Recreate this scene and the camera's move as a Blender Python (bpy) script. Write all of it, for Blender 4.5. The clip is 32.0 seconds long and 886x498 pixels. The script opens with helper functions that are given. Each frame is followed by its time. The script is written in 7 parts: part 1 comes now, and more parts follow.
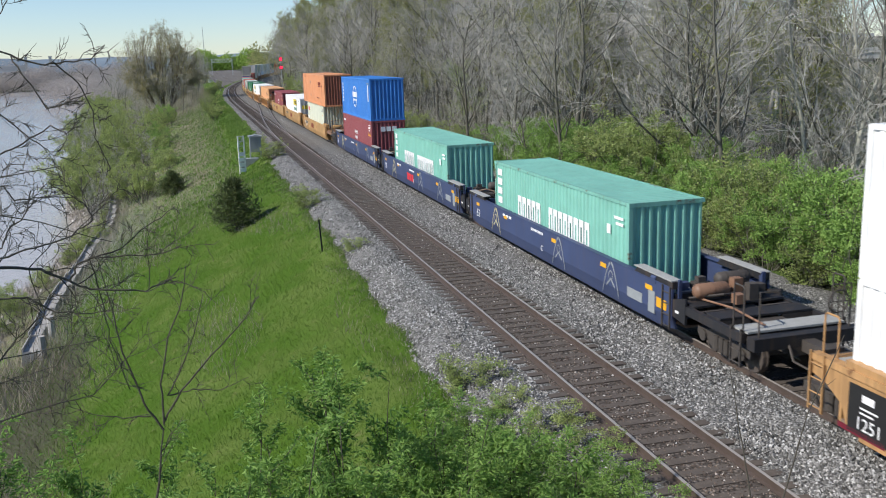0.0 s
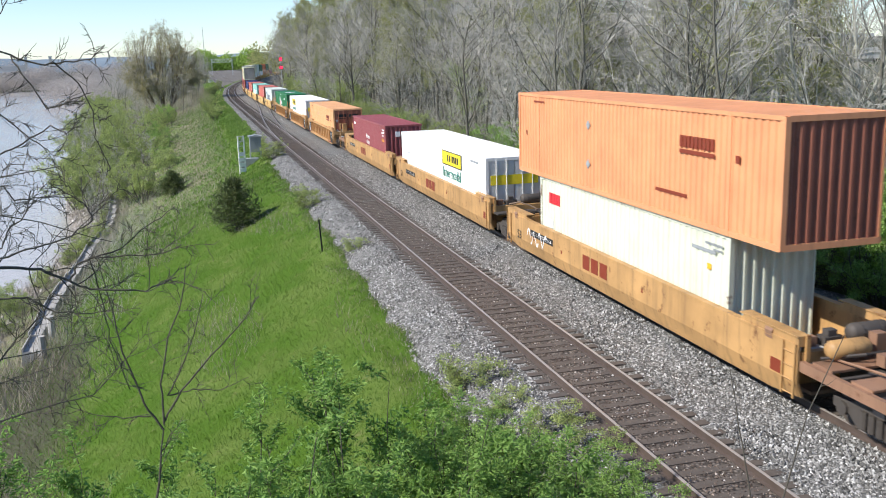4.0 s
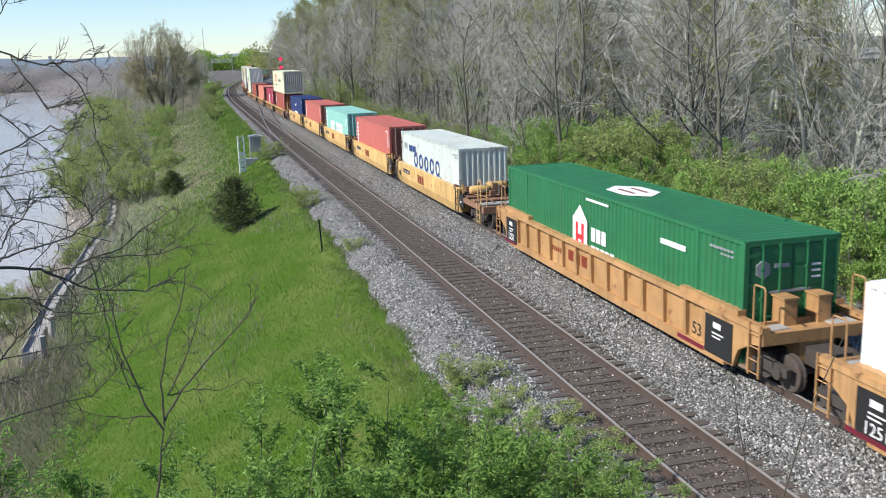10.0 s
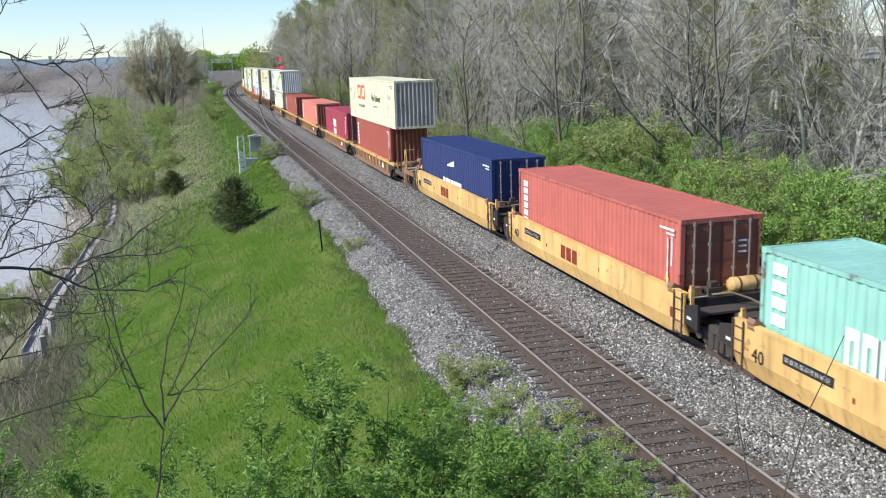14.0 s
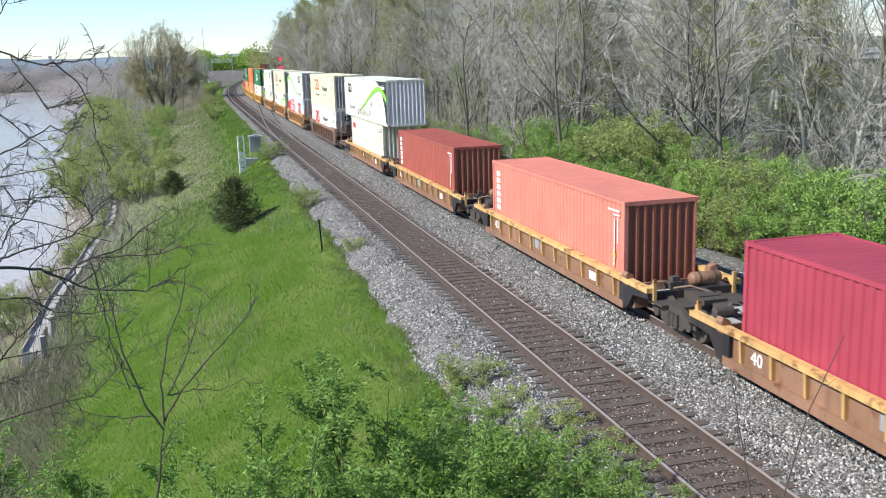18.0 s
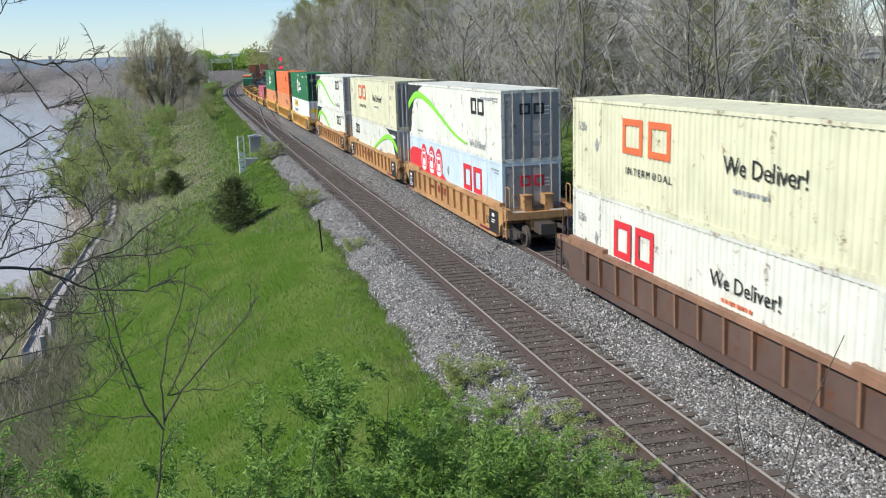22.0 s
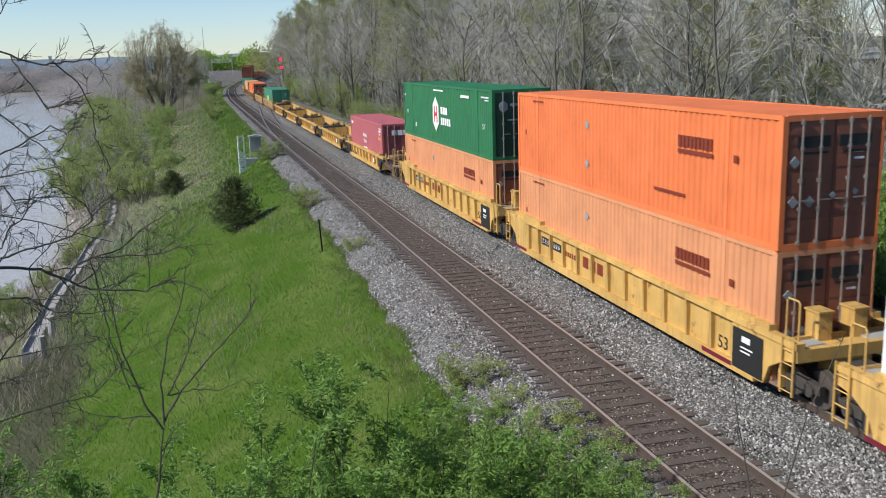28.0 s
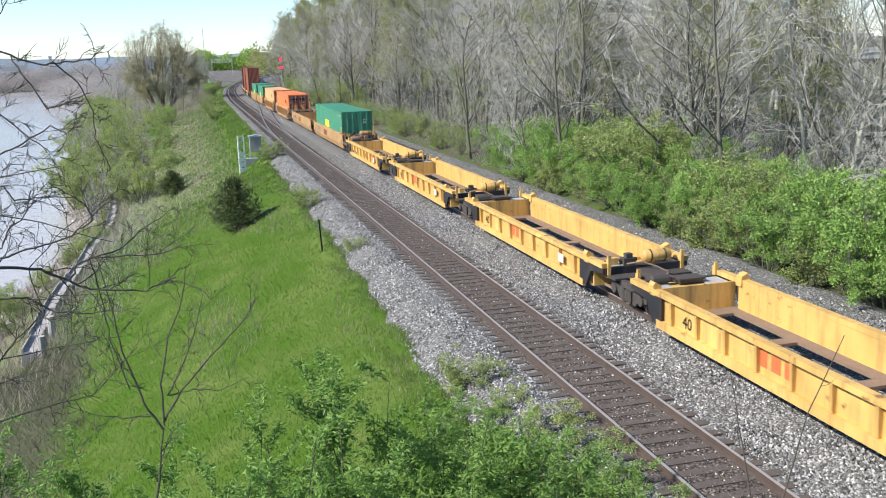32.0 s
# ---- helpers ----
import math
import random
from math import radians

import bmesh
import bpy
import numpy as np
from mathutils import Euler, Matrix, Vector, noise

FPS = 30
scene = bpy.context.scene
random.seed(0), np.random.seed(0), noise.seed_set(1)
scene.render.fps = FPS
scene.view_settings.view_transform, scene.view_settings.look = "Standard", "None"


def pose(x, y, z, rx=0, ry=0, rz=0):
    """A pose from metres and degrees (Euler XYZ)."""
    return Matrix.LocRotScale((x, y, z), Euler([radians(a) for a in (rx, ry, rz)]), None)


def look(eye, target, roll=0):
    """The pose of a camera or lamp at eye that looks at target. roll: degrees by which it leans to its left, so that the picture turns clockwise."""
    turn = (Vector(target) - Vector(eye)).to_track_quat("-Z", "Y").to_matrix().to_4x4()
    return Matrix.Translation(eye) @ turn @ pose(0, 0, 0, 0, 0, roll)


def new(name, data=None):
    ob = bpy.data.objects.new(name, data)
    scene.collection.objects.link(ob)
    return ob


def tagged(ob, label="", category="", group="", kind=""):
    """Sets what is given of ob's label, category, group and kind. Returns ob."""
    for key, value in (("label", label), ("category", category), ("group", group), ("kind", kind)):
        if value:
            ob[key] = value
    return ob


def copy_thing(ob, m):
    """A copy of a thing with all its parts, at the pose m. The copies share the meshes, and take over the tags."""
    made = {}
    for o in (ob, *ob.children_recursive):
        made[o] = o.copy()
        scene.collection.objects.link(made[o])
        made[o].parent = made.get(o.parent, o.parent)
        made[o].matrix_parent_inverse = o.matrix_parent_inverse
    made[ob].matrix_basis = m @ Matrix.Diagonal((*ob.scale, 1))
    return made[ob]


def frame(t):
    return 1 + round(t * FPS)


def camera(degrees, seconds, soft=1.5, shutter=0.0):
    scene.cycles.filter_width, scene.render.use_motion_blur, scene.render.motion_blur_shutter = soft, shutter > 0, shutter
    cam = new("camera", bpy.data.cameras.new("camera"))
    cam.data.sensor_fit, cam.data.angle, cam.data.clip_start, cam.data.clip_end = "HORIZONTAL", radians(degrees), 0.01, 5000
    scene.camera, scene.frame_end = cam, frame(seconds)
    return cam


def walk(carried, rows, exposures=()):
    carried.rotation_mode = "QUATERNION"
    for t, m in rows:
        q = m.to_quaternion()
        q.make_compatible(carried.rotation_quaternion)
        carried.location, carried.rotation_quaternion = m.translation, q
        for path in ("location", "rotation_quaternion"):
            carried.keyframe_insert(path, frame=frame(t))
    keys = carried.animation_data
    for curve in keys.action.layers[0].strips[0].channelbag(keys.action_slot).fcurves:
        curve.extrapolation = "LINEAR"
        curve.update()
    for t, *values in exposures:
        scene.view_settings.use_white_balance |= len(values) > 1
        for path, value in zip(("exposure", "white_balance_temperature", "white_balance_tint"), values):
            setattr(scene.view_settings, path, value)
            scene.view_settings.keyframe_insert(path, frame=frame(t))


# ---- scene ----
# camera: stands still on the bank beside an overpass
EYE = (-8.67, 0.0, 7.581)
VIEW = Matrix.Translation(EYE) @ pose(0, 0, 0, 90 - 12.031, 0, -14.97) @ pose(0, 0, 0, 0, 0, -1.778)
cam = camera(51.99, 32.0, soft=1.0, shutter=0.12)
walk(cam, [(0.0, VIEW), (32.0, VIEW)], exposures=[(0, -0.10), (1, 0.28), (2, 0.38), (3, 0.48), (4.5, 0.15), (6, -0.20), (7, 0.35), (8, 0.18), (9, -0.10), (10, 0.18), (11, 0.42), (12, 0.20), (13, 0.32), (14, 0.20), (17, 0.20),
                                                          (18, 0.38), (19, 0.40), (20, 0.36), (21, 0.0), (22, 0.0), (23, -0.10), (24, -0.20), (25, -0.20), (26.5, -0.18), (28, -0.15), (29, 0.0), (30, 0.20), (31, 0.35), (32, 0.48)])

# daylight: sun from the river side
SUN_EL, SUN_AZ = radians(40), radians(-7)
TO_SUN = Vector((-math.cos(SUN_EL) * math.cos(SUN_AZ), math.cos(SUN_EL) * math.sin(SUN_AZ), math.sin(SUN_EL)))
world = bpy.data.worlds.new("sky")
scene.world = world
world.use_nodes = True
wn = world.node_tree.nodes
wsky = wn.new("ShaderNodeTexSky")
wsky.sky_type, wsky.sun_disc = "NISHITA", False
wsky.sun_elevation = SUN_EL
wsky.sun_rotation = math.atan2(TO_SUN.x, TO_SUN.y)
wsky.air_density, wsky.dust_density, wsky.ozone_density = 0.9, 0.10, 4.0
wn["Background"].inputs["Strength"].default_value = 0.135
wmix = wn.new("ShaderNodeMix")
wmix.data_type, wmix.blend_type = "RGBA", "MULTIPLY"
wmix.inputs[0].default_value = 1.0
wmix.inputs[7].default_value = (1.0, 1.03, 1.09, 1)
world.node_tree.links.new(wsky.outputs[0], wmix.inputs[6])
world.node_tree.links.new(wmix.outputs[2], wn["Background"].inputs[0])
sun_data = bpy.data.lights.new("sun", "SUN")
sun_data.energy, sun_data.angle, sun_data.color = 5.7, radians(0.6), (1.0, 0.95, 0.87)
sun = new("sun", sun_data)
sun.matrix_world = look(TO_SUN * 100, (0, 0, 0))

# ---- geometry helpers ----


class Geo:
    """Vertices and faces of one mesh."""

    def __init__(self):
        self.v, self.f = [], []

    def add(self, vs, fs):
        n = len(self.v)
        self.v += vs
        self.f += [tuple(n + i for i in q) for q in fs]
        return self

    def box(self, x0, y0, z0, x1, y1, z1):
        vs = [(x, y, z) for x in (x0, x1) for y in (y0, y1) for z in (z0, z1)]
        return self.add(vs, [(0, 1, 3, 2), (4, 6, 7, 5), (0, 4, 5, 1), (2, 3, 7, 6), (0, 2, 6, 4), (1, 5, 7, 3)])

    def prism(self, outline, a, b, axis="y"):
        """Extrude a closed outline from a to b. axis y: outline in (x, z); x: (y, z); z: (x, y)."""
        put = {"y": lambda p, q: (p[0], q, p[1]), "x": lambda p, q: (q, p[0], p[1]), "z": lambda p, q: (p[0], p[1], q)}[axis]
        n = len(outline)
        vs = [put(p, a) for p in outline] + [put(p, b) for p in outline]
        fs = [(i, (i + 1) % n, n + (i + 1) % n, n + i) for i in range(n)]
        return self.add(vs, fs + [tuple(range(n - 1, -1, -1)), tuple(range(n, 2 * n))])

    def tube(self, pts, radii, n=6, cap=True):
        pts = [Vector(q) for q in pts]
        vs, fs = [], []
        side = None
        for i, q in enumerate(pts):
            d = (pts[min(i + 1, len(pts) - 1)] - pts[max(i - 1, 0)]).normalized()
            if side is None:
                side = d.orthogonal().normalized()
            else:
                side = (side - d * side.dot(d)).normalized()
            up = d.cross(side)
            r = radii[i] if hasattr(radii, "__len__") else radii
            for k in range(n):
                w = 2 * math.pi * k / n
                vs.append(tuple(q + (side * math.cos(w) + up * math.sin(w)) * r))
        for i in range(len(pts) - 1):
            for k in range(n):
                a, b = i * n + k, i * n + (k + 1) % n
                fs.append((a, b, b + n, a + n))
        if cap:
            fs += [tuple(range(n - 1, -1, -1)), tuple(range((len(pts) - 1) * n, len(pts) * n))]
        return self.add(vs, fs)

    def wheel(self, x0, x1, y, z, r, n=16):
        return self.tube([(x0, y, z), (x1, y, z)], [r, r], n)

    def mesh(self, name, smooth=False):
        me = bpy.data.meshes.new(name)
        me.from_pydata(self.v, [], self.f)
        if smooth:
            me.polygons.foreach_set("use_smooth", [True] * len(me.polygons))
        me.update()
        return me


def part(name, geo, material, parent=None, label="", smooth=False):
    """One mesh object of one material under a thing or a part; geo may be a Geo or a mesh that others share."""
    me = geo.mesh(name, smooth) if isinstance(geo, Geo) else geo
    if not me.materials:
        me.materials.append(None)
    ob = new(name, me)
    ob.material_slots[0].link = "OBJECT"
    ob.material_slots[0].material = material
    if parent:
        ob.parent = parent
    if label:
        tagged(ob, label)
    return ob


def thing(name, label, category, group="", m=None, kind=""):
    ob = new(name)
    ob.empty_display_size = 0.3
    if m is not None:
        ob.matrix_basis = m
    return tagged(ob, label, category, group, kind)


SHARED = {}


def shared(key, make):
    """A mesh made once and then used by all alike pieces."""
    if key not in SHARED:
        SHARED[key] = make()
    return SHARED[key]


# ---- materials ----
def ramp(nt, fac, stops):
    r = nt.nodes.new("ShaderNodeValToRGB")
    nt.links.new(fac, r.inputs[0])
    while len(r.color_ramp.elements) < len(stops):
        r.color_ramp.elements.new(0.5)
    for e, (q, c) in zip(r.color_ramp.elements, stops):
        e.position = q
        e.color = (*c, 1) if hasattr(c, "__len__") else (c, c, c, 1)
    return r.outputs[0]


def tex_noise(nt, vec, scale, detail=4, rough=0.55):
    n = nt.nodes.new("ShaderNodeTexNoise")
    n.inputs["Scale"].default_value, n.inputs["Detail"].default_value, n.inputs["Roughness"].default_value = scale, detail, rough
    nt.links.new(vec, n.inputs["Vector"])
    return n.outputs[0]


def mixed(nt, fac, a, b, how="MIX"):
    m = nt.nodes.new("ShaderNodeMix")
    m.data_type, m.blend_type = "RGBA", how
    for sock, val in ((m.inputs[0], fac), (m.inputs[6], a), (m.inputs[7], b)):
        if isinstance(val, (int, float)):
            sock.default_value = val
        elif isinstance(val, tuple):
            sock.default_value = (*val, 1)
        else:
            nt.links.new(val, sock)
    return m.outputs[2]


def stretch(nt, vec, s):
    m = nt.nodes.new("ShaderNodeMapping")
    m.inputs["Scale"].default_value = s
    nt.links.new(vec, m.inputs[0])
    return m.outputs[0]


def blank(name, rough=0.6, metal=0.0, spec=0.4):
    m = bpy.data.materials.new(name)
    m.use_nodes = True
    nt = m.node_tree
    b = nt.nodes["Principled BSDF"]
    b.inputs["Roughness"].default_value, b.inputs["Metallic"].default_value = rough, metal
    b.inputs["Specular IOR Level"].default_value = spec
    tc = nt.nodes.new("ShaderNodeTexCoord")
    return m, nt, b, tc.outputs["Object"]


def bumped(nt, b, height, strength, dist=0.02):
    n = nt.nodes.new("ShaderNodeBump")
    n.inputs["Strength"].default_value, n.inputs["Distance"].default_value = strength, dist
    nt.links.new(height, n.inputs["Height"])
    nt.links.new(n.outputs[0], b.inputs["Normal"])


def tone(c, k):
    return tuple(min(1.0, q * k) for q in c)


def paint(name, col, rough=0.55, dirt=0.35, dirt_col=(0.10, 0.065, 0.04), var=0.12, streak=True, rust=0.0, metal=0.0):
    """Weathered paint on metal: patches, run-down streaks of dirt, rust spots."""
    m, nt, b, vec = blank(name, rough, metal)
    c = mixed(nt, ramp(nt, tex_noise(nt, vec, 0.8, 5), [(0.3, 0.0), (0.7, 1.0)]), tone(col, 1 - var), tone(col, 1 + var))
    info = nt.nodes.new("ShaderNodeObjectInfo")
    c = mixed(nt, 0.12, c, ramp(nt, info.outputs["Random"], [(0.0, tone(col, 0.6)), (1.0, tone(col, 1.5))]))
    long = stretch(nt, vec, (5, 5, 0.35) if streak else (2, 2, 2))
    c = mixed(nt, ramp(nt, tex_noise(nt, long, 1.0, 6, 0.65), [(0.5, 0.0), (0.78, dirt)]), c, dirt_col)
    if rust:
        c = mixed(nt, ramp(nt, tex_noise(nt, vec, 2.2, 8, 0.7), [(0.62 - 0.12 * rust, 0.0), (0.70 - 0.10 * rust, 0.85)]), c, (0.12, 0.045, 0.02))
    nt.links.new(c, b.inputs["Base Color"])
    bumped(nt, b, tex_noise(nt, vec, 9, 4), 0.12, 0.01)
    return m


def plain(name, col, rough=0.6, metal=0.0, var=0.15, scale=6.0, bump=0.2, bscale=30.0, spec=0.4):
    m, nt, b, vec = blank(name, rough, metal, spec)
    c = mixed(nt, tex_noise(nt, vec, scale, 6), tone(col, 1 - var * 2), tone(col, 1 + var * 2))
    c = mixed(nt, ramp(nt, tex_noise(nt, vec, scale / 7, 3), [(0.35, 0.0), (0.65, 0.5)]), c, tone(col, 1 - var * 1.6))
    nt.links.new(c, b.inputs["Base Color"])
    bumped(nt, b, tex_noise(nt, vec, bscale, 4), bump, 0.01)
    return m


M = {}
PAINTS = dict(
    navy=((0.042, 0.060, 0.130), 0.0), cargold=((0.43, 0.25, 0.10), 0.25), caryellow=((0.62, 0.40, 0.155), 0.05), carbuff=((0.43, 0.245, 0.105), 0.28),
    carlemon=((0.58, 0.36, 0.11), 0.16), carbrown=((0.100, 0.066, 0.054), 0.55), carrust=((0.24, 0.135, 0.085), 0.45), carchord=((0.56, 0.35, 0.14), 0.6),
    carblack=((0.022, 0.022, 0.025), 0.0), cartan=((0.40, 0.24, 0.10), 0.2),
    teal=((0.20, 0.47, 0.385), 0.0), seagreen=((0.25, 0.51, 0.445), 0.0), blue=((0.038, 0.19, 0.55), 0.0), maroon=((0.27, 0.072, 0.080), 0.0), wine=((0.33, 0.045, 0.072), 0.0),
    orange=((0.63, 0.275, 0.13), 0.0), hotorange=((0.72, 0.185, 0.06), 0.0), peach=((0.66, 0.35, 0.17), 0.0), cream=((0.60, 0.62, 0.50), 0.0), white=((0.80, 0.80, 0.79), 0.0),
    green=((0.020, 0.155, 0.060), 0.0), palewhite=((0.52, 0.575, 0.535), 0.2), salmon=((0.46, 0.13, 0.105), 0.0), coral=((0.56, 0.195, 0.145), 0.0), red=((0.32, 0.08, 0.058), 0.0),
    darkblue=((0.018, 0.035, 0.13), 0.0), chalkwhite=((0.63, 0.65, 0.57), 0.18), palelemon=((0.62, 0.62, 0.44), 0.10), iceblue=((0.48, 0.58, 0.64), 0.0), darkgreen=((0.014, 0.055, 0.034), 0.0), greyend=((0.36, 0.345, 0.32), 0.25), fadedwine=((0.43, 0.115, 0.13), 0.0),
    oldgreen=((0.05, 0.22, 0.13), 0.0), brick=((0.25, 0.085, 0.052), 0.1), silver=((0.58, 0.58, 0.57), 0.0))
for key, (colour, rusty) in PAINTS.items():
    M[key] = paint(key + "_paint", colour, rust=rusty, dirt=0.62 if key.startswith("car") else 0.22, var=0.22 if key.startswith("car") else 0.12)
for key in ("teal", "seagreen", "palewhite", "chalkwhite", "palelemon", "salmon", "cream"):
    M[key + "_frame"] = paint(key + "_frame_paint", tone(PAINTS[key][0], 0.92), rust=0.55, dirt=0.4)
M["steel"] = plain("dark_steel", (0.072, 0.062, 0.055), 0.65, 0.1)
M["wheelsteel"] = plain("wheel_steel", (0.11, 0.090, 0.078), 0.55, 0.3)
M["grating"] = plain("galvanised_grating", (0.42, 0.42, 0.40), 0.6, 0.2, scale=40, bump=0.6, bscale=60)
M["wellfloor"] = plain("well_floor", (0.22, 0.155, 0.11), 0.85)
M["rod"] = plain("locking_rod", (0.34, 0.31, 0.29), 0.4, 0.4)


def rail_material():
    """Rust-brown web and foot, a worn brighter running face."""
    m, nt, b, vec = blank("rail_steel", 0.45, 0.2)
    geo = nt.nodes.new("ShaderNodeNewGeometry")
    sep = nt.nodes.new("ShaderNodeSeparateXYZ")
    nt.links.new(geo.outputs["Position"], sep.inputs[0])
    r = nt.nodes.new("ShaderNodeMapRange")
    r.inputs[1].default_value, r.inputs[2].default_value = -0.006, -0.001
    nt.links.new(sep.outputs[2], r.inputs[0])
    web = mixed(nt, tex_noise(nt, vec, 3, 6), (0.065, 0.046, 0.038), (0.13, 0.100, 0.085))
    nt.links.new(mixed(nt, r.outputs[0], web, (0.33, 0.30, 0.275)), b.inputs["Base Color"])
    return m


M["railhead"] = rail_material()
for key, colour in dict(ink_white=(0.8, 0.8, 0.8), ink_black=(0.02, 0.02, 0.02), ink_red=(0.62, 0.03, 0.04), ink_yellow=(0.75, 0.60, 0.03), ink_green=(0.22, 0.62, 0.05),
                        ink_rust=(0.16, 0.06, 0.03), ink_straw=(0.55, 0.50, 0.28), ink_amber=(0.75, 0.38, 0.02), ink_grey=(0.28, 0.30, 0.31), ink_navy=(0.02, 0.05, 0.20), ink_brown=(0.20, 0.035, 0.015), ink_orange=(0.62, 0.14, 0.05), ink_teal=(0.05, 0.22, 0.16), ink_maroon=(0.16, 0.015, 0.03)).items():
    M[key] = plain(key, colour, 0.55, var=0.1, scale=12, bump=0.05)
# ---- ground ----
D = 4.444            # track centre of the train; the nearer track lies at x = 0
BEND_Y, BEND_R = 178.0, 1700.0


def smooth(a, b, q):
    k = min(1.0, max(0.0, (q - a) / (b - a)))
    return k * k * (3 - 2 * k)


def smooth_array(a, b, q):
    k = np.clip((q - a) / (b - a), 0.0, 1.0)
    return k * k * (3 - 2 * k)


def on_line(s, x=0.0):
    """Place and heading at arc length s of a track that runs straight and then bends away; x: sideways."""
    if s <= BEND_Y:
        return x, s, 0.0
    w = (s - BEND_Y) / BEND_R
    r = BEND_R - x
    return x + r * (1 - math.cos(w)), BEND_Y + r * math.sin(w), w


WATER = -9.0


def shore(y):
    """x of the river's edge."""
    return -21.5 - 0.075 * max(0, y - 60) - 2.2 * math.sin(y / 23.0) - 1.2 * math.sin(y / 9.0 + 1)


def height(x, y):
    """The land, with the rail top at z = 0."""
    bed = -0.62
    off = (y - BEND_Y) ** 2 / (2 * BEND_R) if y > BEND_Y else 0.0
    off = min(off, 200.0)
    xl = x - off if y < 640 else x
    if -3.2 <= xl <= 11.9:
        z = bed - 0.25 * smooth(7.0, 9.0, xl)
    elif xl > 11.9:
        z = bed - 0.25 + 0.45 * smooth(11.9, 13.4, xl) + 0.8 * smooth(14, 60, xl) + 5 * smooth(40, 200, xl) * smooth(110, 260, y)
    else:
        e = shore(y) if y < 690 else -400
        foot = e + 3.0
        k = (-3.2 - xl) / max(4.0, -3.2 - foot)
        wide = smooth(170, 420, y)
        if k < 1:
            z = bed + (WATER + 0.7 - bed) * (k ** (1.0 + 0.9 * wide))
        else:
            z = WATER + 0.7 - 2.2 * smooth(foot, e - 4, x) if x < foot else WATER + 0.7
            if x < foot:
                z = WATER + 0.7 - 2.4 * min(1.0, (foot - x) / 7.0)
    if y > 640 and x < 0:
        z = max(z, -9.6 + 5.0 * smooth(690, 760, y))
    if y > 690 and x < -20:
        z = -9.6 + 6.0 * smooth(690, 800, y)
    if x < -260:
        z = max(z, -10.5 + 9.0 * smooth(-260, -330, x))
    far = math.hypot(x, y)
    if far > 900:
        z = max(z, -8) + (0 if x < 0 else 22) * smooth(1300, 2600, far) * (0.75 + 0.25 * math.sin(math.atan2(x, y) * 9))
    bank = min(5.9, 5.35 - 0.55 * y) * smooth(-3.3, -6.5, x) * smooth(-40, -20, x)
    if y < 14:
        z = max(z, bank) if x < -3.3 else z
    if -4.2 < xl < -1.2:
        # the ragged edge of the turf on the ballast shoulder
        lip = 0.34 * smooth(58, 112, y) - 0.20 * smooth(34, 19, y)
        lip += 0.20 * noise.noise(Vector((x * 0.8, y * 0.42, 3))) + 0.13 * noise.noise(Vector((x * 1.9, y * 1.1, 8)))
        z += lip * smooth(-4.2, -3.3, xl) * smooth(-1.2, -2.0, xl)
    z += 0.10 * noise.noise(Vector((x * 0.35, y * 0.35, 0))) * (1 if xl < -3.6 or xl > 12 else 0)
    return z


def axis(edges):
    out = []
    for a, b, n in edges:
        out += list(np.linspace(a, b, n, endpoint=False))
    return out + [edges[-1][1]]


def build_ground():
    xs = axis([(-3000, -400, 12), (-400, -120, 14), (-120, -40, 20), (-40, -4.2, 72), (-4.2, -1.2, 16), (-1.2, 9.6, 18), (9.6, 13.2, 8), (13.2, 60, 38), (60, 400, 30), (400, 3000, 12)])
    ys = axis([(-3000, -600, 8), (-600, -30, 12), (-30, 110, 200), (110, 260, 90), (260, 800, 90), (800, 3500, 30)])
    g = Geo()
    nx = len(xs)
    vs = [(x, y, height(x, y)) for y in ys for x in xs]
    fs = [(j * nx + i, j * nx + i + 1, (j + 1) * nx + i + 1, (j + 1) * nx + i) for j in range(len(ys) - 1) for i in range(nx - 1)]
    g.add(vs, fs)
    tagged(part("ground", g, M["land"], smooth=True), "grassy bank and wooded flat beside the railway", "ground", kind="structure")
    w = Geo()
    w.add([(-1200, -600, WATER), (-5, -600, WATER), (-5, 720, WATER), (-1200, 720, WATER)], [(0, 1, 2, 3)])
    tagged(part("water", w, M["water"]), "broad muddy pale river with a rippled surface", "river", kind="structure")


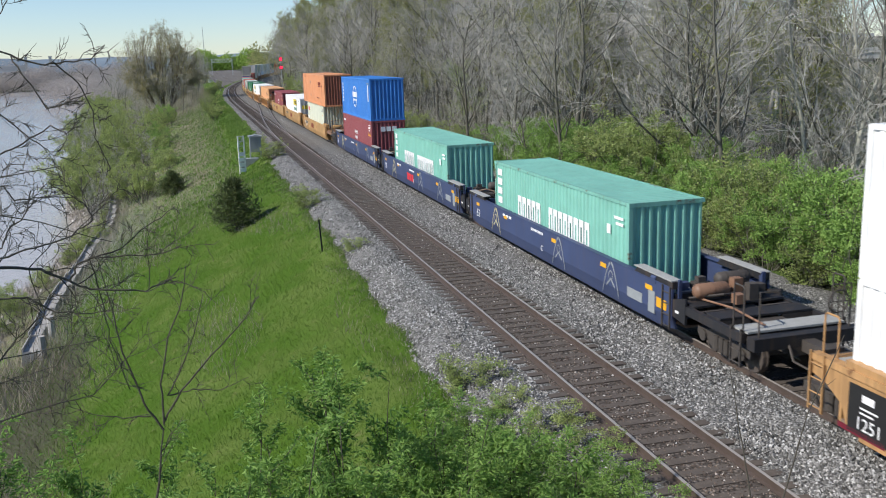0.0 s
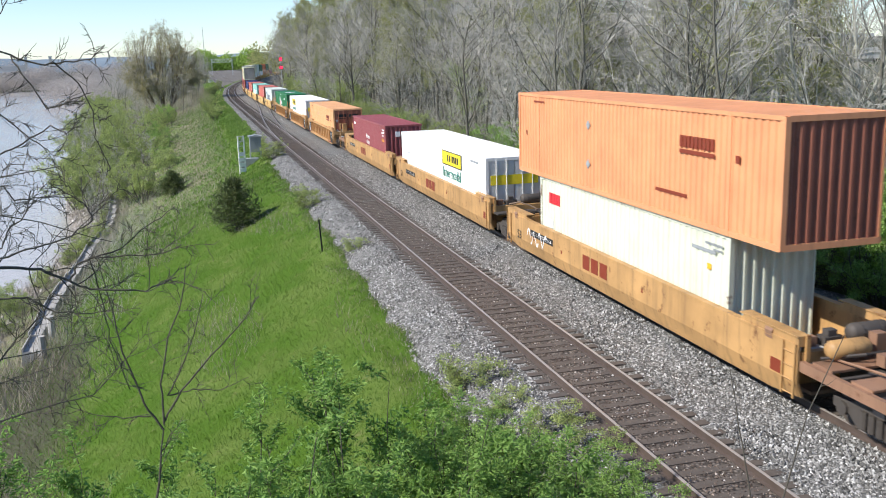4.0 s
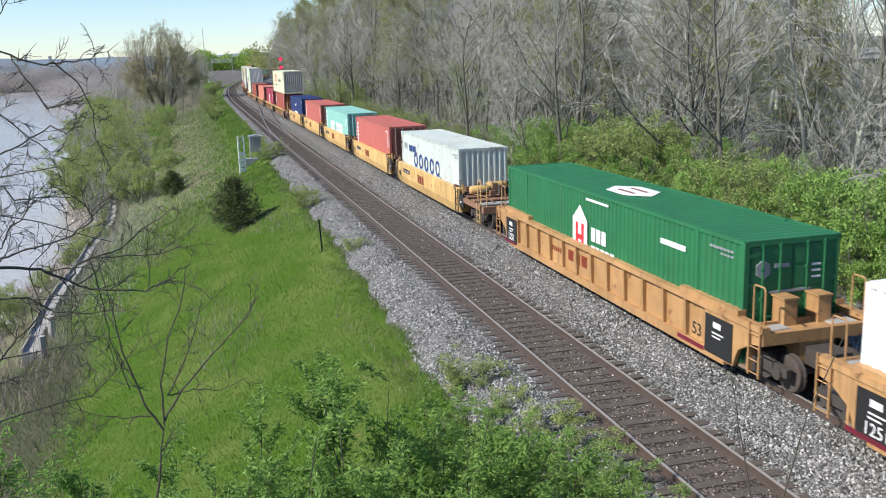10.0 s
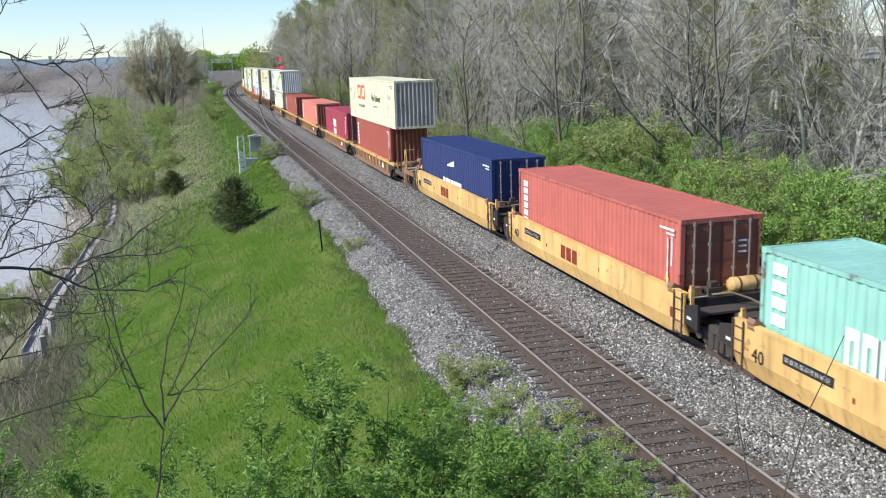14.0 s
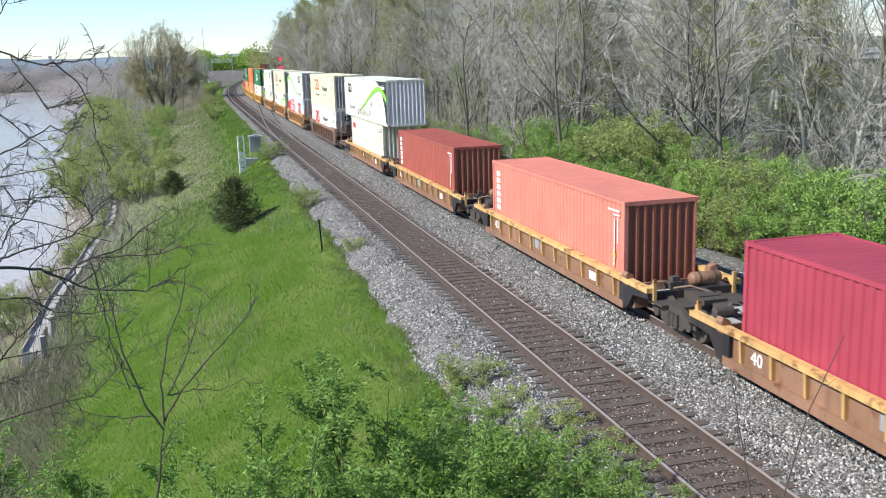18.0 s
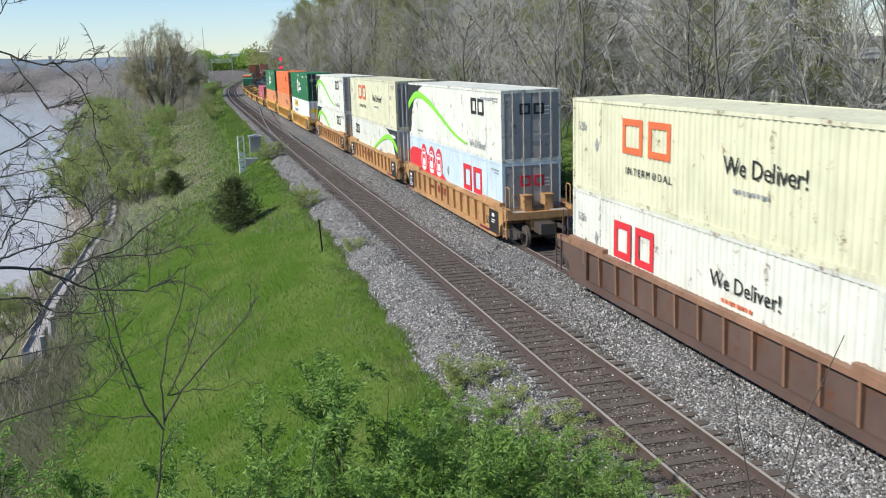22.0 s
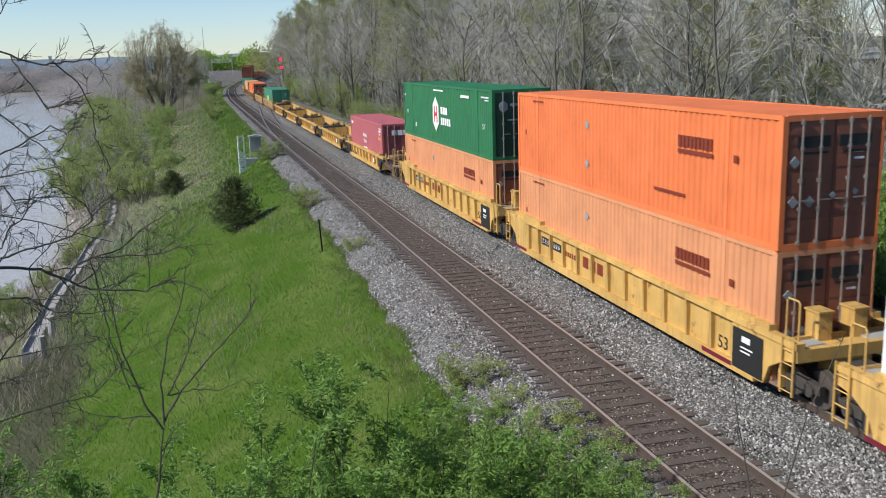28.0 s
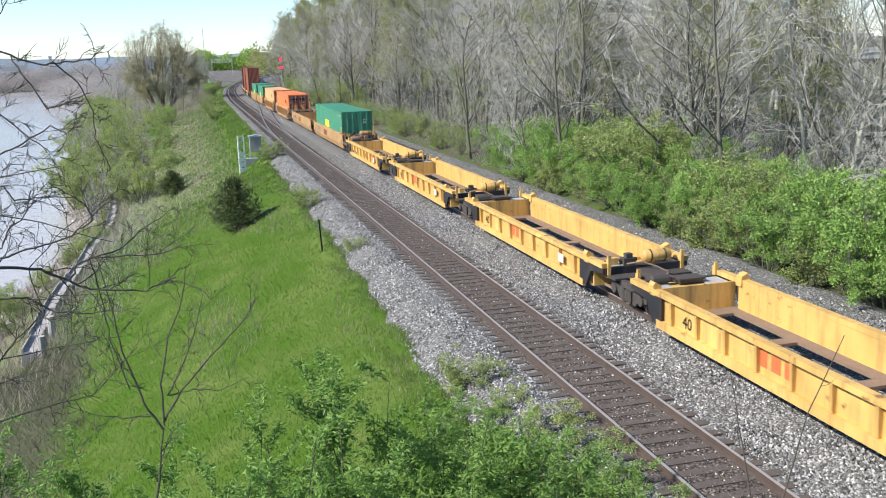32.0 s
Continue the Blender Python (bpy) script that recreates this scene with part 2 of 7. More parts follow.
def land_material():
    m, nt, b, _ = blank("land", 0.95, spec=0.1)
    geo = nt.nodes.new("ShaderNodeNewGeometry")
    pos = geo.outputs["Position"]
    sep = nt.nodes.new("ShaderNodeSeparateXYZ")
    nt.links.new(pos, sep.inputs[0])

    def step(sock, a, c):
        r = nt.nodes.new("ShaderNodeMapRange")
        r.interpolation_type = "SMOOTHSTEP"
        r.inputs[1].default_value, r.inputs[2].default_value = a, c
        nt.links.new(sock, r.inputs[0])
        return r.outputs[0]

    def times(p, q):
        k = nt.nodes.new("ShaderNodeMath")
        k.operation = "MULTIPLY"
        nt.links.new(p, k.inputs[0])
        nt.links.new(q, k.inputs[1])
        return k.outputs[0]
    fine = tex_noise(nt, pos, 3.0, 8, 0.7)
    grass = mixed(nt, fine, (0.042, 0.092, 0.009), (0.086, 0.158, 0.019))
    grass = mixed(nt, ramp(nt, tex_noise(nt, pos, 0.35, 5), [(0.42, 0.0), (0.62, 0.7)]), grass, (0.120, 0.165, 0.040))
    grass = mixed(nt, ramp(nt, tex_noise(nt, pos, 1.4, 6, 0.7), [(0.58, 0.0), (0.72, 0.55)]), grass, (0.20, 0.17, 0.09))
    dry = mixed(nt, fine, (0.14, 0.135, 0.08), (0.27, 0.235, 0.175))
    dry = mixed(nt, ramp(nt, tex_noise(nt, pos, 0.5, 5), [(0.40, 0.0), (0.60, 0.85)]), dry, (0.105, 0.185, 0.036))
    litter = mixed(nt, fine, (0.050, 0.046, 0.034), (0.135, 0.12, 0.092))
    litter = mixed(nt, ramp(nt, tex_noise(nt, pos, 0.25, 5), [(0.42, 0.0), (0.58, 0.7)]), litter, (0.055, 0.095, 0.022))
    c = mixed(nt, times(step(sep.outputs[1], 55, 95), step(sep.outputs[0], -5.0, -8.5)), grass, dry)
    c = mixed(nt, step(sep.outputs[2], -6.2, -7.6), c, dry)
    c = mixed(nt, times(step(sep.outputs[0], -13.6, -15.4), step(sep.outputs[1], 52, 45)), c, mixed(nt, tex_noise(nt, pos, 1.6, 6, 0.7), (0.025, 0.045, 0.014), (0.13, 0.12, 0.09)))
    c = mixed(nt, step(sep.outputs[0], 11.6, 12.6), c, litter)
    c = mixed(nt, step(sep.outputs[1], 520, 680), c, (0.075, 0.080, 0.058))
    nt.links.new(c, b.inputs["Base Color"])
    bumped(nt, b, tex_noise(nt, pos, 7, 8, 0.7), 0.6, 0.15)
    return m


def water_material():
    m, nt, b, vec = blank("river_water", 0.10, spec=0.5)
    c = mixed(nt, tex_noise(nt, stretch(nt, vec, (0.05, 0.02, 1)), 1.0, 5), (0.40, 0.365, 0.335), (0.50, 0.46, 0.43))
    nt.links.new(c, b.inputs["Base Color"])
    bumped(nt, b, tex_noise(nt, stretch(nt, vec, (1.2, 0.7, 1)), 1.0, 6, 0.6), 0.5, 0.25)
    return m


def stone_material(name, dark, light, joint, scale):
    m, nt, b, _ = blank(name, 0.9, spec=0.25)
    geo = nt.nodes.new("ShaderNodeNewGeometry")
    v = nt.nodes.new("ShaderNodeTexVoronoi")
    v.inputs["Scale"].default_value = scale
    nt.links.new(geo.outputs["Position"], v.inputs["Vector"])
    sep = nt.nodes.new("ShaderNodeSeparateColor")
    nt.links.new(v.outputs["Color"], sep.inputs[0])
    c = ramp(nt, sep.outputs[0], [(0.0, dark), (0.6, tuple((p + q) / 2 for p, q in zip(dark, light))), (1.0, light)])
    c = mixed(nt, ramp(nt, v.outputs["Distance"], [(0.25, 0.0), (0.75, 0.85)]), c, joint)
    c = mixed(nt, ramp(nt, tex_noise(nt, geo.outputs["Position"], 0.6, 4), [(0.45, 0.0), (0.7, 0.5)]), c, tone(dark, 0.8))
    nt.links.new(c, b.inputs["Base Color"])
    inv = nt.nodes.new("ShaderNodeMath")
    inv.operation = "SUBTRACT"
    inv.inputs[0].default_value = 1.0
    nt.links.new(v.outputs["Distance"], inv.inputs[1])
    bumped(nt, b, inv.outputs[0], 0.9, 0.04)
    return m


M["land"], M["water"] = land_material(), water_material()
M["ballast"] = stone_material("grey_ballast", (0.125, 0.122, 0.115), (0.47, 0.465, 0.45), (0.045, 0.043, 0.040), 18.0)
M["brownballast"] = stone_material("rusty_ballast", (0.080, 0.066, 0.056), (0.25, 0.215, 0.19), (0.035, 0.029, 0.025), 14.0)
M["yard"] = stone_material("pale_yard_gravel", (0.12, 0.11, 0.10), (0.26, 0.24, 0.22), (0.09, 0.08, 0.07), 3.0)
M["tie"] = plain("weathered_tie", (0.10, 0.083, 0.071), 0.9, var=0.25, scale=5, bump=0.6, bscale=18)
build_ground()


def strip(name, profile, s0, s1, step, material, label, x=0.0, wobble=0.0, smooth_faces=False):
    """A bed of one cross-section swept along a track line."""
    g = Geo()
    n = len(profile)
    rows = []
    s = s0
    while s <= s1 + 1e-6:
        cx, cy, w = on_line(s, x)
        for k, (px, pz) in enumerate(profile):
            q = wobble * noise.noise(Vector((px * 3, s * 0.7, 5))) if 0 < k < n - 1 else 0
            e = wobble * 12 * noise.noise(Vector((px, s * 0.33, 9))) if k in (0, n - 1) else 0
            rows.append((cx + (px + e) * math.cos(w), cy - (px + e) * math.sin(w), pz + q))
        s += step
    m = len(rows) // n
    g.add(rows, [(j * n + k, j * n + k + 1, (j + 1) * n + k + 1, (j + 1) * n + k) for j in range(m - 1) for k in range(n - 1)])
    return tagged(part(name, g, material, smooth=smooth_faces), label, "ballast", kind="structure")


TIE_TOP = -0.175
strip("ballast_bed", [(-3.5, -1.05), (-2.95, -0.63), (-2.0, -0.215), (-1.4, -0.20), (-0.7, -0.215), (0.7, -0.215), (1.4, -0.205), (2.3, -0.25), (2.85, -0.165), (3.60, -0.160), (3.78, -0.21), (5.1, -0.21), (5.8, -0.205), (6.6, -0.215), (7.7, -0.46), (9.3, -0.54), (11.4, -0.62), (12.3, -0.90)],
      -60, 620, 0.8, M["ballast"], "pale grey crushed stone ballast under the two tracks", wobble=0.05)
for cx, lab in ((0.0, "near"), (D, "train")):
    strip("track_bed", [(-1.02, -0.222), (-0.9, -0.192), (0, -0.197), (0.9, -0.192), (1.02, -0.222)], -60, 620, 1.0, M["brownballast"], "rust-brown oily ballast between the rails", x=cx, wobble=0.012)


def rail_profile():
    return [(-0.07, -0.172), (0.07, -0.172), (0.07, -0.16), (0.012, -0.14), (0.012, -0.045), (0.037, -0.035), (0.037, -0.004), (0.030, 0.0), (-0.030, 0.0), (-0.037, -0.004), (-0.037, -0.035), (-0.012, -0.045), (-0.012, -0.14), (-0.07, -0.16)]


def rail_along(points, parent, name="rail"):
    """points: (x, y, heading)."""
    prof = rail_profile()
    g, n = Geo(), len(prof)
    vs = [(x + a * math.cos(w), y - a * math.sin(w), b) for x, y, w in points for a, b in prof]
    g.add(vs, [(j * n + k, j * n + (k + 1) % n, (j + 1) * n + (k + 1) % n, (j + 1) * n + k) for j in range(len(points) - 1) for k in range(n)])
    return part(name, g, M["railhead"], parent)


def s_list(a, b):
    out, s = [], a
    while s < b:
        out.append(s)
        s += 60 if s < BEND_Y - 60 else 12
    return out + [b]


near_track = thing("near_track", "empty railway track with brown rails on dark wooden ties", "railway track", "tracks", kind="structure")
train_track = thing("train_track", "railway track under the moving freight train", "railway track", "tracks", kind="structure")
for tr, cx in ((near_track, 0.0), (train_track, D)):
    for dx in (-0.755, 0.755):
        rail_along([on_line(s, cx + dx) for s in s_list(-600, 620)], tr)


def cross_x(y):
    return D * smooth(88, 205, y)


crossover = thing("crossover", "crossover rails leading between the two tracks", "railway switch", "tracks", kind="structure")
for dx in (-0.755, 0.755):
    pts = []
    for k in range(40):
        y = 86 + k * 3.0
        w = math.atan2(cross_x(y + 1) - cross_x(y - 1), 2)
        pts.append((cross_x(y) + dx + 0.03, y, w))
    rail_along(pts, crossover)
# ---- containers ----
def wave(length, pitch, depth, flat=0.36):
    """Trapezoid wave from -length/2 to length/2: (along, inward)."""
    n = max(2, int(length / pitch))
    p = length / n
    out = []
    for i in range(n):
        a = -length / 2 + i * p
        out += [(a, 0.0), (a + flat * p, 0.0), (a + 0.5 * p, depth), (a + (0.5 + flat) * p, depth)]
    return out + [(length / 2, 0.0)]


def side_mesh(L, H, pitch, depth, W):
    def make():
        w = wave(L - 0.24, pitch, depth)
        outline = [(-W / 2 + 0.015 + q, a) for a, q in w] + [(-W / 2 + 0.09, L / 2 - 0.12), (-W / 2 + 0.09, -L / 2 + 0.12)]
        return Geo().prism(outline, 0.13, H - 0.10, "z").mesh("side_panel")
    return shared(("side", L, H, pitch, depth), make)


def roof_mesh(L, H, W):
    def make():
        w = wave(L - 0.2, 0.28, 0.014, 0.36)
        outline = [(a, H - 0.012 - q) for a, q in w] + [(L / 2 - 0.1, H - 0.06), (-L / 2 + 0.1, H - 0.06)]
        return Geo().prism(outline, -W / 2 + 0.06, W / 2 - 0.06, "x").mesh("roof_panel")
    return shared(("roof", L, H), make)


def frame_mesh(L, H, W, domestic):
    def make():
        g = Geo()
        for sx in (-1, 1):
            x0, x1 = sorted((sx * W / 2, sx * (W / 2 - 0.08)))
            g.box(x0, -L / 2 + 0.05, H - 0.10, x1, L / 2 - 0.05, H)
            g.box(x0, -L / 2 + 0.05, 0.0, x1, L / 2 - 0.05, 0.14)
            for sy in (-1, 1):
                y0, y1 = sorted((sy * L / 2, sy * (L / 2 - 0.13)))
                g.box(x0, y0, 0.02, sx * (W / 2 - 0.13), y1, H - 0.02)
                if domestic:
                    c = sy * 6.03
                    g.box(*(sorted((sx * (W / 2 + 0.004), sx * (W / 2 - 0.10)))[0], c - 0.07, 0.02), *(sorted((sx * (W / 2 + 0.004), sx * (W / 2 - 0.10)))[1], c + 0.07, H - 0.01))
        for sy in (-1, 1):
            y0, y1 = sorted((sy * L / 2, sy * (L / 2 - 0.10)))
            g.box(-W / 2 + 0.08, y0, H - 0.13, W / 2 - 0.08, y1, H)
            g.box(-W / 2 + 0.08, y0, 0.0, W / 2 - 0.08, y1, 0.15)
        g.box(-W / 2 + 0.08, -L / 2 + 0.1, 0.06, W / 2 - 0.08, L / 2 - 0.1, 0.12)
        return g.mesh("frame")
    return shared(("frame", L, H, domestic), make)


def end_mesh(H, W, sign, L):
    def make():
        w = wave(W - 0.28, 0.25, 0.062, 0.27)
        e = sign * L / 2
        outline = [(a, e - sign * (0.012 + q)) for a, q in w] + [(W / 2 - 0.14, e - sign * 0.10), (-W / 2 + 0.14, e - sign * 0.10)]
        if sign > 0:
            outline.reverse()
        return Geo().prism(outline, 0.15, H - 0.13, "z").mesh("end_panel")
    return shared(("end", H, W, sign, L), make)


def door_mesh(H, W, L, sx):
    """A door leaf at the -y end with pressed vertical fields."""
    def make():
        g = Geo()
        a, b = sorted((sx * 0.01, sx * (W / 2 - 0.135)))
        y = -L / 2
        g.box(a, y + 0.035, 0.15, b, y + 0.085, H - 0.13)
        n = 5
        p = (H - 0.30) / n
        for i in range(n):
            g.box(a + 0.05, y + 0.018, 0.17 + i * p + 0.03, b - 0.05, y + 0.036, 0.17 + (i + 1) * p - 0.03)
        for i in range(4):
            z = 0.45 + i * (H - 0.8) / 3
            e = b if sx > 0 else a
            g.box(min(e, e - sx * 0.26), y + 0.008, z - 0.05, max(e, e - sx * 0.26), y + 0.034, z + 0.05)
        return g.mesh("door")
    return shared(("door", H, W, L, sx), make)


def rod_mesh(H, L):
    def make():
        g = Geo()
        y = -L / 2 - 0.012
        g.tube([(0, y, 0.10), (0, y, H - 0.08)], 0.021, 6)
        for z in (0.16, 0.9, 1.5, H - 0.7, H - 0.16):
            g.box(-0.045, y - 0.01, z - 0.04, 0.045, y + 0.03, z + 0.04)
        g.box(-0.02, y - 0.025, 1.06, 0.30, y - 0.005, 1.09)
        return g.mesh("locking_rod")
    return shared(("rod", H, L), make)


def casting_mesh():
    return shared("casting", lambda: Geo().box(-0.082, -0.09, -0.06, 0.082, 0.09, 0.06).mesh("corner_casting"))


def lettering(text, size):
    def make():
        cu = bpy.data.curves.new("lettering", "FONT")
        cu.body, cu.size, cu.extrude, cu.resolution_u = text, size, 0.004, 2
        cu.align_x = "CENTER"
        ob = new("lettering", cu)
        bpy.context.view_layer.update()
        me = bpy.data.meshes.new_from_object(ob.evaluated_get(bpy.context.evaluated_depsgraph_get()))
        bpy.data.objects.remove(ob)
        me.materials.clear()
        return me
    return shared(("text", text, size), make)


SIDEWAYS = Matrix(((0, 0, -1, 0), (-1, 0, 0, 0), (0, 1, 0, 0), (0, 0, 0, 1)))
ENDWAYS = Matrix(((1, 0, 0, 0), (0, 0, -1, 0), (0, 1, 0, 0), (0, 0, 0, 1)))


def words(text, size, ink, parent, x, y, z, end=False):
    ob = part("lettering", lettering(text, size), M[ink], parent)
    ob.matrix_basis = Matrix.Translation((x, y, z)) @ (ENDWAYS if end else SIDEWAYS)
    return ob


class Side:
    """Draws flat shapes on the river-facing side of a box of length L and height H whose side lies at x.
    a runs from 0 at the far end to 1 at the near end, h from 0 at the foot to 1 at the top."""

    def __init__(self, parent, x, L, H, z0=0.0):
        self.p, self.x, self.L, self.H, self.z0 = parent, x, L, H, z0

    def y(self, a):
        return self.L / 2 - a * self.L

    def z(self, h):
        return self.z0 + h * self.H

    def shape(self, pts, ink, name="marking", lift=0.0):
        g = Geo()
        n = len(pts)
        xs = (self.x - 0.007 - lift, self.x + 0.004)
        vs = [(xs[0], self.y(a), self.z(h)) for a, h in pts] + [(xs[1], self.y(a), self.z(h)) for a, h in pts]
        g.add(vs, [tuple(range(n))] + [(i, (i + 1) % n, n + (i + 1) % n, n + i) for i in range(n)])
        return part(name, g, M[ink], self.p)

    def bars(self, rects, ink, name="marking", lift=0.0, apart=True):
        if apart and 1 < len(rects) <= 6:
            for q in rects:
                self.bars([q], ink, name, lift)
            return None
        g = Geo()
        for a0, a1, h0, h1 in rects:
            g.box(self.x - 0.007 - lift, self.y(a1), self.z(h0), self.x + 0.004, self.y(a0), self.z(h1))
        return part(name, g, M[ink], self.p)

    def blocks(self, a0, a1, h0, h1, n, ink, gap=0.22, name="marking"):
        """A word as n plain blocks."""
        p = (a1 - a0) / n
        if h1 - h0 > 0.2 and n > 4:
            e, k = 0.26 * p, 0.24 * (h1 - h0)
            for i in range(n):
                q, r = a0 + i * p, a0 + i * p + p * 0.80
                self.bars([(q, q + e, h0, h1), (r - e, r, h0, h1), (q + e, r - e, h1 - k, h1), (q + e, r - e, h0, h0 + k)], ink, name, apart=False)
            return None
        return self.bars([(a0 + i * p, a0 + i * p + p * (1 - gap), h0, h1) for i in range(n)], ink, name, apart=n <= 4)

    def band(self, f, a0, a1, wide, ink, n=18, lift=0.0, name="stripe"):
        g = Geo()
        xs = (self.x - 0.009 - lift, self.x + 0.004)
        vs, fs = [], []
        for i in range(n + 1):
            a = a0 + (a1 - a0) * i / n
            k = wide if not hasattr(wide, "__len__") else wide[0] + (wide[1] - wide[0]) * i / n
            for h in (f(a) - k / 2, f(a) + k / 2):
                vs += [(xs[0], self.y(a), self.z(h)), (xs[1], self.y(a), self.z(h))]
        for i in range(n):
            b = 4 * i
            fs += [(b, b + 4, b + 6, b + 2), (b, b + 1, b + 5, b + 4), (b + 2, b + 6, b + 7, b + 3)]
        g.add(vs, fs)
        return part(name, g, M[ink], self.p)

    def disc(self, a, h, r, ink, n=20, squash=1.0, lift=0.0, name="marking"):
        return self.shape([(a + r / self.L * math.cos(2 * math.pi * i / n), h + squash * r / self.H * math.sin(2 * math.pi * i / n)) for i in range(n)], ink, name, lift)

    def ring(self, a, h, r, w, ink, n=24, lift=0.0):
        g = Geo()
        for i in range(n):
            q = [2 * math.pi * k / n for k in (i, i + 1)]
            vs = []
            for x in (self.x - 0.008 - lift, self.x + 0.003):
                for t in q:
                    for rr in (r - w / 2, r + w / 2):
                        vs.append((x, self.y(a) - rr * math.cos(t), self.z(h) + rr * math.sin(t)))
            g.add(vs, [(0, 1, 3, 2), (0, 4, 5, 1), (2, 3, 7, 6)])
        return part("marking", g, M[ink], self.p)


def small_print(sd, ink, a=0.93):
    sd.blocks(a - 0.030, a + 0.035, 0.872, 0.894, 7, ink, 0.25)
    sd.blocks(a, a + 0.035, 0.832, 0.850, 4, ink, 0.3)


def twin(sd, a0, a1, h0, h1, ink):
    """Two hollow frames side by side, standing in for a line's sign."""
    w, k = (a1 - a0) * 0.44, (h1 - h0) * 0.19
    e = k * sd.H / sd.L
    for a in (a0, a1 - w):
        sd.bars([(a, a + e, h0, h1), (a + w - e, a + w, h0, h1), (a + e, a + w - e, h1 - k, h1), (a + e, a + w - e, h0, h0 + k)], ink, apart=False)


def mark_line(sd, kind, dom):
    """What is painted on the long side."""
    L = sd.L
    if kind == "shipping":
        sd.blocks(0.23, 0.43, 0.30, 0.64, 5, "ink_white")
        sd.blocks(0.49, 0.78, 0.30, 0.64, 8, "ink_white")
        sd.bars([(0.035, 0.075, h, h + 0.09) for h in (0.82, 0.69, 0.56, 0.43)], "ink_white")
        sd.bars([(0.92, 0.97, 0.80, 0.83), (0.93, 0.97, 0.74, 0.77), (0.88, 0.90, 0.62, 0.72)], "ink_white")
    elif kind == "globe":
        sd.ring(0.5, 0.52, 0.76, 0.06, "ink_white")
        for s in (-0.035, 0.0, 0.035):
            sd.band(lambda a, s=s: 0.52 + 0.26 * math.sqrt(max(0, 1 - ((a - 0.5) / 0.064) ** 2)) * (0 if s == 0 else s / 0.035), 0.44, 0.56, 0.028, "ink_white", 10)
        sd.blocks(0.425, 0.575, 0.52, 0.64, 5, "ink_white", 0.25)
        sd.blocks(0.44, 0.57, 0.41, 0.46, 8, "ink_white", 0.3)
        sd.bars([(0.05, 0.075, h, h + 0.06) for h in (0.78, 0.69, 0.60, 0.51, 0.42, 0.33)], "ink_white")
        sd.bars([(0.93, 0.95, 0.45, 0.85)], "ink_white")
    elif kind == "stars":
        for i, (a, h) in enumerate(((0.447, 0.61), (0.475, 0.60), (0.503, 0.60), (0.531, 0.60), (0.460, 0.47), (0.490, 0.46), (0.520, 0.46))):
            r = 0.165
            sd.shape([(a + (r if k % 2 == 0 else r * 0.45) / L * math.sin(k * math.pi / 5), h + (r if k % 2 == 0 else r * 0.45) / sd.H * math.cos(k * math.pi / 5)) for k in range(10)], "ink_white")
        sd.blocks(0.45, 0.56, 0.18, 0.32, 3, "ink_white", 0.15)
        sd.bars([(0.04, 0.10, 0.80, 0.86)], "ink_white")
        sd.bars([(0.90, 0.96, 0.80, 0.83), (0.92, 0.95, 0.74, 0.77)], "ink_white")
        for a in (0.905, 0.93, 0.955):
            sd.shape([(a - 0.008, 0.62), (a + 0.008, 0.62), (a, 0.70)], "ink_amber")
    elif kind in ("intermodal", "intermodal_late"):
        o = 0.0 if kind == "intermodal" else 0.385
        sd.bars([(0.18 + o, 0.385 + o, 0.68, 0.92)], "ink_yellow", "yellow_panel")
        sd.bars([(0.18 + o, 0.385 + o, 0.905, 0.92), (0.18 + o, 0.385 + o, 0.68, 0.695), (0.18 + o, 0.183 + o, 0.695, 0.905), (0.382 + o, 0.385 + o, 0.695, 0.905)], "ink_black", "panel_border", lift=0.004, apart=False)
        for a in (0.235, 0.258, 0.287, 0.305, 0.323, 0.341):
            sd.bars([(a + o, a + o + 0.014, 0.745, 0.855)], "ink_black", lift=0.004)
        words("Intermodal", 0.72, "ink_teal", sd.p, sd.x - 0.008, sd.y(0.283 + o), sd.z(0.475))
        sd.bars([(0.10, 0.12, 0.62, 0.64), (0.86, 0.93, 0.88, 0.91)], "ink_grey")
    elif kind == "dark_word":
        for a0, h0 in ((0.735, 0.66),):
            sd.blocks(a0, a0 + 0.10, h0, h0 + 0.10, 9, "ink_brown", 0.2)
            sd.bars([(a0, a0 + 0.10, h0 - 0.055, h0 - 0.02)], "ink_brown")
        for h in (0.30, 0.72):
            sd.shape([(0.38, h), (0.389, h + 0.055), (0.398, h), (0.389, h - 0.055)], "ink_grey")
        sd.bars([(0.05, 0.055, 0.48, 0.54), (0.89, 0.90, 0.60, 0.66), (0.66, 0.76, 0.22, 0.25), (0.10, 0.16, 0.90, 0.92)], "ink_brown")
    elif kind == "hex":
        c = 0.44
        sd.shape([(c + 0.040 * math.sin(k * math.pi / 3), 0.5 + 0.30 * math.cos(k * math.pi / 3)) for k in range(6)], "ink_white")
        sd.bars([(c - 0.020, c - 0.009, 0.36, 0.64), (c + 0.009, c + 0.020, 0.36, 0.64), (c - 0.009, c + 0.009, 0.47, 0.53)], "ink_red", lift=0.004)
        sd.blocks(0.50, 0.58, 0.52, 0.64, 3, "ink_white")
        sd.blocks(0.50, 0.61, 0.34, 0.46, 5, "ink_white")
        sd.bars([(0.42, 0.53, 0.90, 0.925), (0.72, 0.80, 0.84, 0.88), (0.02, 0.03, 0.75, 0.79), (0.17, 0.18, 0.2, 0.28)], "ink_white")
        for a in (0.06, 0.93):
            words("53'", 0.30, "ink_white", sd.p, sd.x - 0.008, sd.y(a), sd.z(0.42))
    elif kind == "house":
        c = 0.43
